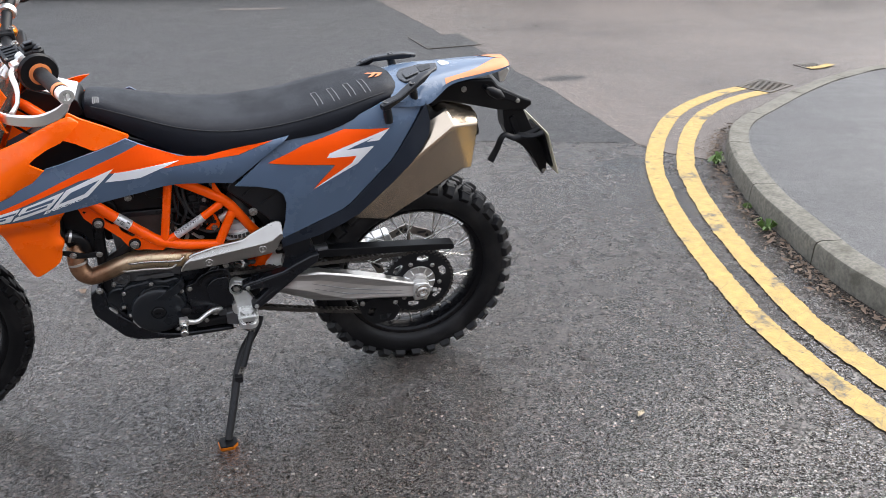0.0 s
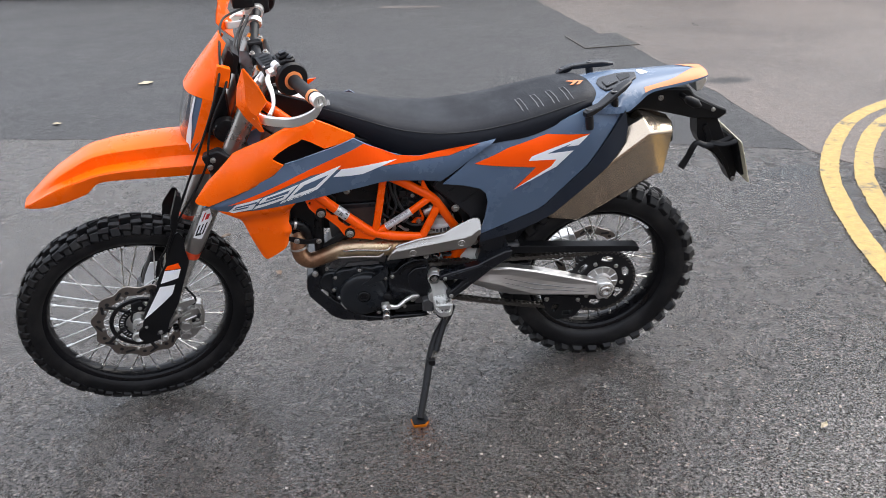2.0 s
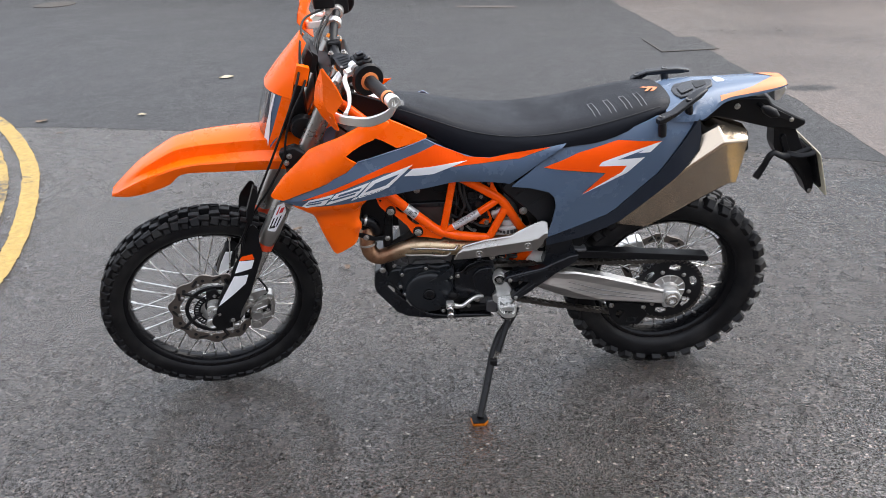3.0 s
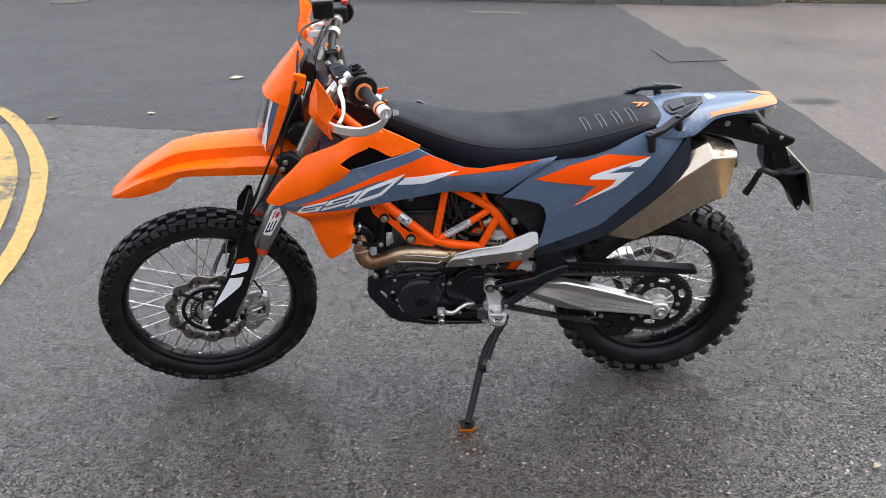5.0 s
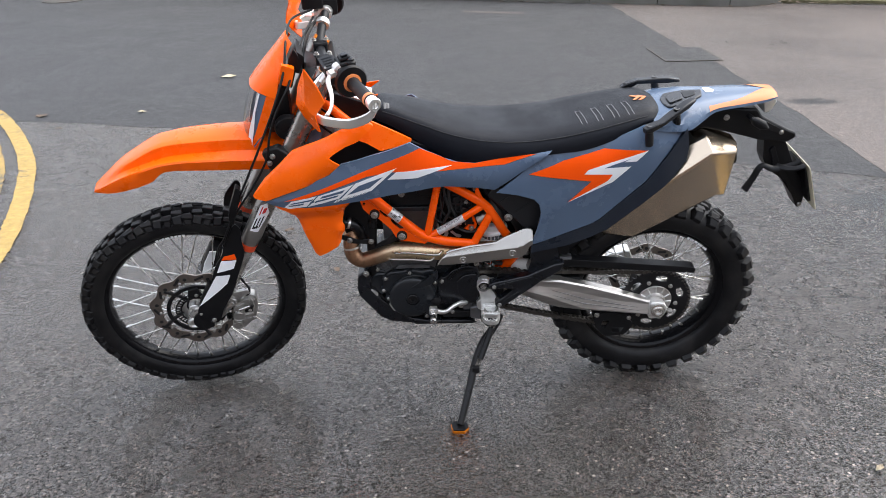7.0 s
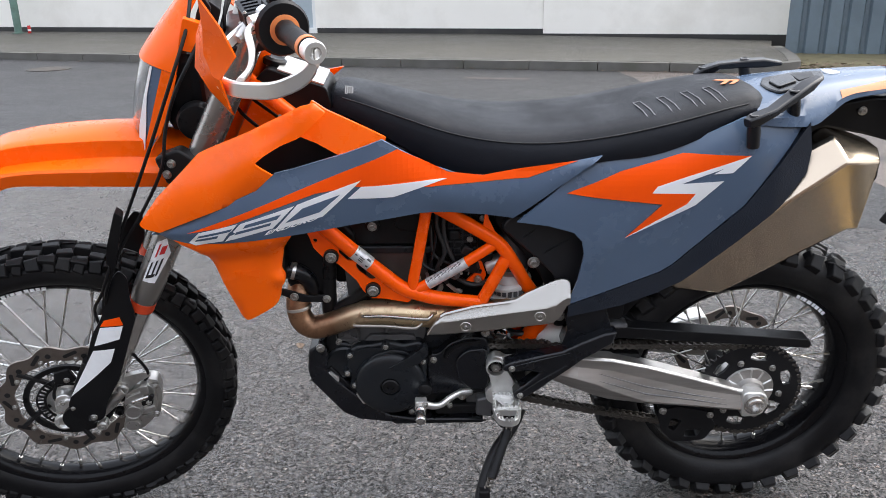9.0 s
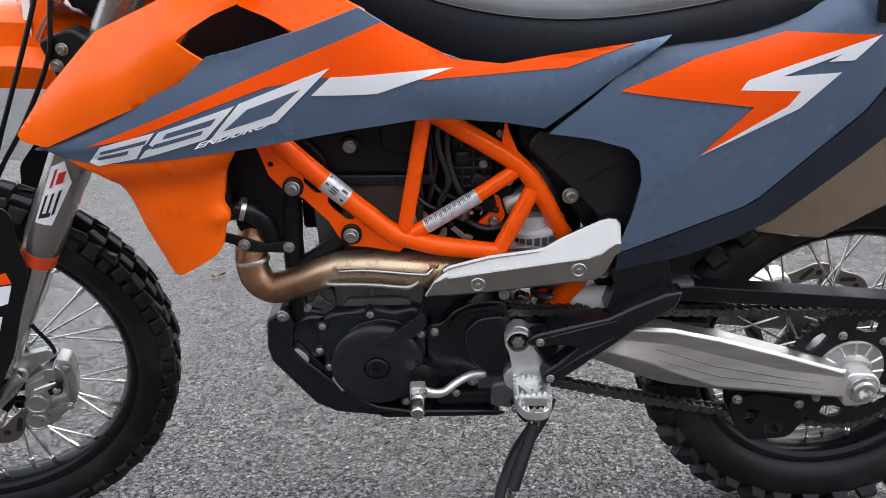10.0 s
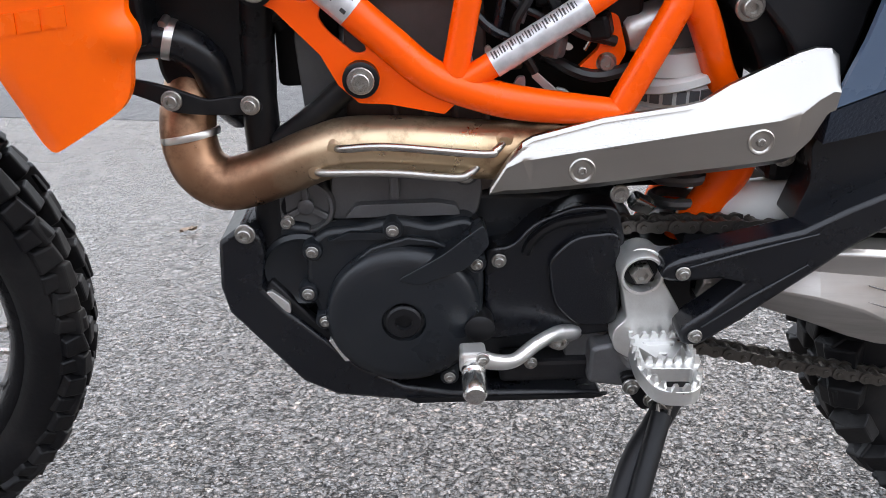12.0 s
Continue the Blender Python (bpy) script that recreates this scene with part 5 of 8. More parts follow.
part("mask_strap", sheet(rounded([(-1.133, 1.190), (-1.099, 1.176), (-1.115, 1.123), (-1.150, 1.136)], 0.005), lambda x, z: 0.095, 0.02, 0.03), M_ORANGE, bike, "orange mask strap", at=MASK, bevel=0.003)
dash = part("instrument", prism(rounded([(-1.132, 1.150), (-1.104, 1.132), (-1.084, 1.182), (-1.104, 1.200)], 0.006), -0.050, 0.050), M_BLACK_METAL, bike, "small dark grey instrument display", at=STEER, bevel=0.004)
part("display", prism([(-1.105, 1.140), (-1.1015, 1.1385), (-1.086, 1.177), (-1.0885, 1.181)], -0.038, 0.038), M_GLASS, dash)
part("mask_inner", prism(rounded([(-1.148, 1.115), (-1.128, 1.098), (-1.100, 1.190), (-1.112, 1.214), (-1.128, 1.180)], 0.006), -0.066, -0.052), M_BLACK, bike, "black inner face of the mask", at=STEER, bevel=0.003)
part("horn", move(lathe([(0.012, 0.02), (0.036, 0.015), (0.038, 0.0), (0.034, -0.012), (0.018, -0.016), (0.0001, -0.012)], 28), Matrix.Translation((-1.155, -0.080, 0.985))), M_BLACK_METAL, bike, "round black horn", at=STEER)

# handlebar and controls
BAR = [(-0.942, -0.425, 1.213), (-0.977, -0.30, 1.209), (-1.002, -0.20, 1.205), (-1.024, -0.12, 1.178), (-1.032, -0.06, 1.163), (-1.032, 0.06, 1.163), (-1.024, 0.12, 1.178), (-1.004, 0.19, 1.206), (-0.977, 0.30, 1.214), (-0.942, 0.425, 1.210)]
part("handlebar", tube(BAR, 0.0135, 16, 5), M_BLACK_METAL, bike, "black tapered handlebar", at=STEER)


def along(a, b, profile, n=24):
    """A turned piece on the line from a to b."""
    a, b = Vector(a), Vector(b)
    d = b - a
    q = Vector((0, 1, 0)).rotation_difference(d.normalized())
    return move(lathe([(r, t * d.length) for r, t in profile], n), Matrix.Translation(a) @ q.to_matrix().to_4x4())


for s in (-1, 1):
    g0, g1 = (-0.976, 0.298 * s, 1.209), (-0.945, 0.415 * s, 1.213)
    grip = part("grip", along(g0, g1, [(0.0165, 0), (0.0175, 0.05), (0.0165, 0.1), (0.0165, 0.9), (0.0175, 0.95), (0.0165, 1.0)]), M_RUBBER, bike, "black rubber grip with orange ends", at=STEER)
    part("grip_flange", along(g0, g1, [(0.016, -0.02), (0.0235, -0.015), (0.024, 0.008), (0.017, 0.025)]), M_ORANGE_PALE, grip, "orange inner flange")
    part("grip_collar", along(g0, g1, [(0.014, -0.16), (0.040, -0.15), (0.044, -0.10), (0.040, -0.04), (0.016, -0.03)]), M_BLACK, grip, "black round housing")
    part("grip_end", along(g0, g1, [(0.0178, 0.88), (0.0180, 0.92), (0.0178, 0.98)]), M_ORANGE_PALE, grip, "worn orange band")
    part("bar_end", along(g0, g1, [(0.012, 1.0), (0.0165, 1.02), (0.0178, 1.19), (0.0160, 1.225), (0.0095, 1.225), (0.0085, 1.19), (0.0045, 1.19), (0.0040, 1.16), (0.0001, 1.16)]), M_BAR_ALLOY, bike, "alloy bar end with a hex recess", at=STEER)
    hg = [(-0.944, 0.432 * s, 1.214, 0.014), (-0.938, 0.438 * s, 1.203, 0.015), (-0.956, 0.428 * s, 1.176, 0.014), (-0.997, 0.405 * s, 1.152, 0.0135), (-1.033, 0.375 * s, 1.142, 0.013), (-1.069, 0.34 * s, 1.138, 0.0125), (-1.090, 0.295 * s, 1.143, 0.012), (-1.080, 0.23 * s, 1.163, 0.011), (-1.030, 0.170 * s, 1.190, 0.010)]
    strip, line = [], curve(hg, 6)
    for k, p in enumerate(line):
        d = (line[min(k + 1, len(line) - 1)] - line[max(k - 1, 0)]).to_3d().normalized()
        out, up = d.cross(Vector((0, 0, 1))).normalized() * 0.0045, Vector((0, 0, 1))
        c = p.to_3d()
        strip.append([c + out * a + up * p[3] * b for a, b in ((-1, -0.8), (-1, 0.8), (-0.5, 1), (0.5, 1), (1, 0.8), (1, -0.8), (0.5, -1), (-0.5, -1))])
    part("hand_guard_bar", loft(strip), M_BAR_ALLOY, bike, "bent alloy hand guard bar", at=STEER, smooth=35)
    part("guard_clamp", along((-1.017, 0.147 * s, 1.189), (-1.011, 0.165 * s, 1.197), [(0.015, 0), (0.0205, 0.12), (0.0215, 0.5), (0.0205, 0.88), (0.015, 1)]), M_BAR_ALLOY, bike, "alloy bar clamp", at=STEER)
    if s < 0:
        edges = ([(-1.096, 1.241), (-1.114, 1.199), (-1.124, 1.148), (-1.107, 1.108), (-1.075, 1.061)], [(-1.098, 1.267), (-1.098, 1.225), (-1.102, 1.185), (-1.094, 1.150), (-1.074, 1.090)], [(-1.097, 1.281), (-1.069, 1.229), (-1.054, 1.188), (-1.082, 1.153), (-1.073, 1.107)])
    else:
        edges = ([(-1.106, 1.225), (-1.117, 1.192), (-1.122, 1.164), (-1.105, 1.138), (-1.078, 1.110)], [(-1.101, 1.250), (-1.098, 1.222), (-1.090, 1.195), (-1.088, 1.165), (-1.074, 1.135)], [(-1.100, 1.262), (-1.080, 1.235), (-1.064, 1.205), (-1.080, 1.170), (-1.072, 1.148)])
    shield = [[(x, s * w, z) for (x, z), w in zip(trio, (0.262, 0.318, 0.350))] for trio in zip(*edges)]
    part("hand_shield", solid(loft(shield, close=False), 0.003), M_ORANGE, bike, "pointed orange plastic hand shield", at=STEER, smooth=30)
    lever = [(-1.015, 0.212 * s, 1.203), (-1.034, 0.235 * s, 1.193), (-1.031, 0.275 * s, 1.172), (-1.036, 0.315 * s, 1.158), (-1.052, 0.350 * s, 1.150)]
    part("lever", tube(lever, [0.009, 0.008, 0.007, 0.0065, 0.008], 10, 6, squash=0.7), M_BAR_ALLOY, bike, "alloy hand lever", at=STEER)
    part("lever_perch", join(along((-1.004, 0.195 * s, 1.205), (-0.996, 0.225 * s, 1.207), [(0.014, 0), (0.021, 0.1), (0.021, 0.9), (0.014, 1)]), tube([(-1.0, 0.21 * s, 1.207), (-1.03, 0.225 * s, 1.203)], 0.012, 10, smooth=False)), M_CAST_LIGHT, bike, "alloy lever perch", at=STEER)
switch = part("switch_block", join(box(-0.020, 0.020, -0.026, 0.026, -0.020, 0.020), box(-0.014, 0.018, -0.018, 0.012, 0.018, 0.030)), M_BLACK, bike, "black left switch block", at=STEER @ pose(-0.984, -0.195, 1.212, 0, -8, 12), smooth=0, bevel=0.005)
part("switch_button", box(-0.008, 0.010, -0.014, 0.002, 0.030, 0.036), M_SATIN, switch, smooth=0, bevel=0.002)
part("switch_button", move(lathe([(0.009, 0), (0.010, 0.006), (0.006, 0.009), (0.0001, 0.009)], 16, "z"), Matrix.Translation((0.014, -0.020, 0.018))), M_SATIN, switch, "round push button")
reservoir = part("clutch_reservoir", box(-0.019, 0.019, -0.026, 0.024, -0.020, 0.010), M_BLACK, bike, "black clutch reservoir with a ribbed lid", at=STEER @ pose(-1.026, -0.178, 1.206, 12, -6, 14), smooth=0, bevel=0.004)
part("reservoir_lid", box(-0.021, 0.021, -0.028, 0.026, 0.011, 0.016), M_SATIN, reservoir, smooth=0, bevel=0.002)
for k in range(4):
    part("lid_rib", box(-0.013, 0.013, -0.019 + k * 0.011, -0.014 + k * 0.011, 0.016, 0.018), M_SATIN, reservoir, smooth=0)
for d in (-0.017, 0.017):
    placed("bolt", BOLT, reservoir, at=Matrix.Translation((d, -0.024 if d < 0 else 0.022, 0.0165)) @ Matrix.Rotation(radians(-90), 4, "X") @ Matrix.Scale(0.0035, 4))
part("mirror_mount", move(lathe([(0.013, -0.015), (0.014, 0.008), (0.010, 0.012), (0.006, 0.012), (0.005, 0.008), (0.0001, 0.008)], 20, "z"), Matrix.Translation((-0.970, -0.212, 1.222))), M_BLACK_METAL, bike, "black mirror mount plug", at=STEER)
part("perch_arm", tube([(-1.010, -0.185, 1.192), (-1.040, -0.190, 1.182), (-1.055, -0.205, 1.172)], [0.013, 0.011, 0.008], 10), M_CAST_LIGHT, bike, "alloy clutch perch arm", at=STEER)
part("switch_block", box(-0.024, 0.024, -0.030, 0.030, -0.022, 0.030), M_BLACK, bike, "black right switch block", at=STEER @ Matrix.Translation((-0.985, 0.245, 1.215)), smooth=0, bevel=0.006)
part("kill_switch", box(-0.010, 0.010, -0.012, 0.012, 0.0, 0.016), M_RED, bike, "red kill switch", at=STEER @ Matrix.Translation((-0.965, 0.262, 1.238)), smooth=0, bevel=0.003)
res = part("brake_reservoir", box(-0.034, 0.030, -0.032, 0.032, -0.012, 0.040), M_BLACK, bike, "black brake fluid reservoir", at=STEER @ Matrix.Translation((-1.035, 0.215, 1.238)), smooth=0, bevel=0.006)
part("reservoir_lid", box(-0.036, 0.032, -0.034, 0.034, 0.040, 0.047), M_CAST, res, smooth=0, bevel=0.003)
for k in range(5):
    part("lid_writing", box(-0.030, 0.026, -0.026 + k * 0.012, -0.021 + k * 0.012, 0.047, 0.0476), M_CAST_LIGHT, res, smooth=0)
for s in (-1, 1):
    part("bar_clamp", join(box(-0.021, 0.021, -0.014, 0.014, -0.035, 0.018)), M_BLACK_METAL, bike, "black handlebar clamp", at=STEER @ Matrix.Translation((-1.032, 0.05 * s, 1.164)), smooth=0, bevel=0.006)
    for d in (-0.018, 0.018):
        placed("bolt", BOLT, bike, at=STEER @ Matrix.Translation((-1.032 + d, 0.05 * s, 1.186)) @ Matrix.Rotation(radians(-90), 4, "X") @ Matrix.Scale(0.008, 4))
for pts, r in (([(-1.04, 0.19, 1.225), (-1.105, 0.10, 1.235), (-1.128, -0.02, 1.225), (-1.145, -0.09, 1.165), (-1.175, -0.13, 1.10), (-1.207, -0.140, 1.032), (-1.253, -0.140, 0.936), (-1.304, -0.140, 0.835), (-1.345, -0.140, 0.750), (-1.385, -0.140, 0.665), (-1.415, -0.12, 0.60), (-1.40, -0.09, 0.47)], 0.0034),
               ([(-1.04, 0.17, 1.21), (-1.068, 0.10, 1.195), (-1.098, 0.0, 1.185), (-1.135, -0.10, 1.13), (-1.180, -0.13, 1.06), (-1.207, -0.135, 0.994), (-1.227, -0.142, 0.919), (-1.279, -0.142, 0.832), (-1.321, -0.142, 0.775), (-1.348, -0.142, 0.728), (-1.39, -0.125, 0.62), (-1.37, -0.112, 0.50), (-1.345, -0.11, 0.43), (-1.365, -0.10, 0.39)], 0.0034),
               ([(-1.00, -0.20, 1.195), (-1.055, -0.15, 1.165), (-1.085, -0.09, 1.10), (-1.08, -0.06, 1.00), (-1.02, -0.06, 0.93)], 0.0034),
               ([(-0.98, 0.24, 1.22), (-1.055, 0.12, 1.195), (-1.085, 0.03, 1.15), (-1.08, 0.03, 1.02), (-1.0, 0.03, 0.93)], 0.0034),
               ([(-1.0, 0.22, 1.21), (-1.062, 0.10, 1.185), (-1.10, 0.0, 1.10), (-1.10, -0.02, 0.95)], 0.004)):
    part("cable", tube(pts, r, 8, 6), M_BLACK, bike, "black cable", at=STEER)
part("cable_guide", prism(rounded([(-1.325, 0.845), (-1.313, 0.833), (-1.328, 0.783), (-1.350, 0.715), (-1.362, 0.735), (-1.353, 0.773)], 0.004), -0.150, -0.125), M_BLACK, bike, "black cable guide", at=STEER, bevel=0.003)


# ---- body panels ----
def body(x, z):
    """Half-width of the bodywork at a height."""
    base = lerp([(-1.25, 0.190), (-1.05, 0.206), (-0.82, 0.186), (-0.67, 0.160), (-0.53, 0.150), (-0.38, 0.152), (-0.10, 0.145), (0.02, 0.120)], x)
    return base + (0.02 if x > -0.55 else 0.03) * (z - 0.83) 


def body_grey(x, z):
    """The grey panel bulges a little along its middle."""
    top = lerp([(-1.22, 0.80), (-0.99, 0.90), (-0.785, 0.964), (-0.66, 0.893), (-0.51, 0.893), (-0.37, 0.92)], x)
    low = lerp([(-1.22, 0.79), (-1.10, 0.773), (-0.92, 0.79), (-0.72, 0.815), (-0.53, 0.79), (-0.37, 0.90)], x)
    t = 0 if top - low < 0.01 else max(0, min(1, (z - low) / (top - low)))
    return body(x, z) + 0.010 * math.sin(math.pi * t)


def body_rear(x, z):
    """Rear side panel with a crease running back and up."""
    c = 0.66 + 0.62 * (x + 0.40)
    top = lerp([(-0.45, 0.88), (-0.37, 0.915), (-0.25, 0.928), (-0.12, 0.972), (0.02, 0.972)], x)
    return body(x, z) + 0.012 - 0.16 * soft(c + 0.05 - z) - 0.55 * soft(z - top + 0.04, 0.016)


def soft(v, k=0.012):
    """Nought below nought, then rising, with a round bend."""
    return k * math.log1p(math.exp(max(-40, min(40, v / k))))


def body_orange(x, z):
    """Front shroud: leans inwards above its shoulder line, with a crease below the vent."""
    fold = lerp([(-1.24, 0.825), (-1.12, 0.880), (-1.0, 0.935), (-0.90, 0.985)], x)
    crease = soft(0.70 * (x + 1.066) - 0.72 * (z - 0.875), 0.005)
    return body(x, z) + 0.016 - 0.62 * soft(z - fold, 0.016) - 0.22 * soft(fold - 0.05 - z) - 0.32 * crease


def body_tank(x, z):
    """Tank side above the vent."""
    return 0.166 - 0.30 * (z - 0.93) - 0.10 * (x + 0.93)


def body_low(x, z):
    """Radiator shroud: flares out to the grey panel above, rounds in at both edges, swells at the hose."""
    edge = lerp([(-1.21, 0.792), (-1.15, 0.768), (-1.039, 0.779), (-0.95, 0.788)], x)
    t = max(0, min(1, (edge - z) / 0.060))
    left = lerp([(0.58, -1.083), (0.68, -1.117), (0.73, -1.133), (0.75, -1.16), (0.79, -1.25)], z)
    ridge = lerp([(0.60, -1.020), (0.69, -1.013), (0.74, -1.005), (0.79, -0.975)], z)
    swell = 0.012 * math.exp(-((x + 0.998) ** 2 + (z - 0.676) ** 2) / 0.0003)
    return body(x, 0.78) + 0.002 - 0.030 * t * t * (3 - 2 * t) - 0.06 * max(0, 0.72 - z) - 0.9 * soft(x - ridge, 0.007) - 0.55 * soft(left + 0.014 - x, 0.005) + swell


SHROUD = [(-1.242, 0.815), (-1.204, 0.863), (-1.156, 0.908), (-1.121, 0.942), (-1.073, 0.963), (-1.007, 0.991), (-0.963, 1.010), (-0.927, 1.027), (-0.903, 1.032), (-0.884, 1.015), (-0.932, 0.975), (-0.964, 0.963), (-0.995, 0.946), (-1.013, 0.933), (-0.982, 0.906), (-1.017, 0.874), (-1.109, 0.838), (-1.205, 0.798), (-1.236, 0.806)]
TANK_SIDE = [(-0.914, 1.026), (-0.888, 1.008), (-0.840, 0.985), (-0.780, 0.955), (-0.786, 0.944), (-0.869, 0.928), (-0.908, 0.951), (-0.945, 0.967)]
GREY = [(-1.222, 0.795), (-1.113, 0.841), (-1.016, 0.881), (-0.980, 0.912), (-0.948, 0.918), (-0.855, 0.942), (-0.786, 0.966), (-0.734, 0.931), (-0.690, 0.905), (-0.650, 0.890), (-0.600, 0.884), (-0.519, 0.893), (-0.439, 0.906), (-0.380, 0.918), (-0.455, 0.862), (-0.542, 0.793), (-0.600, 0.805), (-0.660, 0.812), (-0.720, 0.814), (-0.803, 0.808), (-0.925, 0.790), (-0.975, 0.785), (-1.039, 0.779), (-1.10, 0.774), (-1.15, 0.771), (-1.190, 0.780)]
LOW = [(-1.205, 0.792), (-1.172, 0.766), (-1.145, 0.750), (-1.129, 0.727), (-1.116, 0.678), (-1.088, 0.592), (-1.077, 0.581), (-1.014, 0.617), (-1.006, 0.630), (-1.001, 0.655), (-0.992, 0.667), (-0.991, 0.682), (-0.998, 0.694), (-0.988, 0.742), (-0.962, 0.784), (-1.040, 0.792), (-1.15, 0.786)]
REAR = [(-0.374, 0.919), (-0.316, 0.917), (-0.244, 0.930), (-0.167, 0.958), (-0.115, 0.980), (-0.05, 0.974), (0.006, 0.965), (-0.096, 0.804), (-0.217, 0.678), (-0.240, 0.662), (-0.424, 0.594), (-0.410, 0.654), (-0.402, 0.715), (-0.408, 0.745), (-0.425, 0.764), (-0.475, 0.779), (-0.536, 0.788), (-0.452, 0.858)]
TRIM = [(0.010, 0.967), (0.023, 0.912), (0.021, 0.866), (-0.018, 0.808), (-0.094, 0.727), (-0.150, 0.672), (-0.190, 0.634), (-0.238, 0.608), (-0.314, 0.582), (-0.423, 0.562), (-0.424, 0.592), (-0.240, 0.660), (-0.216, 0.676), (-0.095, 0.803)]
for s in (-1, 1):
    part("front_shroud", sheet(rounded(SHROUD if s < 0 else [(x, min(z, 0.985)) for x, z in SHROUD[:6]] + SHROUD[9:], 0.004), body_orange, 0.006, 0.01, side=s), M_ORANGE, bike, "orange plastic front shroud", smooth=75)
    part("tank_side", sheet(rounded(TANK_SIDE if s < 0 else [(x, min(z, 0.985)) for x, z in TANK_SIDE[1:]], 0.004), body_tank, 0.006, 0.01, side=s), M_ORANGE, bike, "orange tank side above the black vent", smooth=60, bevel=0.0015)
    part("lower_shroud", sheet(rounded(LOW, 0.009), body_low, 0.012, 0.007, side=s), M_ORANGE, bike, "orange plastic radiator shroud", smooth=75, bevel=0.003)
    grey = part("side_panel", sheet(GREY, body_grey, 0.006, 0.01, 0.004, side=s), M_GREY, bike, "slate grey side panel with orange and white decals", smooth=60)
    rear_panel = part("rear_side_panel", sheet(REAR, body_rear, 0.006, 0.01, 0.003, side=s), M_GREY, bike, "slate grey rear side panel with decals", smooth=60)
    part("panel_edge_trim", sheet(TRIM, lambda x, z: max(body_rear(x, z) + 0.004, 0.148 + 0.12 * min(0, z - 0.80) - 0.25 * max(0, x + 0.04)), 0.030, 0.02, side=s), M_TRIM, bike, "grained dark blue-black panel edge folded inwards", smooth=60)
    if s > 0:
        continue
    def decal(pts, mat, parent, on, lift, label="", name="decal"):
        return part(name, sheet(pts, on, 0.0006, 0.01, lift), mat, parent, label, smooth=0)

    decal([(-1.153, 0.798), (-1.054, 0.836), (-0.950, 0.876), (-0.759, 0.947), (-0.668, 0.895), (-0.601, 0.886), (-0.425, 0.909), (-0.516, 0.878), (-0.700, 0.870), (-0.838, 0.882), (-0.910, 0.872), (-0.989, 0.846), (-1.085, 0.812)], M_ORANGE_DECAL, grey, body_grey, 0.0052, "orange decal")
    decal([(-0.852, 0.859), (-0.826, 0.882), (-0.668, 0.884), (-0.768, 0.857)], M_WHITE, grey, body_grey, 0.0062, "white decal")
    decal([(-0.442, 0.845), (-0.344, 0.887), (-0.227, 0.918), (-0.102, 0.913), (-0.273, 0.857), (-0.282, 0.844), (-0.198, 0.840), (-0.212, 0.819), (-0.325, 0.752), (-0.259, 0.820)], M_ORANGE_DECAL, rear_panel, body_rear, 0.0055, "orange decal")
    decal([(-0.325, 0.752), (-0.212, 0.819), (-0.198, 0.840), (-0.282, 0.844), (-0.273, 0.857), (-0.102, 0.913), (-0.133, 0.880), (-0.168, 0.879), (-0.149, 0.890), (-0.227, 0.861), (-0.147, 0.864), (-0.195, 0.815)], M_WHITE, rear_panel, body_rear, 0.0060, "white decal")

    # the numerals: slanted white shapes with thin slots of the panel's grey
    for shape, slots in (([(-1.155, 0.775), (-1.131, 0.800), (-1.055, 0.820), (-1.068, 0.805), (-1.074, 0.801), (-1.088, 0.782), (-1.143, 0.770)],
                          ([(-1.132, 0.793), (-1.066, 0.810), (-1.071, 0.804), (-1.136, 0.788)], [(-1.144, 0.778), (-1.098, 0.789), (-1.094, 0.795), (-1.138, 0.784)])),
                         ([(-1.085, 0.781), (-1.073, 0.794), (-1.061, 0.799), (-1.066, 0.803), (-1.050, 0.820), (-0.949, 0.851), (-0.993, 0.807)],
                          ([(-1.047, 0.810), (-1.040, 0.818), (-0.974, 0.836), (-0.983, 0.826)], [(-1.065, 0.796), (-0.997, 0.814), (-0.993, 0.820), (-1.059, 0.803)])),
                         ([(-0.990, 0.803), (-0.944, 0.853), (-0.826, 0.894), (-0.900, 0.825)], ([(-0.969, 0.817), (-0.935, 0.845), (-0.865, 0.868), (-0.905, 0.835)],))):
        digit = decal(shape, M_WHITE, grey, body_grey, 0.0062, "slanted white numeral", "numeral")
        for slot in slots:
            decal(slot, M_GREY, digit, body_grey, 0.0068, "", "numeral_slot")


def word(text, size, place, mat, parent, name, lift=0.0006):
    """Writing laid on a surface by a function of (a, b), a along and b up the line."""
    cu = bpy.data.curves.new("word", "FONT")
    cu.body, cu.size, cu.extrude, cu.shear, cu.offset = text, size, 0.0, 0.35, 0.0005
    ob = bpy.data.objects.new("word", cu)
    me = bpy.data.meshes.new_from_object(ob)
    bpy.data.objects.remove(ob)
    bm = bmesh.new()
    bm.from_mesh(me)
    bpy.data.meshes.remove(me)
    for v in bm.verts:
        v.co = place(v.co.x, v.co.y)
    return part(name, bm, mat, parent, smooth=0)


word("ENDURO", 0.0155, lambda a, b: Vector((-1.010 + a * 1.5 + 0.3 * b, -(body_grey(-1.010 + a * 1.5, 0.80 + 0.38 * a) + 0.0085), 0.7945 + 0.40 * a + 0.66 * b)), M_WHITE, grey, "writing")
for k in range(3):
    x = -1.093 + k * 0.0195
    z = 0.680 + k * 0.0025
    part("raised_mark", sheet([(x, z), (x + 0.0165, z + 0.002), (x + 0.0185, z + 0.018), (x + 0.002, z + 0.016)], body_low, 0.002, 0.008, 0.0011), M_ORANGE, bike, "raised orange mark", smooth=0)

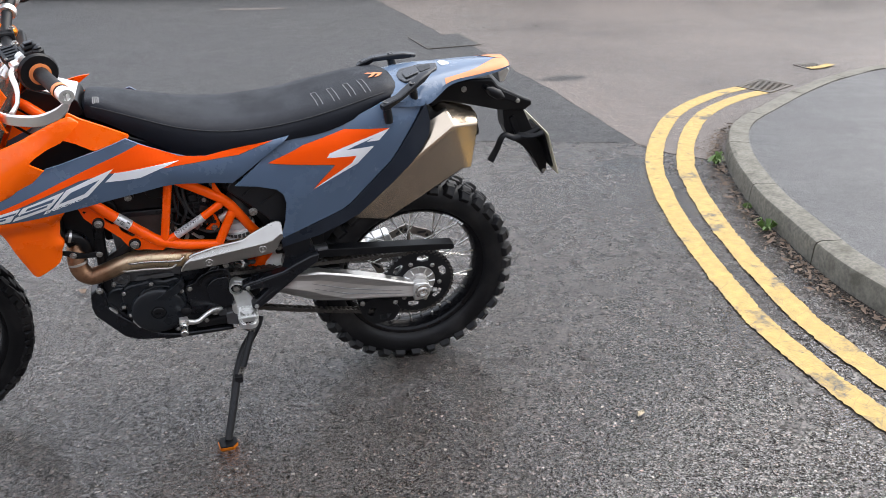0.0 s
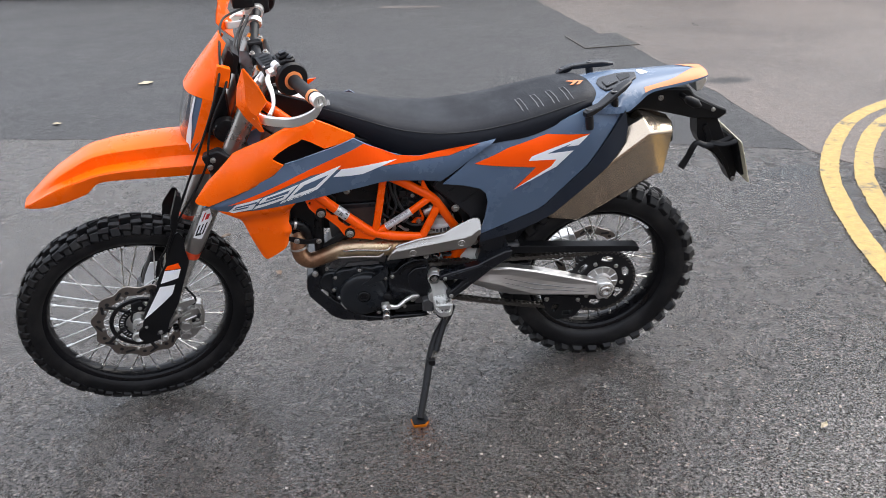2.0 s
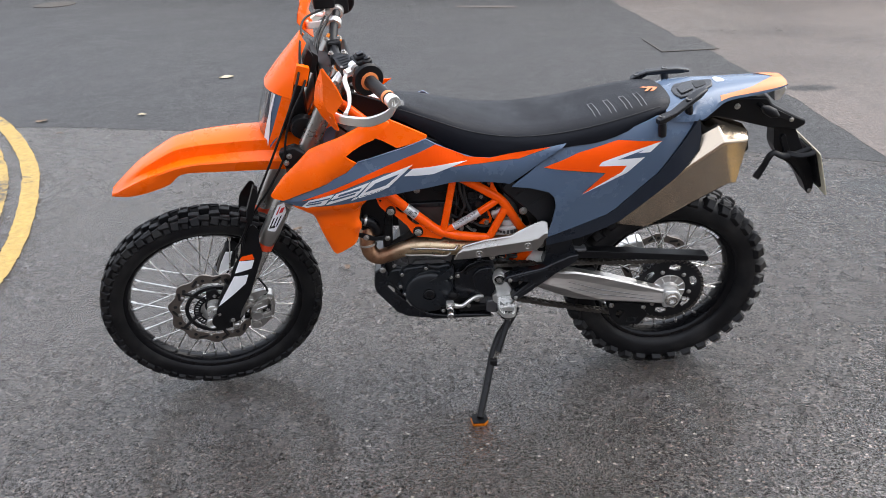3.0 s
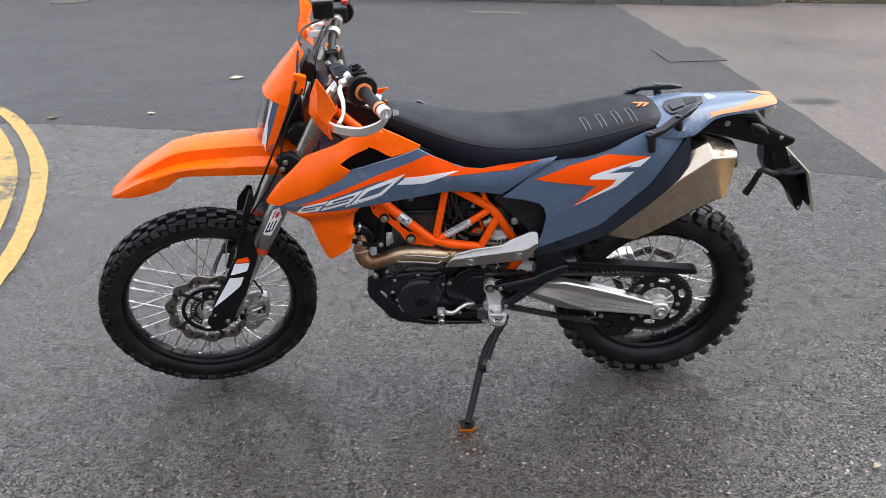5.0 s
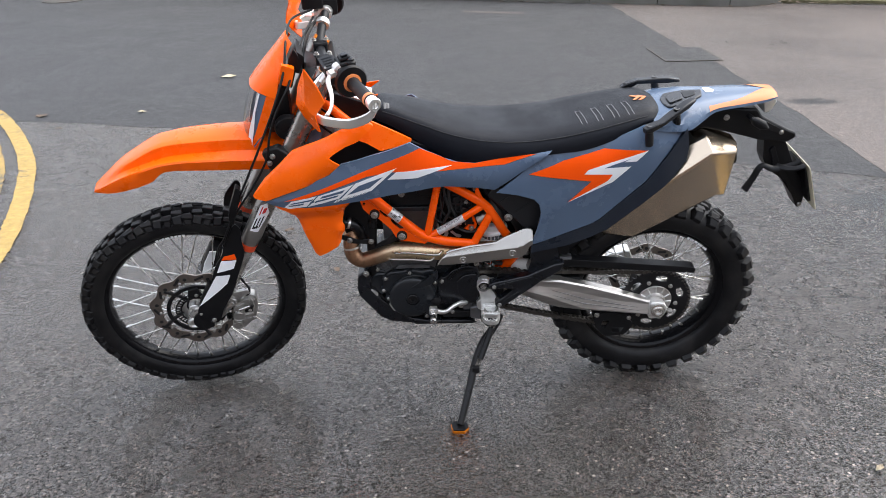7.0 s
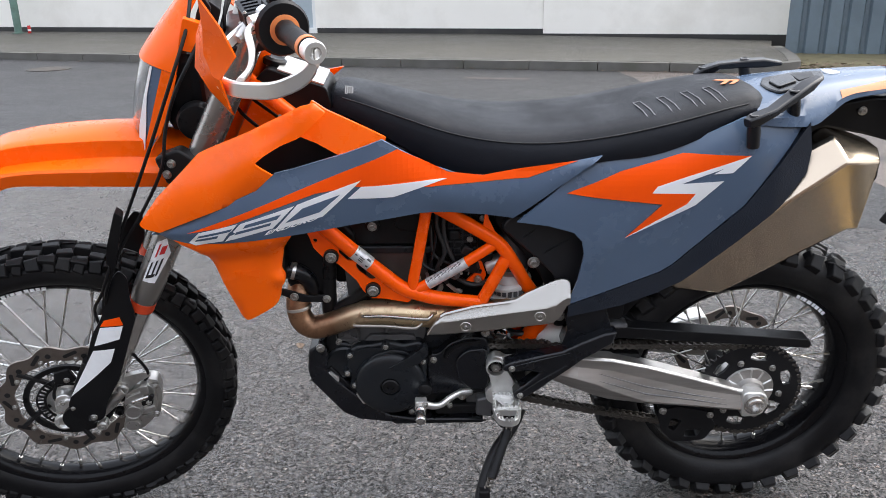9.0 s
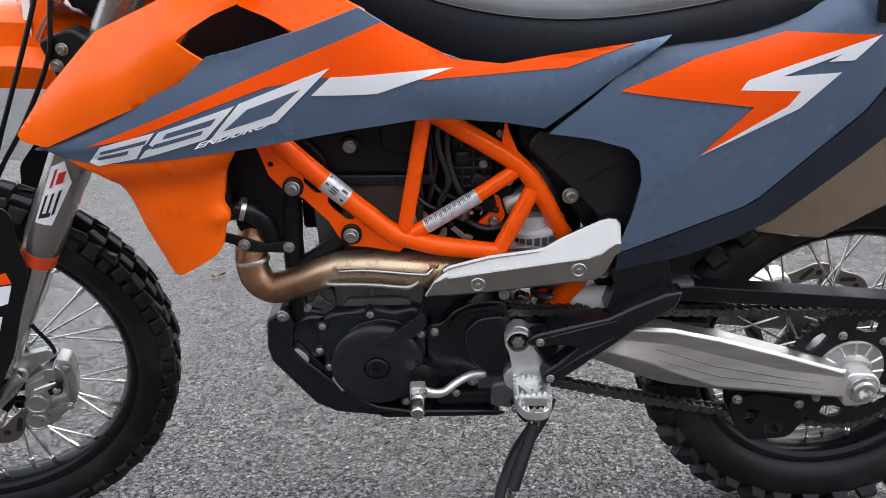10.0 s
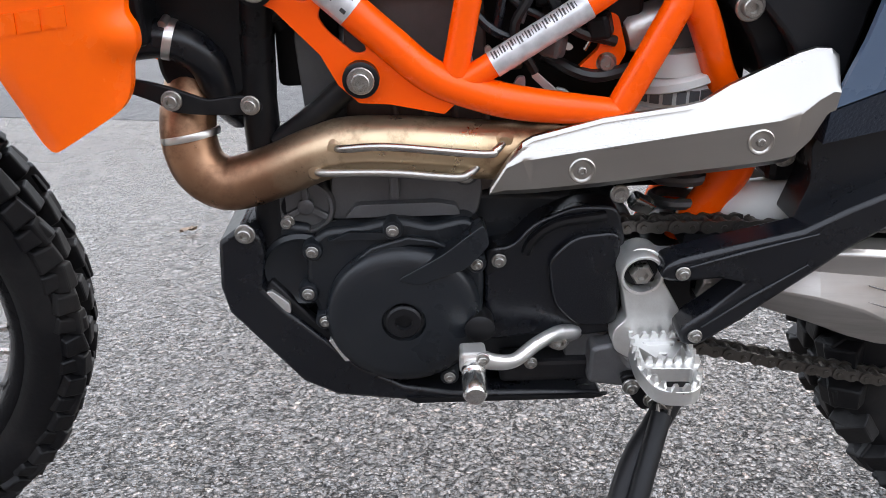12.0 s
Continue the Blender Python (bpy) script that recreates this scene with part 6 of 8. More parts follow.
# seat
SEAT_TOP = [(-0.895, 1.007), (-0.87, 1.025), (-0.757, 0.994), (-0.658, 0.966), (-0.556, 0.952), (-0.455, 0.952), (-0.354, 0.964), (-0.255, 0.983), (-0.157, 1.003), (-0.09, 1.011), (-0.058, 1.001)]
SEAT_LOW = [(-0.895, 0.985), (-0.85, 0.975), (-0.79, 0.945), (-0.735, 0.916), (-0.663, 0.880), (-0.60, 0.872), (-0.515, 0.880), (-0.372, 0.905), (-0.30, 0.912), (-0.244, 0.925), (-0.167, 0.953), (-0.11, 0.978), (-0.058, 0.975)]
SEAT_W = [(-0.895, 0.045), (-0.87, 0.066), (-0.75, 0.098), (-0.66, 0.118), (-0.55, 0.135), (-0.40, 0.142), (-0.28, 0.140), (-0.18, 0.128), (-0.09, 0.104), (-0.058, 0.080)]
rows = []
xs = [-0.895 + k * (0.837 / 56) for k in range(57)]
smooth_top, smooth_low, smooth_w = (lambda tab: [tuple(v) for v in curve(tab, 8)])(SEAT_TOP), [tuple(v) for v in curve(SEAT_LOW, 8)], [tuple(v) for v in curve(SEAT_W, 8)]


def at_x(line, x):
    for a, b in zip(line, line[1:]):
        if x <= b[0]:
            return a[1] + (b[1] - a[1]) * max(0, x - a[0]) / max(1e-6, b[0] - a[0])
    return line[-1][1]


for x in xs:
    t, b, w = at_x(smooth_top, x), at_x(smooth_low, x), at_x(smooth_w, x)
    crease = t - 0.014
    half = [(w * 1.09, b), (w * 1.10, b + (crease - b) * 0.35), (w * 1.06, b + (crease - b) * 0.75), (w * 1.0, crease), (w * 0.97, crease + 0.003), (w * 0.90, t - 0.004), (w * 0.6, t + 0.001), (0, t + 0.003)]
    rows.append([(x, -y, z) for y, z in half] + [(x, y, z) for y, z in reversed(half[:-1])])
seat = part("seat", loft(rows), M_SEAT, bike, "long black seat with grey stitching", smooth=50)
for s in (-1, 1):
    piping = [(x, s * at_x(smooth_w, x) * 1.004, at_x(smooth_top, x) - 0.013) for x in xs[2:-1:3]]
    part("seam", tube(piping, 0.0016, 6, 2), M_SEAT_SIDE, seat)
for k, x in enumerate((-0.292, -0.246, -0.200, -0.158)):
    pts = []
    for d, y0, y1 in ((-0.007, -0.105, -0.02), (0.007, -0.02, -0.105)):
        n = 6
        pts += [(x + d + 0.10 * abs(y0 + (y1 - y0) * j / n), y0 + (y1 - y0) * j / n) for j in range(n + 1)]
    loop = []
    for px_, py_ in pts:
        t, w = at_x(smooth_top, px_), at_x(smooth_w, px_)
        q = abs(py_) / w
        z = t + 0.003 if q < 0.6 else t + 0.001 - (q - 0.6) * 0.0167
        loop.append((px_, py_, z + 0.0004))
    part("stitching", tube(loop, 0.0011, 5, 1, smooth=False), M_STITCH, seat, "pale grey stitching")
badge = part("seat_badge", box(-0.008, 0.008, -0.013, 0.013, 0, 0.0015), M_CAST, seat, "small silver badge", at=pose(-0.853, -0.052, 1.0205, 22, 10, 6), smooth=0)
for k in range(3):
    part("badge_mark", box(-0.006 + k * 0.0042, -0.0035 + k * 0.0042, -0.011, 0.010, 0.0015, 0.0018), M_INK, badge, smooth=0)
for k in range(2):
    part("seat_mark", prism([(-0.010, -0.016), (0.008, 0.0), (-0.010, 0.016), (0.0, 0.018), (0.020, 0.0), (0.0, -0.018)], 0, 0.0008), M_ORANGE_PALE, seat, "orange arrow mark", at=pose(-0.122 + k * 0.018, -0.005, 1.0145, -90, -6, 8), smooth=0)

# tank console in front of the seat
part("console", prism(rounded([(-1.03, 1.045), (-1.005, 1.068), (-0.895, 1.030), (-0.885, 0.99), (-0.95, 0.97)], 0.008), -0.062, 0.062), M_BLACK, bike, "black plastic console before the seat", bevel=0.006)
part("console_plate", prism([(-0.985, 1.063), (-0.90, 1.033), (-0.90, 1.036), (-0.985, 1.066)], -0.058, 0.058), M_CAST_LIGHT, bike, "pale grey console plate", smooth=0)
part("ignition_lock", lathe([(0.022, 0), (0.024, 0.012), (0.018, 0.016), (0.008, 0.014)], 20, "z"), M_BLACK_METAL, bike, at=pose(-1.0, -0.01, 1.064, 0, 18, 0))
for s in (-1, 1):
    part("head_brace", tube([(-1.055, 0.045 * s, 1.055), (-0.96, 0.085 * s, 0.985), (-0.86, 0.10 * s, 0.915)], 0.014, 14), M_ORANGE_FRAME, bike, "orange frame tube")
part("steering_head", tube([(-1.165, 0, 0.85), (-1.03, 0, 1.105)], 0.034, 20, smooth=False), M_ORANGE_FRAME, bike)
part("tank", prism(rounded([(-1.08, 0.86), (-1.0, 0.96), (-0.90, 0.985), (-0.75, 0.92), (-0.40, 0.90), (-0.10, 0.95), (-0.05, 0.94), (-0.10, 0.86), (-0.30, 0.80), (-0.50, 0.80), (-0.95, 0.80)], 0.02), -0.105, 0.105), M_BLACK, bike, "black inner bodywork", bevel=0.01)
part("radiator", box(-1.045, -0.995, -0.13, 0.13, 0.66, 0.86), M_BLACK, bike, "black radiator", smooth=0, bevel=0.004)

# tail
TAIL = [(-0.085, 0.095, 0.995, 0.146, 0.966), (-0.03, 0.092, 1.008, 0.144, 0.962), (0.02, 0.085, 1.015, 0.130, 0.960), (0.055, 0.079, 1.019, 0.112, 0.975), (0.10, 0.072, 1.022, 0.090, 0.997), (0.18, 0.064, 1.026, 0.074, 1.005), (0.250, 0.050, 1.030, 0.058, 1.011), (0.290, 0.040, 1.030, 0.046, 1.020)]


def tail_ring(x, bt, zt, bb, zb, grow=0.0):
    half = [(bb + grow, zb), (bb * 0.98 + grow, zb + 0.4 * (zt - zb)), (bt + 0.3 * (bb - bt) + grow, zt - 0.008 + grow), (bt * 0.8, zt + grow), (0, zt + 0.002 + grow)]
    return [(x, -y, z) for y, z in half] + [(x, y, z) for y, z in reversed(half[:-1])]


tail_rows = [tuple(v) for v in curve(TAIL, 5)]
tail = part("tail_unit", loft([tail_ring(*r) for r in tail_rows]), M_GREY, bike, "slate grey tail unit with faded orange decals", smooth=45)
for first, order in ((18, (1, 2, 3, 4)), (22, (7, 6, 5, 4))):
    strip = []
    for k, r in enumerate(tail_rows[first:]):
        f = k / (len(tail_rows) - 1 - first)
        a, b, c, d = (Vector(tail_ring(*r, 0.0012)[q]) for q in order)
        g = min(1, f * 2.2)
        strip.append([a, a.lerp(b, 0.25 + 0.75 * g), b.lerp(c, g * g * 0.98), c.lerp(d, max(0.01, min(0.98, (f - 0.45) / 0.30))) if g == 1 else b.lerp(c, g * g * 0.99)])
    part("decal", loft(strip, close=False), M_ORANGE_PALE, tail, "faded orange decal", smooth=45)
part("decal", prism(rounded([(0.090, -0.034), (0.106, -0.038), (0.122, -0.012), (0.112, 0.000), (0.092, 0.002)], 0.006), 1.0222, 1.0256), M_WHITE, tail, "white decal", at=Matrix.Rotation(radians(-90), 4, "X") @ Matrix.Diagonal((1, -1, -1, 1)), smooth=0)
DECK = pose(0, 0, 1.0125, 90, 0, 0) @ Matrix.Rotation(radians(9), 4, "Z")
pad = part("tool_pad", prism(rounded([(-0.046, 0.010), (-0.028, -0.026), (0.030, -0.030), (0.082, -0.010), (0.072, 0.030), (0.022, 0.068), (-0.036, 0.080), (-0.045, 0.050)], 0.008), -0.004, 0.005), M_SATIN, tail, "black pad with a raised scoop", at=DECK, bevel=0.0025)
part("pad_ridge", prism(rounded([(-0.030, 0.012), (-0.016, -0.012), (0.022, -0.016), (0.014, 0.040), (-0.028, 0.060)], 0.006), 0.005, 0.009), M_SATIN, pad, bevel=0.002)
part("pad_scoop", prism(rounded([(0.022, -0.012), (0.062, -0.006), (0.054, 0.024), (0.020, 0.036)], 0.006), 0.005, 0.0065), M_BLACK, pad, bevel=0.001)


def blade(points, wide, thick):
    """A bar of flat, slightly chamfered section along the points."""
    rings = []
    for k, p in enumerate(points):
        p = Vector(p)
        d = Vector(points[min(k + 1, len(points) - 1)]) - Vector(points[max(k - 1, 0)])
        side = d.cross(Vector((0, 0, 1))).normalized()
        up = side.cross(d).normalized()
        w, h, c = wide[k], thick[k], 0.003
        rings.append([p + side * a + up * b for a, b in ((-w, -h + c), (-w, h - c), (-w + c, h), (w - c, h), (w, h - c), (w, -h + c), (w - c, -h), (-w + c, -h))])
    return loft(rings)


for s, pts in ((-1, [(-0.126, -0.176, 0.980), (-0.112, -0.170, 0.984), (-0.075, -0.156, 0.996), (-0.030, -0.132, 1.018), (0.000, -0.114, 1.031), (0.026, -0.098, 1.042)]), (1, [(-0.132, 0.122, 0.994), (-0.118, 0.124, 1.003), (-0.085, 0.128, 1.015), (-0.030, 0.128, 1.019), (0.008, 0.124, 1.021), (0.046, 0.120, 1.020)])):
    rack = part("grab_handle", blade(pts, [0.009, 0.014, 0.013, 0.014, 0.014, 0.011], [0.008, 0.010, 0.007, 0.008, 0.009, 0.004]), M_SATIN, bike, "black plastic grab handle", smooth=30, bevel=0.0015)
    for i, drop in ((1, 0.052), (3, 0.040)):
        x, y, z = pts[i]
        part("handle_post", along((x + 0.008, y * 0.97, z - drop), (x, y, z), [(0.0115, 0), (0.0125, 0.5), (0.0115, 1)], 14), M_SATIN, rack)
        part("bolt_ring", move(lathe([(0.0095, 0), (0.0095, 0.0025), (0.0065, 0.0030), (0.0055, 0.001), (0.0001, 0.001)], 18, "z"), Matrix.Translation((x, y, z + 0.008))), M_CAST, rack, "steel bolt in a round recess")
under = part("undertail", prism(rounded([(0.045, 0.950), (0.081, 0.975), (0.171, 0.990), (0.240, 0.985), (0.259, 0.961), (0.345, 0.917), (0.370, 0.907), (0.373, 0.892), (0.349, 0.876), (0.266, 0.884), (0.165, 0.912), (0.085, 0.928), (0.058, 0.915), (0.045, 0.920)], 0.006), -0.045, 0.045), M_BLACK, bike, "black undertail", bevel=0.006)
part("undertail_rib", prism(rounded([(0.225, 0.962), (0.262, 0.952), (0.335, 0.914), (0.325, 0.905), (0.240, 0.938)], 0.004), -0.049, -0.044), M_SATIN, under, bevel=0.002)
bolt(0.322, -0.050, 0.912, 0.007, under)
bolt(0.150, -0.047, 0.962, 0.009, under)
part("tail_light", prism(rounded([(0.255, 1.008), (0.290, 1.016), (0.296, 1.004), (0.282, 0.972), (0.265, 0.968)], 0.004), -0.035, 0.035), M_CAST_LIGHT, bike, "clear tail light", bevel=0.003)
for s in (-1, 1):
    part("indicator", join(along((0.215, 0.04 * s, 0.965), (0.225, 0.085 * s, 0.962), [(0.008, 0), (0.008, 1)], 12), along((0.205, 0.09 * s, 0.975), (0.258, 0.095 * s, 0.945), [(0.004, 0), (0.014, 0.25), (0.015, 0.7), (0.005, 1)], 14)), M_BLACK, bike, "small black indicator")
holder = part("plate_bracket", prism(rounded([(0.283, 0.885), (0.349, 0.878), (0.392, 0.795), (0.432, 0.734), (0.448, 0.699), (0.447, 0.646), (0.434, 0.642), (0.404, 0.694), (0.360, 0.750), (0.312, 0.781), (0.293, 0.817)], 0.008), -0.030, 0.030), M_BLACK, bike, "black number plate bracket", bevel=0.006)
part("bracket_rib", prism(rounded([(0.318, 0.86), (0.345, 0.80), (0.400, 0.73), (0.430, 0.665), (0.418, 0.668), (0.385, 0.73), (0.330, 0.790), (0.305, 0.85)], 0.005), -0.038, -0.029), M_BLACK, holder, bevel=0.003)
part("bracket_arm", tube([(0.33, -0.05, 0.800), (0.365, -0.075, 0.802), (0.402, -0.085, 0.815)], [0.010, 0.009, 0.008], 8, squash=0.6), M_BLACK, holder)
part("strap", tube([(0.394, -0.065, 0.824), (0.361, -0.062, 0.804), (0.318, -0.058, 0.795), (0.286, -0.055, 0.806), (0.272, -0.055, 0.790), (0.262, -0.055, 0.762), (0.243, -0.055, 0.722)], [0.008, 0.010, 0.011, 0.009, 0.010, 0.010, 0.012], 8, squash=0.4), M_BLACK, holder, "loose black strap end")
bolt(0.438, -0.032, 0.656, 0.007, holder)
TILT_PLATE = radians(19)
PLATE_AT = Matrix(((0, -math.cos(TILT_PLATE), -math.sin(TILT_PLATE), 0.434), (1, 0, 0, 0), (0, -math.sin(TILT_PLATE), math.cos(TILT_PLATE), 0.744), (0, 0, 0, 1)))
plate = part("number_plate", prism(rounded([(-0.102, -0.078), (0.102, -0.078), (0.102, 0.078), (-0.102, 0.078)], 0.012), -0.0015, 0.0015), M_PLATE_BACK, bike, "pale plastic number plate, seen from its back", at=PLATE_AT, smooth=0)
part("plate_backing", prism(rounded([(-0.074, -0.062), (0.052, -0.062), (0.066, 0.0), (0.052, 0.066), (-0.074, 0.066)], 0.012), 0.0017, 0.008), M_BLACK, plate, "black backing plate", smooth=0)
part("plate_face", prism([(-0.098, -0.074), (0.098, -0.074), (0.098, 0.074), (-0.098, 0.074)], -0.0022, -0.0016), M_PLATE, plate, smooth=0)

# muffler
REAR_END = [(0.187, -0.070, 0.892), (0.184, -0.094, 0.872), (0.170, -0.090, 0.724), (0.165, -0.030, 0.724), (0.180, -0.010, 0.850), (0.186, -0.020, 0.896)]
NOSE = [(-0.255, -0.050, 0.700), (-0.250, -0.085, 0.640), (-0.225, -0.060, 0.585), (-0.225, 0.000, 0.585), (-0.250, 0.015, 0.640), (-0.255, 0.000, 0.700)]
SHOULDER = [(0.081, -0.090, 0.925), (0.093, -0.140, 0.890), (0.136, -0.112, 0.734), (0.130, -0.020, 0.735), (0.100, 0.015, 0.850), (0.078, -0.005, 0.935)]
FRONT_END = [(-0.200, -0.070, 0.752), (-0.165, -0.122, 0.668), (-0.098, -0.104, 0.589), (-0.098, 0.010, 0.589), (-0.195, 0.030, 0.670), (-0.200, 0.010, 0.752)]
muffler = part("muffler", loft([[Vector(p) for p in ring] for ring in (NOSE, FRONT_END, SHOULDER, REAR_END)]), M_MUFFLER, bike, "angular champagne-coloured metal muffler", smooth=30, bevel=0.006)
part("outlet", along((0.175, -0.05, 0.84), (0.192, -0.05, 0.842), [(0.026, 0), (0.026, 1), (0.020, 1), (0.020, 0.2)], 20), M_BLACK_METAL, muffler)


# ---- frame, engine and drive ----
def pipe(name, pts, r, mat, label="", parent=bike, n=14, steps=6, smooth=True):
    return part(name, tube(pts, r, n, steps, smooth), mat, parent, label)


for s in (-1, 1):
    u = 0.122 * s
    w = 0.115 * s
    pipe("frame_tube", [(-0.985, u * 0.80, 0.845), (-0.922, u, 0.778), (-0.859, u, 0.714), (-0.795, u, 0.655), (-0.765, u, 0.629), (-0.735, u, 0.615), (-0.685, u, 0.601), (-0.601, u * 0.97, 0.589)], [0.0150] * 7 + [0.0125], M_ORANGE_FRAME, "orange trellis frame tube")
    pipe("frame_tube", [(-0.703, w, 0.830), (-0.727, u, 0.708), (-0.744, u, 0.622)], 0.0115, M_ORANGE_FRAME, smooth=False)
    pipe("frame_tube", [(-0.742, u, 0.617), (-0.649, u * 0.99, 0.671), (-0.576, w, 0.718)], 0.0112, M_ORANGE_FRAME, smooth=False)
    pipe("frame_tube", [(-0.74, w, 0.835), (-0.669, w, 0.790), (-0.616, w, 0.757), (-0.567, w, 0.722), (-0.535, w * 0.97, 0.675), (-0.506, w * 0.80, 0.617), (-0.478, w * 0.64, 0.565), (-0.464, w * 0.53, 0.520), (-0.480, w * 0.43, 0.477), (-0.500, w * 0.40, 0.438), (-0.515, w * 0.40, 0.40)], [0.0140] * 6 + [0.017, 0.019, 0.0195, 0.0195, 0.0195], M_ORANGE_FRAME)
    pipe("frame_tube", [(-0.608, u * 0.95, 0.572), (-0.575, u * 0.98, 0.640), (-0.550, w, 0.688)], 0.0128, M_ORANGE_FRAME, smooth=False)
    part("tube_gusset", prism([(-0.600, 0.742), (-0.596, 0.775), (-0.592, 0.800), (-0.586, 0.775), (-0.574, 0.748), (-0.546, 0.719), (-0.546, 0.706), (-0.560, 0.700)], w - 0.0025, w + 0.0025), M_ORANGE_FRAME, bike, smooth=0, bevel=0.001)
    part("frame_gusset", prism([(-0.952, 0.776), (-0.936, 0.722), (-0.918, 0.700), (-0.890, 0.686), (-0.855, 0.648), (-0.842, 0.622), (-0.825, 0.606), (-0.798, 0.604), (-0.752, 0.594), (-0.740, 0.605), (-0.785, 0.640), (-0.835, 0.690), (-0.90, 0.755)], u - 0.003, u + 0.003,
                               holes=[rounded([(-0.884, 0.722), (-0.863, 0.701), (-0.861, 0.692), (-0.871, 0.693), (-0.888, 0.711)], 0.004), rounded([(-0.850, 0.690), (-0.820, 0.661), (-0.815, 0.650), (-0.826, 0.648), (-0.848, 0.668), (-0.855, 0.680)], 0.006), circle(-0.932, 0.739, 0.0045, 12)]), M_ORANGE_FRAME, bike, "orange frame gusset plate", smooth=0, bevel=0.0015)
U = -0.122
# silver-white stickers on the frame tubes: fine bars of writing that cannot be read
for a, b, r, mat, marks in (((-0.857, U, 0.7125), (-0.826, U, 0.6838), 0.0154, M_FOIL, [(0.10, 0.02, 62, 20), (0.45, 0.13, 8, 7), (0.45, 0.13, 22, 7), (0.45, 0.13, -6, 7), (0.78, 0.11, 40, 16), (0.12, 0.06, 15, 10), (0.86, 0.06, -10, 12)]),
                            ((-0.710, U * 0.997, 0.6353), (-0.631, U * 0.989, 0.6824), 0.0117, M_FOIL, [((k + 0.5) / 34, 0.0042 + 0.0025 * ((k * 7) % 3), 52 - 3 * ((k * 5) % 4), 26 + 7 * ((k * 11) % 3)) for k in range(1, 31)])):
    sticker = part("frame_sticker", along(a, b, [(r, 0), (r, 1)], 28), mat, bike, "silver-white sticker on the frame tube")
    A, B = Vector(a), Vector(b)
    d = (B - A).normalized()
    up = (Vector((0, 0, 1)) - d * d.z).normalized()
    out = Vector((0, -1, 0))
    bm = bmesh.new()
    for t, half, turn, spread in marks:
        for e in (-1, 1):
            v = []
            for sx, k in ((-1, 0), (1, 0), (1, 1), (-1, 1)):
                g = radians(turn + (e + 2 * k - 1) * spread / 4)
                v.append(bm.verts.new(A.lerp(B, t) + d * sx * half * (B - A).length + (out * math.cos(g) + up * math.sin(g)) * (r + 0.0004)))
            bm.faces.new(v)
    solid(bm, 0.0004)
    part("sticker_mark", bm, M_INK_WORN, sticker, smooth=0)

for x, z, r in ((-0.902, 0.705, 0.0115), (-0.822, 0.628, 0.0118)):
    part("rubber_washer", move(lathe([(r * 1.32, 0.006), (r * 1.32, -0.008), (r * 1.05, -0.010)], 24), Matrix.Translation((x, U - 0.003, z))), M_BLACK, bike)
    bolt(x, U - 0.011, z, r)

# engine block: cases, cylinder and head
part("crankcase", prism(rounded([(-0.935, 0.47), (-0.90, 0.505), (-0.70, 0.50), (-0.585, 0.495), (-0.55, 0.44), (-0.56, 0.33), (-0.62, 0.300), (-0.83, 0.300), (-0.90, 0.36)], 0.02), -0.075, 0.11), M_ENGINE, bike, "dark grey engine crankcase", bevel=0.008)
part("cylinder", prism(rounded([(-0.845, 0.50), (-0.705, 0.50), (-0.715, 0.692), (-0.838, 0.694)], 0.012), -0.075, 0.08), M_CYL, bike, "brownish cast engine cylinder", bevel=0.006)
for k in range(4):
    part("cylinder_rib", box(-0.8 + k * 0.028, -0.794 + k * 0.028, -0.082, -0.07, 0.565, 0.60), M_CYL, bike, smooth=0, bevel=0.002)
part("head_gasket_flange", prism(rounded([(-0.856, 0.690), (-0.700, 0.688), (-0.700, 0.704), (-0.856, 0.706)], 0.004), -0.088, 0.09), M_ENGINE, bike, bevel=0.002)
head = part("cylinder_head", prism(rounded([(-0.87, 0.704), (-0.70, 0.702), (-0.692, 0.80), (-0.74, 0.835), (-0.86, 0.835), (-0.885, 0.78)], 0.014), -0.080, 0.085), M_BLACK_METAL, bike, "black cylinder head", bevel=0.006)
part("head_cover", prism(rounded([(-0.775, 0.74), (-0.718, 0.738), (-0.714, 0.80), (-0.772, 0.81)], 0.02), -0.088, -0.078), M_BLACK_METAL, head, bevel=0.003)
for x, z, r in ((-0.820, 0.752, 0.011),):
    part("bolt_boss", move(lathe([(r * 1.3, 0.01), (r * 1.3, -0.004), (r, -0.006)], 20), Matrix.Translation((x, -0.086, z))), M_BLACK_METAL, head)
    bolt(x, -0.090, z, r * 0.9)
part("cooling_boss", prism(rounded([(-0.905, 0.505), (-0.845, 0.51), (-0.842, 0.60), (-0.86, 0.66), (-0.885, 0.66), (-0.88, 0.56)], 0.008), -0.07, 0.06), M_CAST, bike, bevel=0.004)

# left covers
COVER = rounded([(-0.886, 0.462), (-0.870, 0.478), (-0.833, 0.480), (-0.812, 0.486), (-0.790, 0.486), (-0.769, 0.478), (-0.731, 0.487), (-0.716, 0.47), (-0.716, 0.40), (-0.722, 0.352), (-0.750, 0.308), (-0.80, 0.297), (-0.842, 0.308), (-0.872, 0.348), (-0.886, 0.395), (-0.892, 0.43)], 0.012)
gen = part("generator_cover", prism(COVER, -0.105, -0.072), M_ENGINE, bike, "dark grey generator cover", bevel=0.006)
part("cover_dome", move(lathe([(0.078, 0.0), (0.078, -0.008), (0.072, -0.016), (0.060, -0.019), (0.022, -0.021), (0.0205, -0.017), (0.0001, -0.017)], 56), Matrix.Translation((-0.797, -0.103, 0.383))), M_ENGINE, gen, "round raised cover centre")
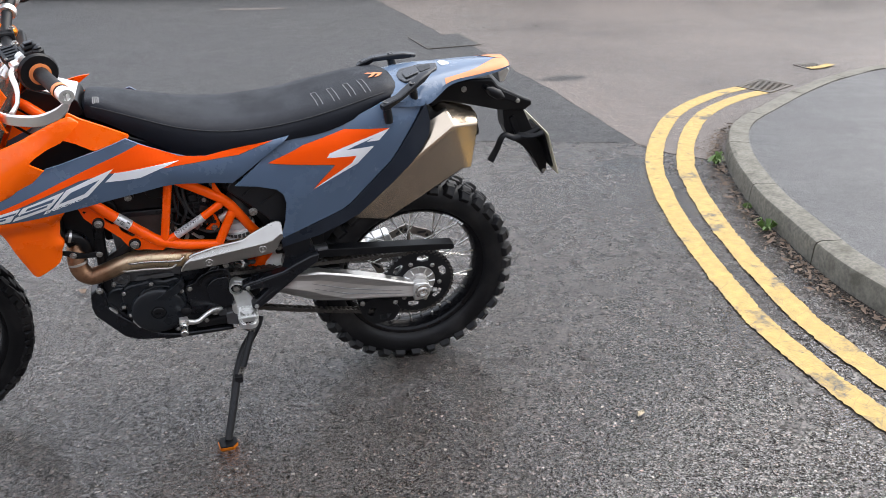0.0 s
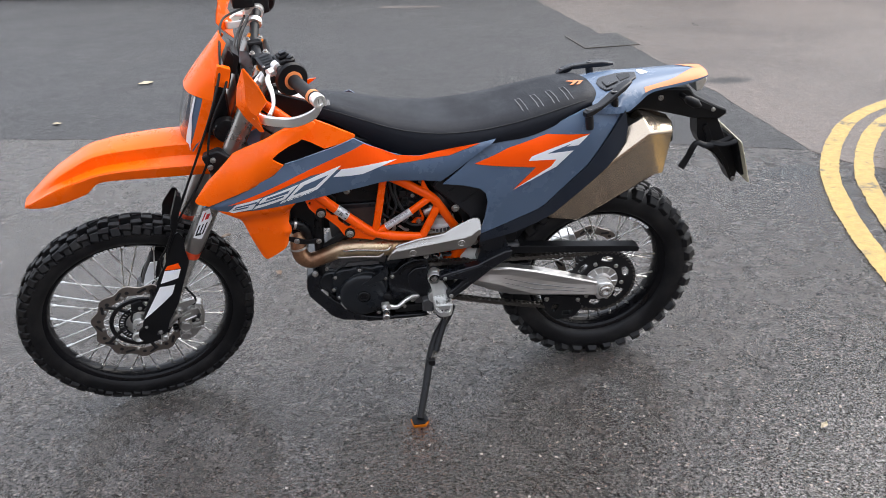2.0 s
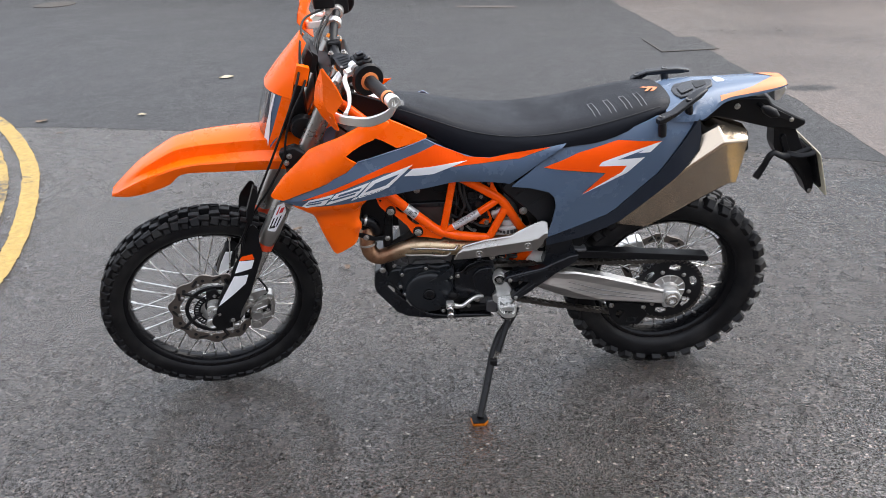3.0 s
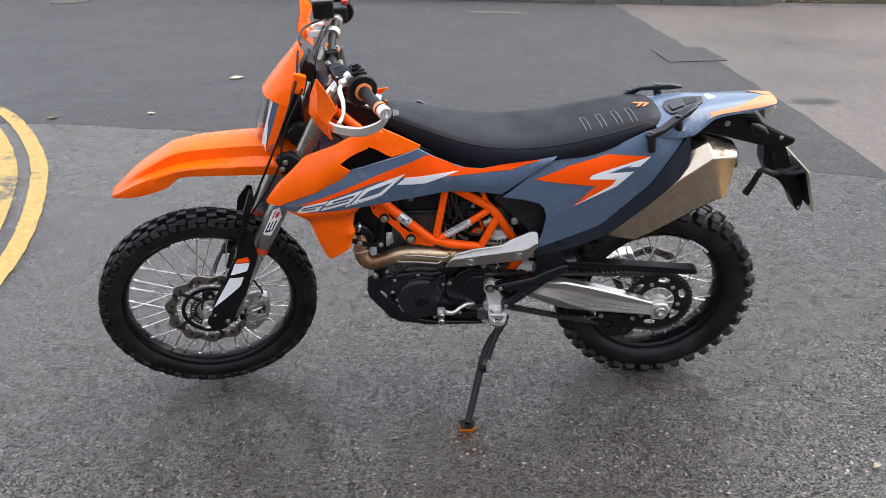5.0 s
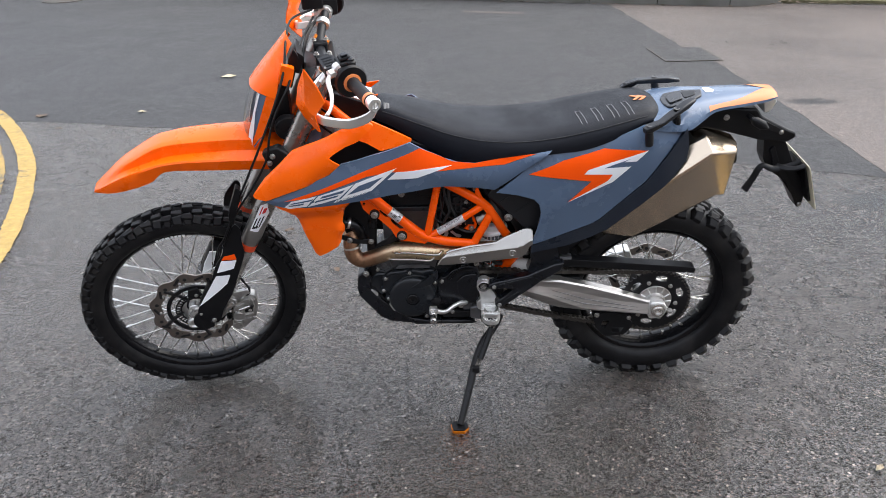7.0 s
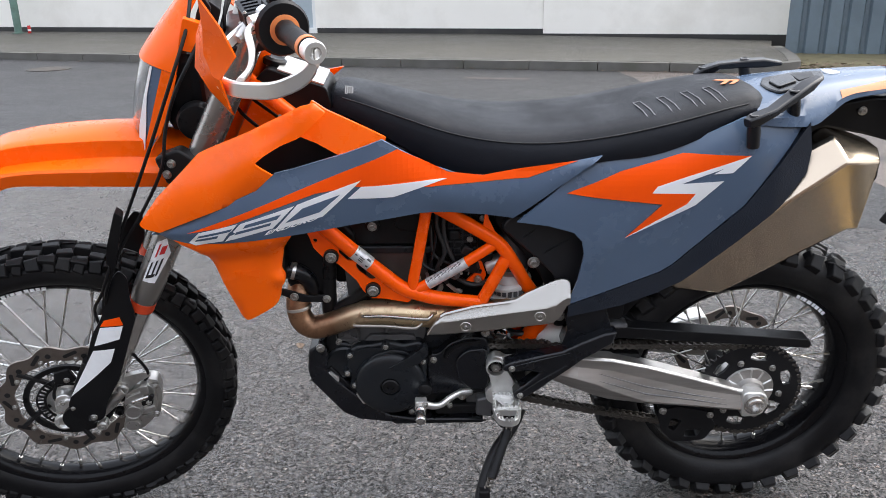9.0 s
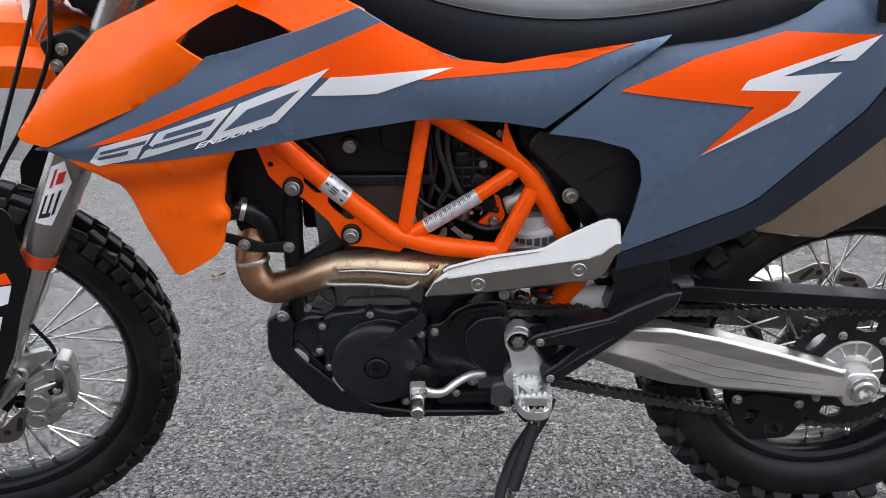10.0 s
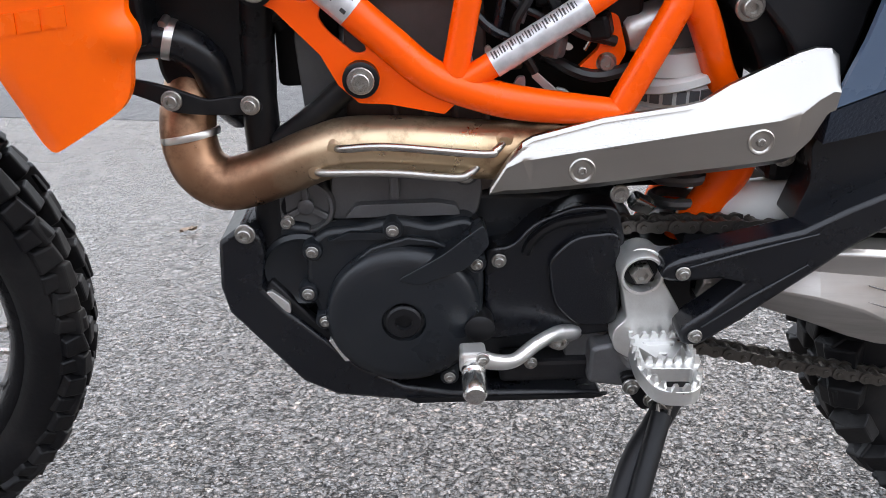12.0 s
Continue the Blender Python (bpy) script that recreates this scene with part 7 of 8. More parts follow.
part("cover_cap", move(lathe([(0.018, 0), (0.018, -0.004), (0.016, -0.006), (0.0085, -0.006), (0.0080, -0.001), (0.0001, -0.001)], 32), Matrix.Translation((-0.797, -0.121, 0.384))), M_BLACK_METAL, gen, "black screw cap")
arc = [(-0.865 + 0.0, 0.413), (-0.850, 0.440), (-0.825, 0.460), (-0.790, 0.470), (-0.765, 0.466), (-0.752, 0.458), (-0.80, 0.432), (-0.775, 0.440), (-0.745, 0.452), (-0.765, 0.458), (-0.790, 0.461), (-0.82, 0.452), (-0.843, 0.434), (-0.857, 0.410)]
part("cover_rib", prism(arc[:6] + [(-0.757, 0.457), (-0.768, 0.460)] + arc[10:], -0.112, -0.100), M_ENGINE, gen, bevel=0.003)
part("cover_fin", prism(rounded([(-0.802, 0.430), (-0.757, 0.456), (-0.718, 0.487), (-0.712, 0.465), (-0.735, 0.440), (-0.78, 0.424)], 0.006), -0.124, -0.100), M_ENGINE, gen, bevel=0.004)
part("cover_ledge", prism(rounded([(-0.868, 0.467), (-0.845, 0.476), (-0.796, 0.474), (-0.800, 0.468), (-0.845, 0.468)], 0.003), -0.110, -0.10), M_ENGINE, gen, bevel=0.002)
for x, z in ((-0.882, 0.457), (-0.890, 0.411), (-0.876, 0.379), (-0.804, 0.477), (-0.724, 0.438), (-0.725, 0.373), (-0.753, 0.306)):
    part("bolt_boss", move(lathe([(0.0105, 0.02), (0.0100, -0.004), (0.0085, -0.006)], 18), Matrix.Translation((x, -0.105, z))), M_ENGINE, gen)
    bolt(x, -0.110, z, 0.0062, gen)
side = part("water_pump_cover", prism(rounded([(-0.938, 0.455), (-0.918, 0.480), (-0.880, 0.478), (-0.878, 0.395), (-0.905, 0.372), (-0.936, 0.402)], 0.016), -0.092, -0.06), M_ENGINE, bike, "dark engine side cover", bevel=0.006)
part("pump_ring", move(lathe([(0.040, 0.0), (0.040, -0.006), (0.036, -0.009), (0.030, -0.004), (0.0001, -0.004)], 36), Matrix.Translation((-0.896, -0.090, 0.430))), M_ENGINE, side)
cap = part("oil_filter_cover", move(lathe([(0.0285, 0.02), (0.0285, -0.008), (0.0265, -0.011), (0.0235, -0.011), (0.0215, -0.005), (0.0001, -0.005)], 40), Matrix.Translation((-0.887, -0.080, 0.495))), M_CAST, bike, "round cast cap with three spokes")
for k in range(3):
    part("cap_spoke", box(0.0, 0.024, -0.0895, -0.080, -0.0035, 0.0035), M_CAST, cap, at=Matrix.Translation((-0.887, 0, 0.495)) @ Matrix.Rotation(radians(30 + 120 * k), 4, "Y"), smooth=0, bevel=0.0015)
part("cap_hub", move(lathe([(0.008, 0.0), (0.008, -0.0095), (0.006, -0.011)], 20), Matrix.Translation((-0.887, -0.080, 0.495))), M_CAST, cap)
for a in (200, 320, 80):
    bolt(-0.887 + 0.034 * math.cos(radians(a)), -0.086, 0.495 + 0.034 * math.sin(radians(a)), 0.0058, cap)
part("inner_rail", prism([(-0.938, 0.410), (-0.905, 0.372), (-0.850, 0.322), (-0.842, 0.331), (-0.893, 0.382), (-0.926, 0.424)], -0.103, -0.09), M_BLACK_METAL, bike, bevel=0.003)
part("alloy_tab", prism(rounded([(-0.862, 0.352), (-0.850, 0.331), (-0.838, 0.322), (-0.835, 0.332), (-0.850, 0.352)], 0.003), -0.107, -0.095), M_CAST_LIGHT, bike, "bright alloy tab behind the skid plate", bevel=0.002)
part("alloy_tab", prism(rounded([(-0.934, 0.412), (-0.926, 0.414), (-0.910, 0.399), (-0.910, 0.388), (-0.924, 0.394)], 0.002), -0.108, -0.098), M_CAST_LIGHT, bike, "bright alloy tab behind the skid plate", bevel=0.002)
part("alloy_tab", prism(rounded([(-0.875, 0.356), (-0.865, 0.360), (-0.850, 0.332), (-0.860, 0.330)], 0.002), -0.111, -0.100), M_CAST_LIGHT, bike, "bright alloy tab behind the skid plate", bevel=0.002)
bolt(-0.907, -0.088, 0.480, 0.008)
top_case = part("case_top", prism(rounded([(-0.865, 0.478), (-0.722, 0.478), (-0.716, 0.505), (-0.722, 0.545), (-0.85, 0.545), (-0.862, 0.520)], 0.008), -0.084, 0.0), M_CAST, bike, "grey cast upper crankcase", bevel=0.005)
part("case_ledge", prism(rounded([(-0.850, 0.484), (-0.738, 0.484), (-0.742, 0.494), (-0.762, 0.498), (-0.838, 0.497)], 0.003), -0.094, -0.083), M_CAST, top_case, bevel=0.002)
part("case_rib", box(-0.806, -0.796, -0.092, -0.083, 0.500, 0.532), M_CAST, top_case, smooth=0, bevel=0.003)
part("case_boss", move(lathe([(0.013, 0.01), (0.013, -0.006), (0.010, -0.009)], 24), Matrix.Translation((-0.733, -0.084, 0.526))), M_CAST, top_case)
bolt(-0.733, -0.094, 0.526, 0.009)
rear_case = part("sprocket_cover", prism(rounded([(-0.715, 0.452), (-0.690, 0.452), (-0.668, 0.478), (-0.630, 0.494), (-0.588, 0.492), (-0.578, 0.45), (-0.578, 0.352), (-0.630, 0.346), (-0.66, 0.352), (-0.715, 0.345)], 0.012), -0.104, -0.06), M_SATIN, bike, "black front sprocket cover", bevel=0.005)
part("cover_arch", tube([(-0.676, -0.104, 0.446), (-0.668, -0.106, 0.462), (-0.645, -0.107, 0.478), (-0.600, -0.106, 0.484)], 0.005, 8), M_BLACK, rear_case)
part("cover_panel", prism(rounded([(-0.655, 0.44), (-0.63, 0.466), (-0.586, 0.470), (-0.582, 0.366), (-0.622, 0.364), (-0.648, 0.39)], 0.012), -0.113, -0.096), M_SATIN, rear_case, bevel=0.004)
bolt(-0.702, -0.105, 0.439, 0.0075)
bolt(-0.590, -0.11, 0.508, 0.009)

# skid plate and lower parts
SKID = [(-0.970, 0.470), (-0.946, 0.487), (-0.930, 0.474), (-0.928, 0.455), (-0.935, 0.418), (-0.915, 0.392), (-0.844, 0.322), (-0.80, 0.296), (-0.750, 0.286), (-0.593, 0.281), (-0.592, 0.273), (-0.799, 0.277), (-0.871, 0.287), (-0.905, 0.306), (-0.970, 0.392), (-0.975, 0.42)]
skid = part("skid_plate", prism(SKID, -0.110, 0.110), M_SATIN, bike, "black plastic skid plate under the engine", bevel=0.004)
bolt(-0.943, -0.111, 0.479, 0.0098, skid)
part("skid_rail", prism(rounded([(-0.80, 0.282), (-0.585, 0.279), (-0.60, 0.2745), (-0.79, 0.2755)], 0.002), -0.113, -0.108), M_BLACK, skid, bevel=0.002)
part("lower_frame_rail", box(-0.700, -0.600, -0.105, -0.075, 0.292, 0.318), M_BLACK_METAL, bike, "black lower engine mount", smooth=0, bevel=0.005)
bolt(-0.668, -0.106, 0.318, 0.007)
bolt(-0.640, -0.104, 0.345, 0.012)
part("engine_mount", prism(rounded([(-0.636, 0.362), (-0.592, 0.368), (-0.588, 0.30), (-0.61, 0.288), (-0.63, 0.31)], 0.01), -0.095, -0.03), M_CAST, bike, bevel=0.004)
part("orange_lower_tube", tube([(-0.60, -0.06, 0.375), (-0.655, -0.06, 0.368)], 0.012, 12, smooth=False), M_ORANGE_FRAME, bike)

# gear lever
shift = part("gear_lever", tube([(-0.618, -0.085, 0.346), (-0.626, -0.100, 0.350), (-0.646, -0.114, 0.357), (-0.668, -0.131, 0.356), (-0.690, -0.145, 0.348), (-0.711, -0.150, 0.351), (-0.729, -0.151, 0.359)], [0.012, 0.012, 0.010, 0.0095, 0.0095, 0.0105, 0.011], 12, squash=0.75), M_CAST_LIGHT, bike, "forged alloy gear lever")
part("toe_block", box(-0.744, -0.718, -0.162, -0.138, 0.345, 0.368), M_CAST_LIGHT, shift, smooth=0, bevel=0.004)
part("toe_peg", along((-0.731, -0.155, 0.352), (-0.731, -0.200, 0.347), [(0.010, 0), (0.0115, 0.1), (0.0115, 0.3), (0.0105, 0.32), (0.0115, 0.36), (0.0105, 0.42), (0.0115, 0.47), (0.0115, 0.92), (0.0095, 1.0)], 20), M_STEEL, shift, "ribbed steel toe peg")
bolt(-0.722, -0.160, 0.362, 0.007, shift)
part("shift_pivot", move(lathe([(0.015, 0.03), (0.015, -0.006), (0.010, -0.010)], 20), Matrix.Translation((-0.722, -0.118, 0.372))), M_BLACK_METAL, shift)

# front downtube, brackets, hose
part("down_tube", tube([(-0.922, -0.078, 0.455), (-0.920, -0.080, 0.60), (-0.915, -0.082, 0.66)], 0.0165, 14, smooth=False), M_BLACK_METAL, bike, "black engine front mount tube")
part("down_tube", tube([(-0.915, -0.082, 0.655), (-0.905, -0.10, 0.71)], 0.0145, 14, smooth=False), M_BLACK_METAL, bike)
part("engine_brace", tube([(-0.822, -0.105, 0.628), (-0.862, -0.095, 0.592), (-0.905, -0.085, 0.560)], 0.0115, 12, smooth=False), M_BLACK_METAL, bike, "black engine brace")
part("header_bracket", prism(rounded([(-1.022, 0.634), (-1.002, 0.630), (-0.984, 0.6245), (-0.955, 0.613), (-0.925, 0.616), (-0.908, 0.608), (-0.911, 0.599), (-0.935, 0.599), (-0.962, 0.600), (-0.986, 0.603), (-0.998, 0.612), (-1.022, 0.622)], 0.005), -0.126, -0.121), M_BLACK_METAL, bike, "black bracket with two bolts", bevel=0.0015)
bolt(-0.984, -0.127, 0.614, 0.0090)
bolt(-0.918, -0.127, 0.608, 0.0085)
part("coolant_hose", tube([(-1.03, -0.105, 0.659), (-0.996, -0.10, 0.661), (-0.975, -0.098, 0.655), (-0.958, -0.092, 0.637), (-0.951, -0.080, 0.605), (-0.945, -0.05, 0.58)], 0.0170, 16, 8), M_SATIN, bike, "black coolant hose")
clamp_ = part("hose_clamp", along((-0.989, -0.0997, 0.6608), (-0.982, -0.0990, 0.6585), [(0.0180, 0), (0.0182, 0.5), (0.0180, 1)], 28), M_STEEL, bike, "steel hose clamp")
part("clamp_screw", along((-0.986, -0.112, 0.674), (-0.984, -0.102, 0.678), [(0.004, 0), (0.004, 1)], 10), M_STEEL, clamp_)
# two black blocks added to fill the dark area around the header
part("brace_filler", prism(rounded([(-0.908, 0.60), (-0.850, 0.60), (-0.845, 0.70), (-0.905, 0.70)], 0.008), -0.04, 0.05), M_BLACK, bike, bevel=0.004)
part("radiator_filler", prism(rounded([(-1.000, 0.785), (-0.900, 0.785), (-0.856, 0.735), (-0.856, 0.685), (-0.908, 0.665), (-0.922, 0.615), (-0.935, 0.602), (-0.992, 0.602), (-1.003, 0.630)], 0.008), -0.092, -0.045), M_BLACK, bike, "black filler block behind the radiator", bevel=0.005)
part("radiator_hose", tube([(-0.98, -0.03, 0.74), (-0.93, -0.06, 0.72), (-0.90, -0.04, 0.66)], 0.016, 12), M_BLACK, bike)

# exhaust header, heat shield
pipe("header_elbow", [(-0.905, 0.0, 0.735), (-0.950, -0.02, 0.690), (-0.975, -0.055, 0.632), (-0.984, -0.092, 0.585), (-0.978, -0.104, 0.548), (-0.955, -0.106, 0.529), (-0.925, -0.106, 0.533)], 0.0250, M_HEADER, "rust-brown exhaust header elbow", n=24, steps=8)
header = pipe("exhaust_header", [(-0.928, -0.106, 0.5325), (-0.900, -0.106, 0.542), (-0.865, -0.107, 0.556), (-0.835, -0.107, 0.562), (-0.78, -0.107, 0.560), (-0.70, -0.107, 0.553), (-0.62, -0.105, 0.550), (-0.54, -0.10, 0.560), (-0.45, -0.08, 0.575), (-0.40, -0.05, 0.575)], [0.0250, 0.0250, 0.0255, 0.0265, 0.0270, 0.0270, 0.0265, 0.026, 0.026, 0.026], M_HEADER, "heat-tinted gold-brown exhaust header pipe", n=24)
part("pipe_band", along((-0.9805, -0.1005, 0.571), (-0.9815, -0.0995, 0.577), [(0.0262, 0), (0.0270, 0.5), (0.0262, 1)], 28), M_STEEL, header, "bright weld ring")
for pts in ([(-0.849, -0.128, 0.567), (-0.838, -0.138, 0.570), (-0.80, -0.140, 0.571), (-0.720, -0.140, 0.562), (-0.708, -0.136, 0.564), (-0.700, -0.126, 0.568)], [(-0.868, -0.128, 0.546), (-0.855, -0.138, 0.548), (-0.80, -0.140, 0.547), (-0.745, -0.140, 0.541), (-0.732, -0.137, 0.543), (-0.722, -0.128, 0.548)]):
    part("wire_guard", tube(pts, 0.0036, 10), M_ALLOY, header, "bright wire guard on the pipe")
    for e in (pts[0], pts[-1]):
        part("weld", move(lathe([(0.008, 0.002), (0.009, 0.0), (0.006, -0.004), (0.0001, -0.005)], 16), Matrix.Translation(e)), M_HEADER, header)
SHIELD = [(-0.714, 0.5215, 0.5305, 0.532), (-0.700, 0.5220, 0.5535, 0.555), (-0.686, 0.5220, 0.5600, 0.571), (-0.676, 0.522, 0.561, 0.5755), (-0.615, 0.5265, 0.5695, 0.589), (-0.545, 0.5340, 0.579, 0.598), (-0.530, 0.5355, 0.581, 0.601),
          (-0.507, 0.5375, 0.584, 0.613), (-0.467, 0.542, 0.589, 0.630), (-0.450, 0.5455, 0.594, 0.638), (-0.437, 0.560, 0.606, 0.643), (-0.426, 0.584, 0.613, 0.643), (-0.420, 0.586, 0.612, 0.638)]
rows = []
for x, lo, cr, hi in SHIELD:
    k = max(0, min(1, (x + 0.535) / 0.085))
    fold = max(cr + 0.4 * (hi - cr), hi - 0.006) if k == 0 else hi - 0.006 + (cr + 0.010 - hi) * k
    inward = 0.78 * (fold - cr) + 0.50 * max(0, hi - 0.004 - fold)
    front = [(x, -0.136, lo), (x, -0.146, lo + 0.008), (x, -0.149, cr - 0.002), (x, -0.1475, cr + 0.001), (x, -0.148 + 0.78 * (fold - cr), fold), (x, -0.148 + inward, max(hi - 0.004, 0.5 * (fold + hi))), (x, -0.145 + inward, hi)]
    rows.append(front + [(px_, py_ + 0.005, pz_) for px_, py_, pz_ in reversed(front)])
shield = part("heat_shield", loft(rows), M_ALLOY, bike, "brushed alloy heat shield on the exhaust", smooth=22, bevel=0.0025)
for x, z in ((-0.634, 0.547), (-0.481, 0.568)):
    part("bolt_dimple", move(lathe([(0.0118, 0.003), (0.0118, 0.0), (0.0108, -0.0010), (0.0092, -0.0008), (0.0080, 0.0004), (0.0001, 0.0005)], 32), Matrix.Translation((x, -0.149, z))), M_ALLOY, shield)
    bolt(x, -0.1470, z, 0.0054, shield)
part("mid_pipe", tube([(-0.472, -0.035, 0.462), (-0.445, -0.055, 0.468), (-0.405, -0.060, 0.476), (-0.36, -0.04, 0.495)], [0.022, 0.026, 0.027, 0.027], 24), M_WHITE_RES, bike, "pale exhaust collector")
part("heel_panel", prism(rounded([(-0.424, 0.556), (-0.394, 0.590), (-0.350, 0.610), (-0.325, 0.52), (-0.341, 0.495), (-0.430, 0.478), (-0.418, 0.520)], 0.006), -0.124, -0.085), M_SATIN, bike, "black plastic panel above the heel guard", bevel=0.004)
part("collector_shroud", box(-0.442, -0.36, -0.085, -0.02, 0.503, 0.575), M_BLACK, bike, smooth=0, bevel=0.008)
bolt(-0.430, -0.086, 0.532, 0.011)

# airbox, throttle body, shock parts behind the frame
AIR = rounded([(-0.562, 0.752), (-0.543, 0.778), (-0.50, 0.776), (-0.447, 0.768), (-0.405, 0.758), (-0.385, 0.738), (-0.382, 0.713), (-0.390, 0.66), (-0.40, 0.61), (-0.435, 0.605), (-0.452, 0.645), (-0.493, 0.688)], 0.012)
airbox = part("airbox_cover", prism(AIR, -0.112, -0.05), M_AIRBOX, bike, "satin black airbox cover with two ribs", bevel=0.004)
for a, b in (((-0.518, 0.728), (-0.491, 0.749)), ((-0.474, 0.694), (-0.422, 0.726))):
    w = [(a[0] + (b[0] - a[0]) * t, -0.112 - h, a[1] + (b[1] - a[1]) * t) for t, h in ((0, 0), (0.22, 0.0012), (0.6, 0.0012), (1, 0))]
    part("airbox_rib", tube(w, [0.0006, 0.0040, 0.0030, 0.0006], 4, smooth=False), M_AIRBOX, airbox, smooth=0)
part("airbox", prism(rounded([(-0.57, 0.86), (-0.30, 0.86), (-0.16, 0.86), (-0.20, 0.72), (-0.36, 0.60), (-0.46, 0.595), (-0.478, 0.640), (-0.515, 0.690), (-0.575, 0.755)], 0.02), -0.095, 0.10), M_BLACK, bike, "black airbox", bevel=0.008)
bolt(-0.494, -0.113, 0.676, 0.0125)
# plain black box added to close the gap beside the airbox
part("shock_filler", box(-0.545, -0.46, -0.04, 0.02, 0.575, 0.72), M_BLACK, bike, smooth=0, bevel=0.006)
part("throttle_body", join(along((-0.70, -0.02, 0.74), (-0.56, -0.02, 0.765), [(0.03, 0), (0.034, 0.2), (0.034, 0.8), (0.042, 0.85), (0.042, 1)], 20), box(-0.665, -0.575, -0.085, -0.02, 0.655, 0.755)), M_BLACK_METAL, bike, "black throttle body and sensors", bevel=0.005)
for k in range(5):
    part("sensor_block", box(-0.011, 0.011, -0.010, 0.010, -0.010, 0.010), (M_BLACK, M_INK, M_BLACK_METAL, M_BLACK, M_CAST)[k], bike, at=pose((-0.655, -0.630, -0.60, -0.615, -0.655)[k], -0.095, (0.735, 0.70, 0.735, 0.66, 0.645)[k], 10 * k, 25 * k, 8), smooth=0, bevel=0.004)
# black block added to fill the dark space behind the tubes
part("intake_filler", prism(rounded([(-0.705, 0.80), (-0.56, 0.80), (-0.49, 0.70), (-0.47, 0.56), (-0.56, 0.545), (-0.725, 0.55)], 0.01), -0.028, 0.06), M_BLACK, bike, "black filler block behind the throttle body", bevel=0.006)
unit = part("control_unit", box(-0.672, -0.606, -0.090, -0.03, 0.675, 0.790), M_BLACK, bike, "black ribbed electronic unit", at=Matrix.Translation((0, 0, 0)), smooth=0, bevel=0.004)
for k in range(7):
    part("unit_rib", box(-0.668, -0.610, -0.0935, -0.088, 0.684 + k * 0.0145, 0.688 + k * 0.0145), M_AIRBOX, unit, smooth=0, bevel=0.001)
for k in range(3):
    part("unit_rib", box(-0.656 + k * 0.017, -0.653 + k * 0.017, -0.095, -0.088, 0.682, 0.780), M_AIRBOX, unit, smooth=0, bevel=0.001)
for pts, r, mat in (([(-0.690, -0.098, 0.74), (-0.679, -0.100, 0.715), (-0.677, -0.100, 0.690), (-0.684, -0.097, 0.665)], 0.0028, M_CAST), ([(-0.701, -0.098, 0.770), (-0.692, -0.100, 0.735), (-0.698, -0.100, 0.700), (-0.706, -0.096, 0.655)], 0.0042, M_SATIN),
                    ([(-0.735, -0.09, 0.70), (-0.722, -0.097, 0.672), (-0.700, -0.098, 0.655), (-0.675, -0.09, 0.650)], 0.0045, M_SATIN), ([(-0.626, -0.088, 0.638), (-0.619, -0.090, 0.653)], 0.0020, M_STEEL)):
    part("cable", tube(pts, r, 8, 6), mat, bike)
for x, z, wd, h, turn in ((-0.724, 0.666, 0.004, 0.009, 10), (-0.731, 0.634, 0.006, 0.016, -20), (-0.711, 0.636, 0.004, 0.009, -10), (-0.686, 0.604, 0.006, 0.014, 25), (-0.658, 0.606, 0.004, 0.018, 130), (-0.645, 0.600, 0.008, 0.004, 20), (-0.642, 0.642, 0.006, 0.003, 20)):
    part("bright_clip", prism(rounded([(-wd, -h), (wd * 0.6, -h), (wd, h * 0.4), (wd * 0.3, h), (-wd * 0.7, h * 0.8)], 0.002), -0.003, 0.003), M_CAST_LIGHT, bike, at=Matrix.Translation((x, -0.088, z)) @ Matrix.Rotation(radians(turn), 4, "Y"), smooth=0, bevel=0.001)
part("shock_reservoir", along((-0.590, -0.075, 0.648), (-0.548, -0.070, 0.662), [(0.016, 0), (0.019, 0.1), (0.019, 0.9), (0.014, 1)], 24), M_CAST_LIGHT, bike, "pale alloy shock reservoir")
bolt(-0.623, -0.095, 0.722, 0.0065)
bolt(-0.598, -0.10, 0.770, 0.0065)
bolt(-0.585, -0.10, 0.697, 0.0075)
bolt(-0.606, -0.085, 0.626, 0.010)
for pts, r in (([(-0.685, -0.095, 0.82), (-0.690, -0.105, 0.76), (-0.675, -0.105, 0.70), (-0.69, -0.10, 0.66), (-0.67, -0.09, 0.62)], 0.0045), ([(-0.670, -0.09, 0.82), (-0.676, -0.10, 0.75), (-0.665, -0.105, 0.70), (-0.64, -0.10, 0.66), (-0.60, -0.09, 0.645)], 0.005),
               ([(-0.70, -0.085, 0.80), (-0.702, -0.10, 0.74), (-0.695, -0.10, 0.69), (-0.66, -0.095, 0.665)], 0.0035), ([(-0.655, -0.085, 0.80), (-0.640, -0.10, 0.77), (-0.60, -0.095, 0.74), (-0.56, -0.09, 0.70), (-0.545, -0.09, 0.65)], 0.004),
               ([(-0.66, -0.07, 0.63), (-0.62, -0.09, 0.615), (-0.58, -0.085, 0.62)], 0.006)):
    part("wiring", tube(pts, r, 8, 6), M_INK, bike, "black wiring")
shock = part("shock_absorber", along((-0.52, -0.045, 0.56), (-0.535, -0.045, 0.72), [(0.030, 0), (0.030, 0.9), (0.018, 1)], 24), M_CAST, bike, "rear shock absorber")
for k, (r, t0, t1) in enumerate(((0.045, 0.18, 0.26), (0.041, 0.26, 0.36), (0.046, 0.36, 0.42), (0.036, 0.42, 0.55))):
    part("preload_ring", along((-0.535, -0.06, 0.545 + 0.16 * t0), (-0.537, -0.06, 0.545 + 0.16 * t1), [(r * 0.96, 0), (r, 0.15), (r, 0.85), (r * 0.96, 1)], 32), M_WHITE_RES, shock, "pale grey ribbed preload ring")
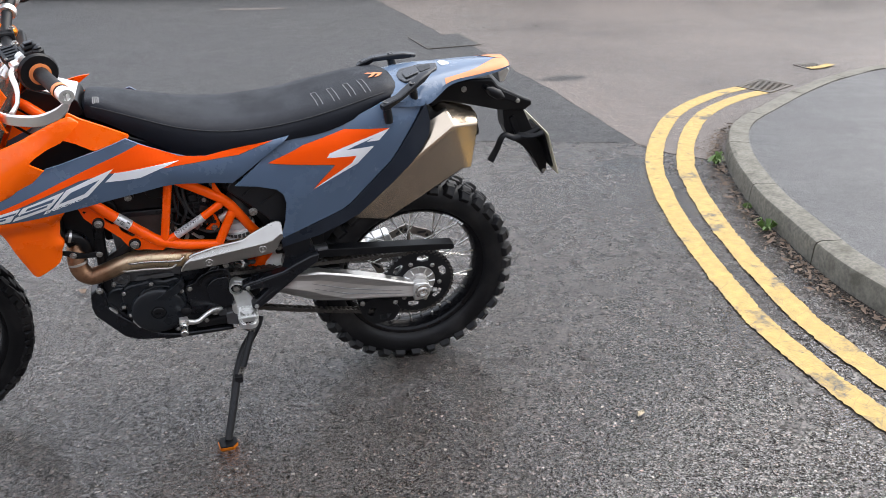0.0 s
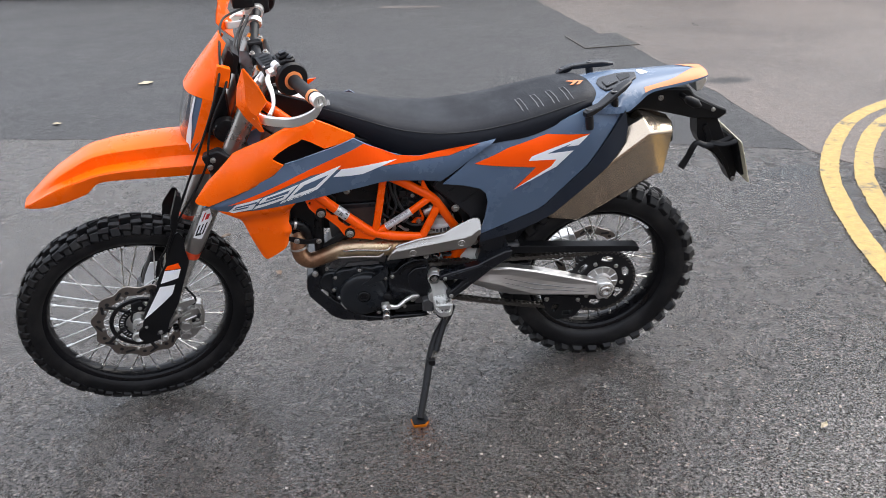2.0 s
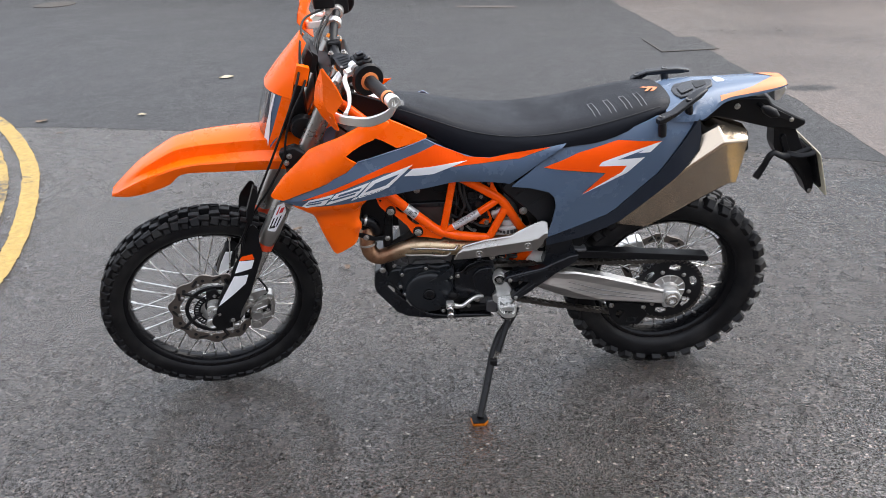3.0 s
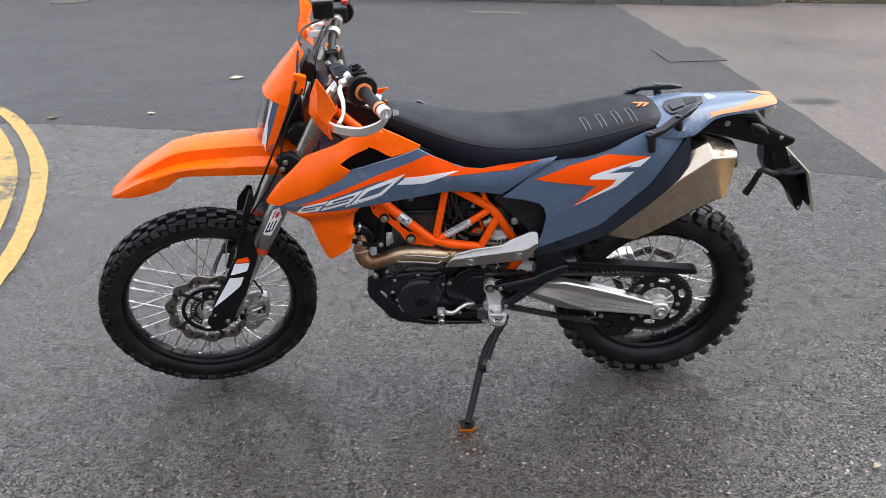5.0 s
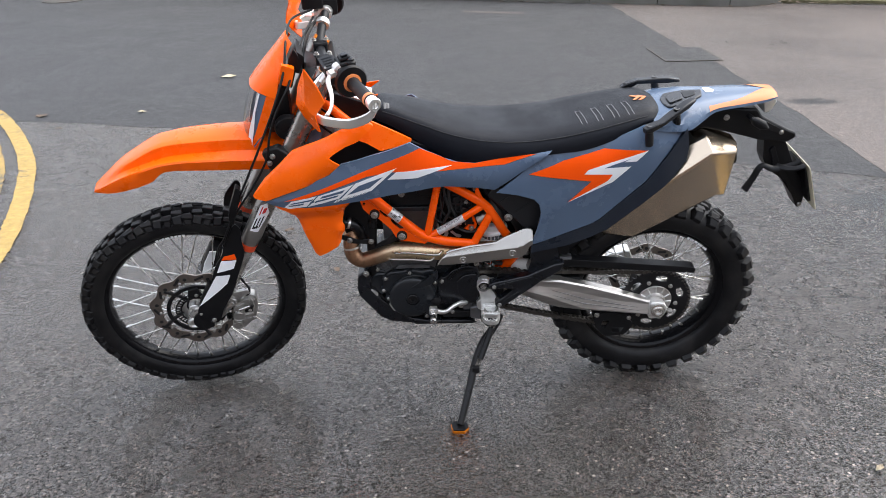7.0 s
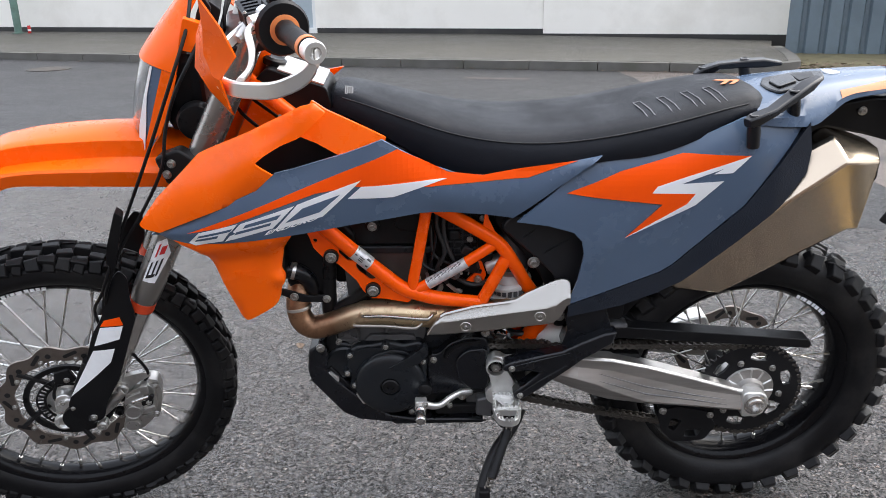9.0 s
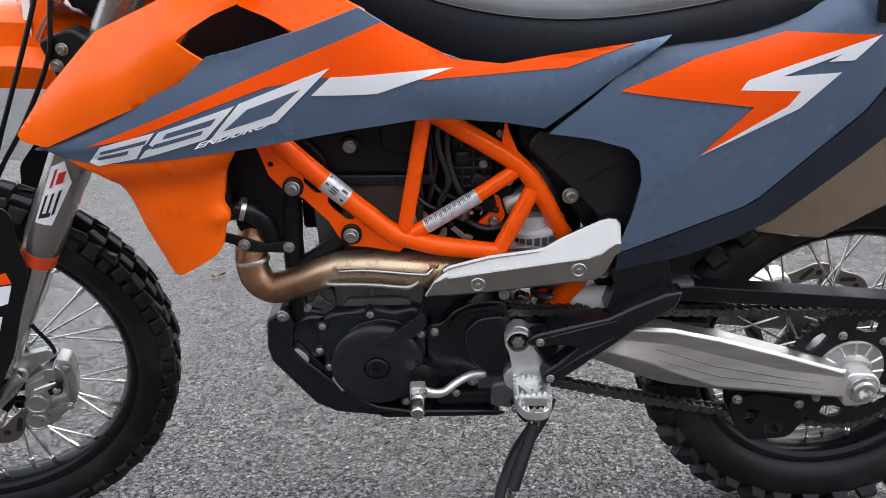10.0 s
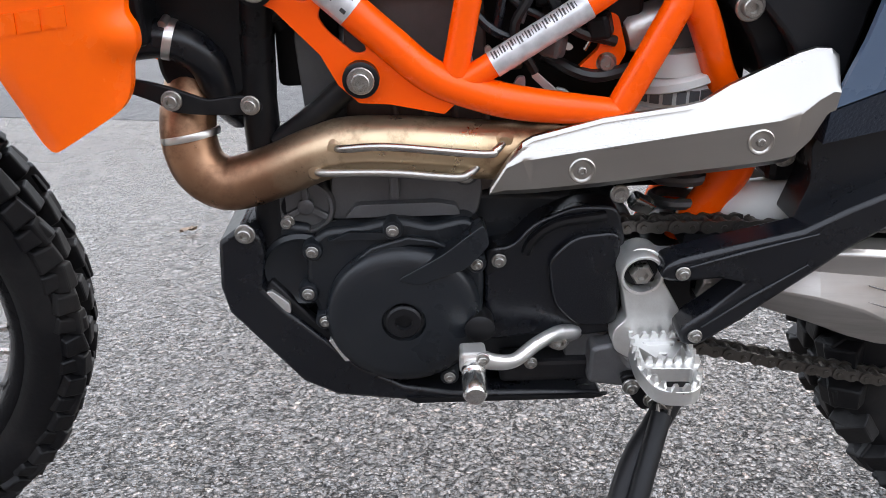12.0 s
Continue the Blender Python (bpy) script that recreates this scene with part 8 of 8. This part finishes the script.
for k in range(9):
    a = radians(200 + k * 16)
    part("ring_notch", box(-0.004, 0.004, -0.003, 0.003, -0.006, 0.006), M_CAST, shock, at=Matrix.Translation((-0.535 + 0.041 * math.cos(a), -0.06 + 0.041 * math.sin(a), 0.595)) @ Matrix.Rotation(a + math.pi / 2, 4, "Z"), smooth=0)
coil = [(-0.50 + 0.032 * math.cos(a), -0.02 + 0.032 * math.sin(a), 0.40 + 0.16 * a / 40) for a in (k * 0.4 for k in range(100))]
part("spring", tube(coil, 0.006, 8, 1, smooth=False), M_CAST, shock, "grey coil spring")
part("orange_bracket", prism(rounded([(-0.622, 0.672), (-0.598, 0.668), (-0.588, 0.635), (-0.60, 0.612), (-0.635, 0.618), (-0.612, 0.64)], 0.005), -0.088, -0.080), M_ORANGE_FRAME, bike, "small orange bracket", bevel=0.002)
for k, (x, z) in enumerate(((-0.69, 0.625), (-0.555, 0.475), (-0.60, 0.478))):
    part("silver_clip", box(-0.012, 0.012, -0.008, 0.008, -0.008, 0.008), M_STEEL, bike, at=pose(x, -0.06, z, 20, 30 * k, 10), smooth=0, bevel=0.003)

# foot rest, hanger, side stand
hanger = part("foot_rest_hanger", prism(rounded([(-0.590, 0.436), (-0.585, 0.450), (-0.570, 0.458), (-0.556, 0.455), (-0.548, 0.447), (-0.530, 0.447), (-0.531, 0.436), (-0.546, 0.424), (-0.532, 0.400), (-0.518, 0.374), (-0.521, 0.352), (-0.533, 0.338), (-0.571, 0.332), (-0.586, 0.342), (-0.590, 0.358), (-0.586, 0.370), (-0.576, 0.378), (-0.582, 0.408)], 0.006), -0.125, -0.100), M_CAST_LIGHT, bike, "cast alloy foot rest hanger", bevel=0.005)
part("hanger_ring", move(lathe([(0.0215, 0.0), (0.0215, -0.012), (0.0200, -0.0145), (0.0178, -0.014), (0.0165, -0.002), (0.0001, -0.002)], 36), Matrix.Translation((-0.5685, -0.124, 0.4345))), M_CAST_LIGHT, hanger)
# black disc paints the shade inside the bore round the nut
part("bore_shade", move(lathe([(0.0163, -0.0022), (0.0163, -0.0032)], 32), Matrix.Translation((-0.5685, -0.124, 0.4345))), M_BLACK_METAL, hanger)
part("pivot_nut", move(lathe([(0.0112, 0), (0.0112, -0.008), (0.0095, -0.011), (0.0055, -0.011), (0.0048, -0.006), (0.0001, -0.006)], 6), Matrix.Translation((-0.5685, -0.127, 0.4345))), M_BOLT, hanger, "hexagonal pivot nut")
PEG = Matrix.Translation((-0.546, -0.122, 0.353)) @ Matrix.Rotation(radians(4), 4, "X") @ Matrix.Rotation(radians(90), 4, "X")
RIM = rounded([(-0.029, 0.0), (-0.031, 0.055), (-0.020, 0.090), (0.018, 0.092), (0.030, 0.062), (0.030, 0.0)], 0.022, 6)
peg = part("foot_rest", prism(RIM, -0.008, 0.008, holes=[rounded([(-0.022, 0.056), (-0.014, 0.083), (0.013, 0.084), (0.022, 0.058)], 0.006), rounded([(-0.022, 0.022), (-0.022, 0.048), (-0.004, 0.048)], 0.003), rounded([(0.021, 0.022), (0.003, 0.048), (0.021, 0.048)], 0.003), rounded([(-0.016, 0.016), (0.016, 0.016), (0.0, 0.040)], 0.003)]),
           M_CAST_LIGHT, bike, "toothed alloy foot rest", at=PEG, smooth=30, bevel=0.0012)
part("peg_boss", prism([(-0.018, -0.012), (0.018, -0.012), (0.012, 0.03), (-0.012, 0.03)], -0.012, 0.004), M_CAST_LIGHT, peg, smooth=0, bevel=0.003)
bm = bmesh.new()
v = [bm.verts.new(p) for p in ((-0.0040, 0, -0.0022), (-0.0040, 0, 0.0022), (0.0040, 0, 0.0022), (0.0040, 0, -0.0022), (-0.0012, 0.0072, -0.0020), (-0.0012, 0.0072, 0.0020), (0.0022, 0.0072, 0.0020), (0.0022, 0.0072, -0.0020))]
for f in ((0, 1, 5, 4), (1, 2, 6, 5), (2, 3, 7, 6), (3, 0, 4, 7), (4, 5, 6, 7), (3, 2, 1, 0)):
    bm.faces.new([v[i] for i in f])
tooth = part("tooth", bm, M_CAST_LIGHT, peg, at=Matrix.Translation((-0.0265, 0.0075, 0.006)) @ Matrix.Rotation(radians(-92), 4, "Y"), smooth=0)
spots = [(-0.0268 - 0.0015 * k / 4, 0.006 + 0.0105 * k, -92) for k in range(5)] + [(-0.0235, 0.063, -70), (-0.0195, 0.0735, -65), (-0.0145, 0.083, -45), (-0.004, 0.0885, 0), (0.0065, 0.0885, 0), (0.0155, 0.084, 40), (0.0215, 0.0745, 60), (0.0258, 0.0645, 72)] + [(0.0272, 0.006 + 0.0105 * k, 90) for k in range(5)] + [(-0.018 + 0.0092 * k, 0.048, 0) for k in range(5)] + [(-0.014 + 0.0095 * k, 0.0085, 0) for k in range(4)]
for x, w, turn in spots[1:]:
    placed("tooth", tooth.data, peg, at=Matrix.Translation((x, 0.0075, w)) @ Matrix.Rotation(radians(turn), 4, "Y"), smooth=0)
HEEL = [(-0.556, 0.443), (-0.550, 0.453), (-0.538, 0.458), (-0.484, 0.471), (-0.430, 0.483), (-0.392, 0.503), (-0.345, 0.524), (-0.318, 0.528), (-0.326, 0.500), (-0.386, 0.462), (-0.412, 0.440), (-0.454, 0.407), (-0.472, 0.391), (-0.508, 0.365), (-0.518, 0.361), (-0.529, 0.366), (-0.532, 0.378), (-0.525, 0.387), (-0.506, 0.401), (-0.474, 0.430), (-0.500, 0.436), (-0.540, 0.433), (-0.552, 0.436)]
heel = part("heel_guard", prism(HEEL, -0.152, -0.118), M_SATIN, bike, "black subframe bracket behind the foot rest", bevel=0.005)
bolt(-0.536, -0.153, 0.4445, 0.0070, heel)
bolt(-0.517, -0.153, 0.3755, 0.0070, heel)
for w in ([(-0.530, -0.1525, 0.450), (-0.480, -0.153, 0.464), (-0.415, -0.1525, 0.480)], [(-0.512, -0.1525, 0.384), (-0.470, -0.153, 0.416), (-0.420, -0.1525, 0.449)]):
    part("edge_rib", tube(w, [0.0008, 0.0020, 0.0008], 6, smooth=False), M_SATIN, heel)
part("subframe", prism(rounded([(-0.345, 0.535), (-0.30, 0.53), (-0.29, 0.66), (-0.20, 0.74), (-0.20, 0.80), (-0.36, 0.70), (-0.355, 0.60)], 0.01), -0.105, -0.085), M_BLACK, bike, "black plastic subframe", bevel=0.006)
part("stand_bracket", prism(rounded([(-0.610, 0.298), (-0.608, 0.340), (-0.584, 0.345), (-0.572, 0.325), (-0.556, 0.307), (-0.569, 0.291), (-0.589, 0.294)], 0.006), -0.118, -0.07), M_CAST, bike, "cast side stand bracket", bevel=0.004)
part("stand_plate", prism(rounded([(-0.580, 0.312), (-0.562, 0.316), (-0.536, 0.300), (-0.530, 0.280), (-0.552, 0.268), (-0.562, 0.280)], 0.007), -0.130, -0.119), M_BLACK_METAL, bike, "black stand plate with two bolts", bevel=0.002)
stand = part("side_stand", tube([(-0.512, -0.118, 0.315), (-0.524, -0.132, 0.290), (-0.545, -0.152, 0.266), (-0.567, -0.174, 0.246), (-0.584, -0.198, 0.224), (-0.600, -0.228, 0.193), (-0.625, -0.295, 0.126), (-0.652, -0.362, 0.058)], [0.0135, 0.0135, 0.0135, 0.014, 0.0135, 0.013, 0.012, 0.011], 14), M_BLACK_METAL, bike, "black steel side stand, folded out")
spring = [Vector((-0.534, -0.148, 0.302)).lerp(Vector((-0.592, -0.244, 0.196)), t / 120) + 0.0075 * (Vector((1, 0.2, 0)).normalized() * math.cos(t * 0.9) + Vector((0, 0.75, 0.66)) * math.sin(t * 0.9)) for t in range(121)]
part("stand_spring", tube(spring, 0.0019, 6, 1, smooth=False), M_CHAIN, stand, "rusty coil spring")
part("spring_sleeve", tube([(-0.542, -0.160, 0.288), (-0.564, -0.197, 0.247), (-0.582, -0.228, 0.214)], 0.0105, 12, smooth=False), M_BLACK, stand, "black sleeve round the spring")
part("stand_lug", box(-0.012, 0.012, -0.010, 0.010, -0.012, 0.012), M_BLACK_METAL, stand, at=Matrix.Translation((-0.598, -0.246, 0.188)), smooth=0, bevel=0.003)
bolt(-0.568, -0.132, 0.303, 0.009, stand)
bolt(-0.545, -0.132, 0.285, 0.009, stand)
foot_at = Matrix.Translation((-0.655, -0.370, 0.0515)) @ Matrix.Rotation(radians(-7), 4, "X")
FOOT = [(-0.028, -0.016), (-0.008, -0.031), (0.024, -0.022), (0.030, 0.006), (0.016, 0.024), (-0.022, 0.022)]
PLAN = Matrix.Rotation(radians(90), 4, "X")
shoe = part("stand_foot", join(move(prism(rounded(FOOT, 0.004), -0.010, 0.003), PLAN), move(prism(rounded([(x * 0.62, y * 0.62) for x, y in FOOT], 0.004), -0.024, -0.010), PLAN)), M_ORANGE_ANOD, stand, "six-sided orange anodised stand foot", at=foot_at, smooth=0, bevel=0.003)
part("foot_sole", move(prism([(x * 0.94, y * 0.94) for x, y in FOOT], 0.003, 0.0065), PLAN), M_BLACK, shoe, smooth=0)

# swing arm
arm = []
for x, top, upper, lower, low in ((-0.50, 0.452, 0.430, 0.410, 0.385), (-0.44, 0.450, 0.426, 0.402, 0.374), (-0.391, 0.448, 0.424, 0.400, 0.364), (-0.349, 0.447, 0.421, 0.388, 0.348), (-0.318, 0.444, 0.417, 0.372, 0.338),
                                  (-0.240, 0.425, 0.394, 0.341, 0.325), (-0.127, 0.390, 0.362, 0.327, 0.313), (-0.030, 0.358, 0.345, 0.314, 0.301), (0.006, 0.356, 0.342, 0.314, 0.300)):
    q = 0.025 * max(0, min(1, (-0.38 - x) / 0.06))
    arm.append([(x, q - 0.100, low), (x, q - 0.122, low), (x, q - 0.139, lower), (x, q - 0.127, upper), (x, q - 0.128, top - 0.004), (x, q - 0.122, top), (x, -0.092, top), (x, -0.090, low + 0.004)])
swing = part("swing_arm", loft(arm), M_SWING, bike, "cast alloy swing arm", smooth=12, bevel=0.002)
for z0, z1, u in ((0.004, 0.003, -0.1310), (-0.012, -0.007, -0.1350)):
    part("casting_line", tube([(-0.345, u - 0.0005, 0.408 + z0), (-0.240, u - 0.001, 0.372 + z0), (-0.127, u - 0.0005, 0.347 + z1), (-0.045, u, 0.331 + z1)], [0.0006, 0.0013, 0.0013, 0.0006], 6, smooth=False), M_CAST, swing)
part("swing_arm_right", loft([[(x, -y, z) for x, y, z in r] for r in arm]), M_SWING, swing, smooth=25)
# black filler plate added behind the spring to hide the gap
part("spring_filler", box(-0.610, -0.455, 0.02, 0.04, 0.46, 0.60), M_BLACK, bike, smooth=0, bevel=0.003)
part("pivot_plate", prism(rounded([(-0.565, 0.430), (-0.49, 0.435), (-0.485, 0.365), (-0.505, 0.352), (-0.56, 0.352)], 0.008), -0.076, -0.03), M_BLACK_METAL, bike, bevel=0.004)
part("swing_bridge", box(-0.50, -0.40, -0.085, 0.10, 0.37, 0.44), M_BLACK_METAL, swing, smooth=0, bevel=0.01)
part("axle_block", prism(rounded([(-0.025, 0.360), (0.020, 0.358), (0.036, 0.335), (0.022, 0.298), (-0.025, 0.294)], 0.012), -0.140, -0.098), M_CAST_LIGHT, swing, "cast alloy axle block", bevel=0.004)
part("axle_nut", move(lathe([(0.024, 0), (0.024, -0.004), (0.0185, -0.006), (0.0185, -0.011), (0.0160, -0.013), (0.0115, -0.013), (0.0105, -0.002), (0.0001, -0.002)], 28), Matrix.Translation((0.002, -0.141, 0.330))), M_STEEL, swing, "steel axle nut")
part("adjuster", along((0.02, -0.12, 0.318), (0.055, -0.12, 0.312), [(0.005, 0), (0.005, 0.6), (0.009, 0.62), (0.009, 1)], 8), M_BOLT, swing, "chain adjuster bolt")
part("chain_guard", join(prism(rounded([(-0.375, 0.490), (-0.335, 0.513), (-0.290, 0.512), (0.110, 0.472), (0.118, 0.464), (0.116, 0.450), (-0.02, 0.462), (-0.30, 0.486), (-0.375, 0.468)], 0.006), -0.106, -0.070)), M_BLACK, bike, "black chain guard", bevel=0.004)
part("guard_cap", box(-0.335, -0.285, -0.106, -0.072, 0.504, 0.520), M_CAST, bike, "grey alloy bridge above the chain", smooth=0, bevel=0.006)
part("chain_guide", prism(rounded([(-0.20, 0.285), (-0.155, 0.300), (-0.085, 0.285), (-0.06, 0.245), (-0.085, 0.205), (-0.155, 0.200), (-0.185, 0.235)], 0.01), -0.105, -0.065, holes=[rounded([(-0.165, 0.268), (-0.14, 0.262), (-0.155, 0.232), (-0.17, 0.24)], 0.004), rounded([(-0.13, 0.235), (-0.09, 0.235), (-0.10, 0.216), (-0.13, 0.215)], 0.004)]), M_BLACK, bike, "black chain guide", bevel=0.002)
bolt(-0.187, -0.105, 0.290, 0.009)
bolt(-0.078, -0.105, 0.276, 0.008)
part("guide_mount", prism(rounded([(-0.21, 0.330), (-0.06, 0.312), (-0.07, 0.270), (-0.19, 0.280)], 0.008), -0.100, -0.080), M_BLACK, bike, bevel=0.003)
part("chain_slider", prism(rounded([(-0.52, 0.458), (-0.25, 0.438), (-0.25, 0.428), (-0.52, 0.440)], 0.004), -0.098, -0.060), M_BLACK, bike)
part("rear_mudflap", prism(rounded([(-0.36, 0.62), (-0.22, 0.665), (-0.24, 0.58), (-0.30, 0.50), (-0.335, 0.50)], 0.015), -0.07, 0.09), M_BLACK, bike, "black inner rear mudguard", bevel=0.006)
part("rear_caliper", prism(rounded([(-0.135, 0.425), (-0.06, 0.445), (-0.04, 0.40), (-0.08, 0.37), (-0.13, 0.385)], 0.012), 0.05, 0.10), M_CAST_LIGHT, bike, "alloy rear brake caliper", bevel=0.004)

# chain: one object a link
CHAIN_U = -0.0865
path = [Vector((-0.612, 0.467))]
C0, C1, r0, r1 = Vector((-0.610, 0.412)), Vector((0.0, 0.335)), 0.055, 0.114
loop = []
for k in range(25):
    a = radians(262 - k * 170 / 24)
    loop.append(C0 + r0 * Vector((math.cos(a), math.sin(a))))
for k in range(13):
    t = (k + 1) / 14
    a, b = loop[24], C1 + r1 * Vector((math.cos(radians(93)), math.sin(radians(93))))
    loop.append(a.lerp(b, t))
for k in range(33):
    a = radians(93 - k * 185 / 32)
    loop.append(C1 + r1 * Vector((math.cos(a), math.sin(a))))
last, first_ = loop[-1], loop[0]
for k in range(13):
    t = (k + 1) / 14
    loop.append(last.lerp(first_, t) - Vector((0, 0.012 * math.sin(math.pi * t))))
chain = part("chain", tube([(p.x, CHAIN_U, p.y) for p in loop[::3] + [loop[0]]], 0.0032, 6, 3), M_CHAIN, bike, "oily brown drive chain")


def link_mesh(outer):
    bm = bmesh.new()
    h, w = 0.0072, 0.0159 / 2
    ring = []
    for k in range(7):
        a = radians(90 + 30 * k)
        ring.append((-w + h * math.cos(a), h * math.sin(a)))
    ring.append((0, -h * 0.72))
    for k in range(7):
        a = radians(-90 + 30 * k)
        ring.append((w + h * math.cos(a), h * math.sin(a)))
    ring.append((0, h * 0.72))
    off = 0.0085 if outer else 0.0060
    for s in (-1, 1):
        prism(ring, s * off, s * (off + 0.002), bm)
    if outer:
        for x in (-w, w):
            join(bm, move(lathe([(0.0026, -0.0125), (0.0030, -0.0118), (0.0030, 0.0118), (0.0026, 0.0125)], 10), Matrix.Translation((x, 0, 0))))
    else:
        for x in (-w, w):
            join(bm, move(lathe([(0.0050, -0.006), (0.0050, 0.006)], 10), Matrix.Translation((x, 0, 0))))
    bmesh.ops.recalc_face_normals(bm, faces=bm.faces)
    me = bpy.data.meshes.new("link")
    bm.to_mesh(me)
    bm.free()
    me.materials.append(M_CHAIN)
    return me


LINKS = link_mesh(True), link_mesh(False)
spots, closed_loop = [], loop + [loop[0]]
step, need = 0.0159, 0.0
for a, b in zip(closed_loop, closed_loop[1:]):
    seg = (b - a).length
    t = need
    while t < seg:
        spots.append((a.lerp(b, t / seg), math.atan2(b.y - a.y, b.x - a.x)))
        t += step
    need = t - seg
for k, (p, ang) in enumerate(spots):
    placed("link", LINKS[k % 2], chain, at=Matrix.Translation((p.x, CHAIN_U, p.y)) @ Matrix.Rotation(-ang, 4, "Y"), smooth=0)
part("front_sprocket", move(prism([(r * math.cos(a), r * math.sin(a)) for k in range(15) for a, r in ((2 * math.pi * k / 15, 0.050), (2 * math.pi * (k + 0.5) / 15, 0.057))], -0.09, -0.083), Matrix.Translation((C0.x, 0, C0.y))), M_CHAIN, bike, smooth=0)
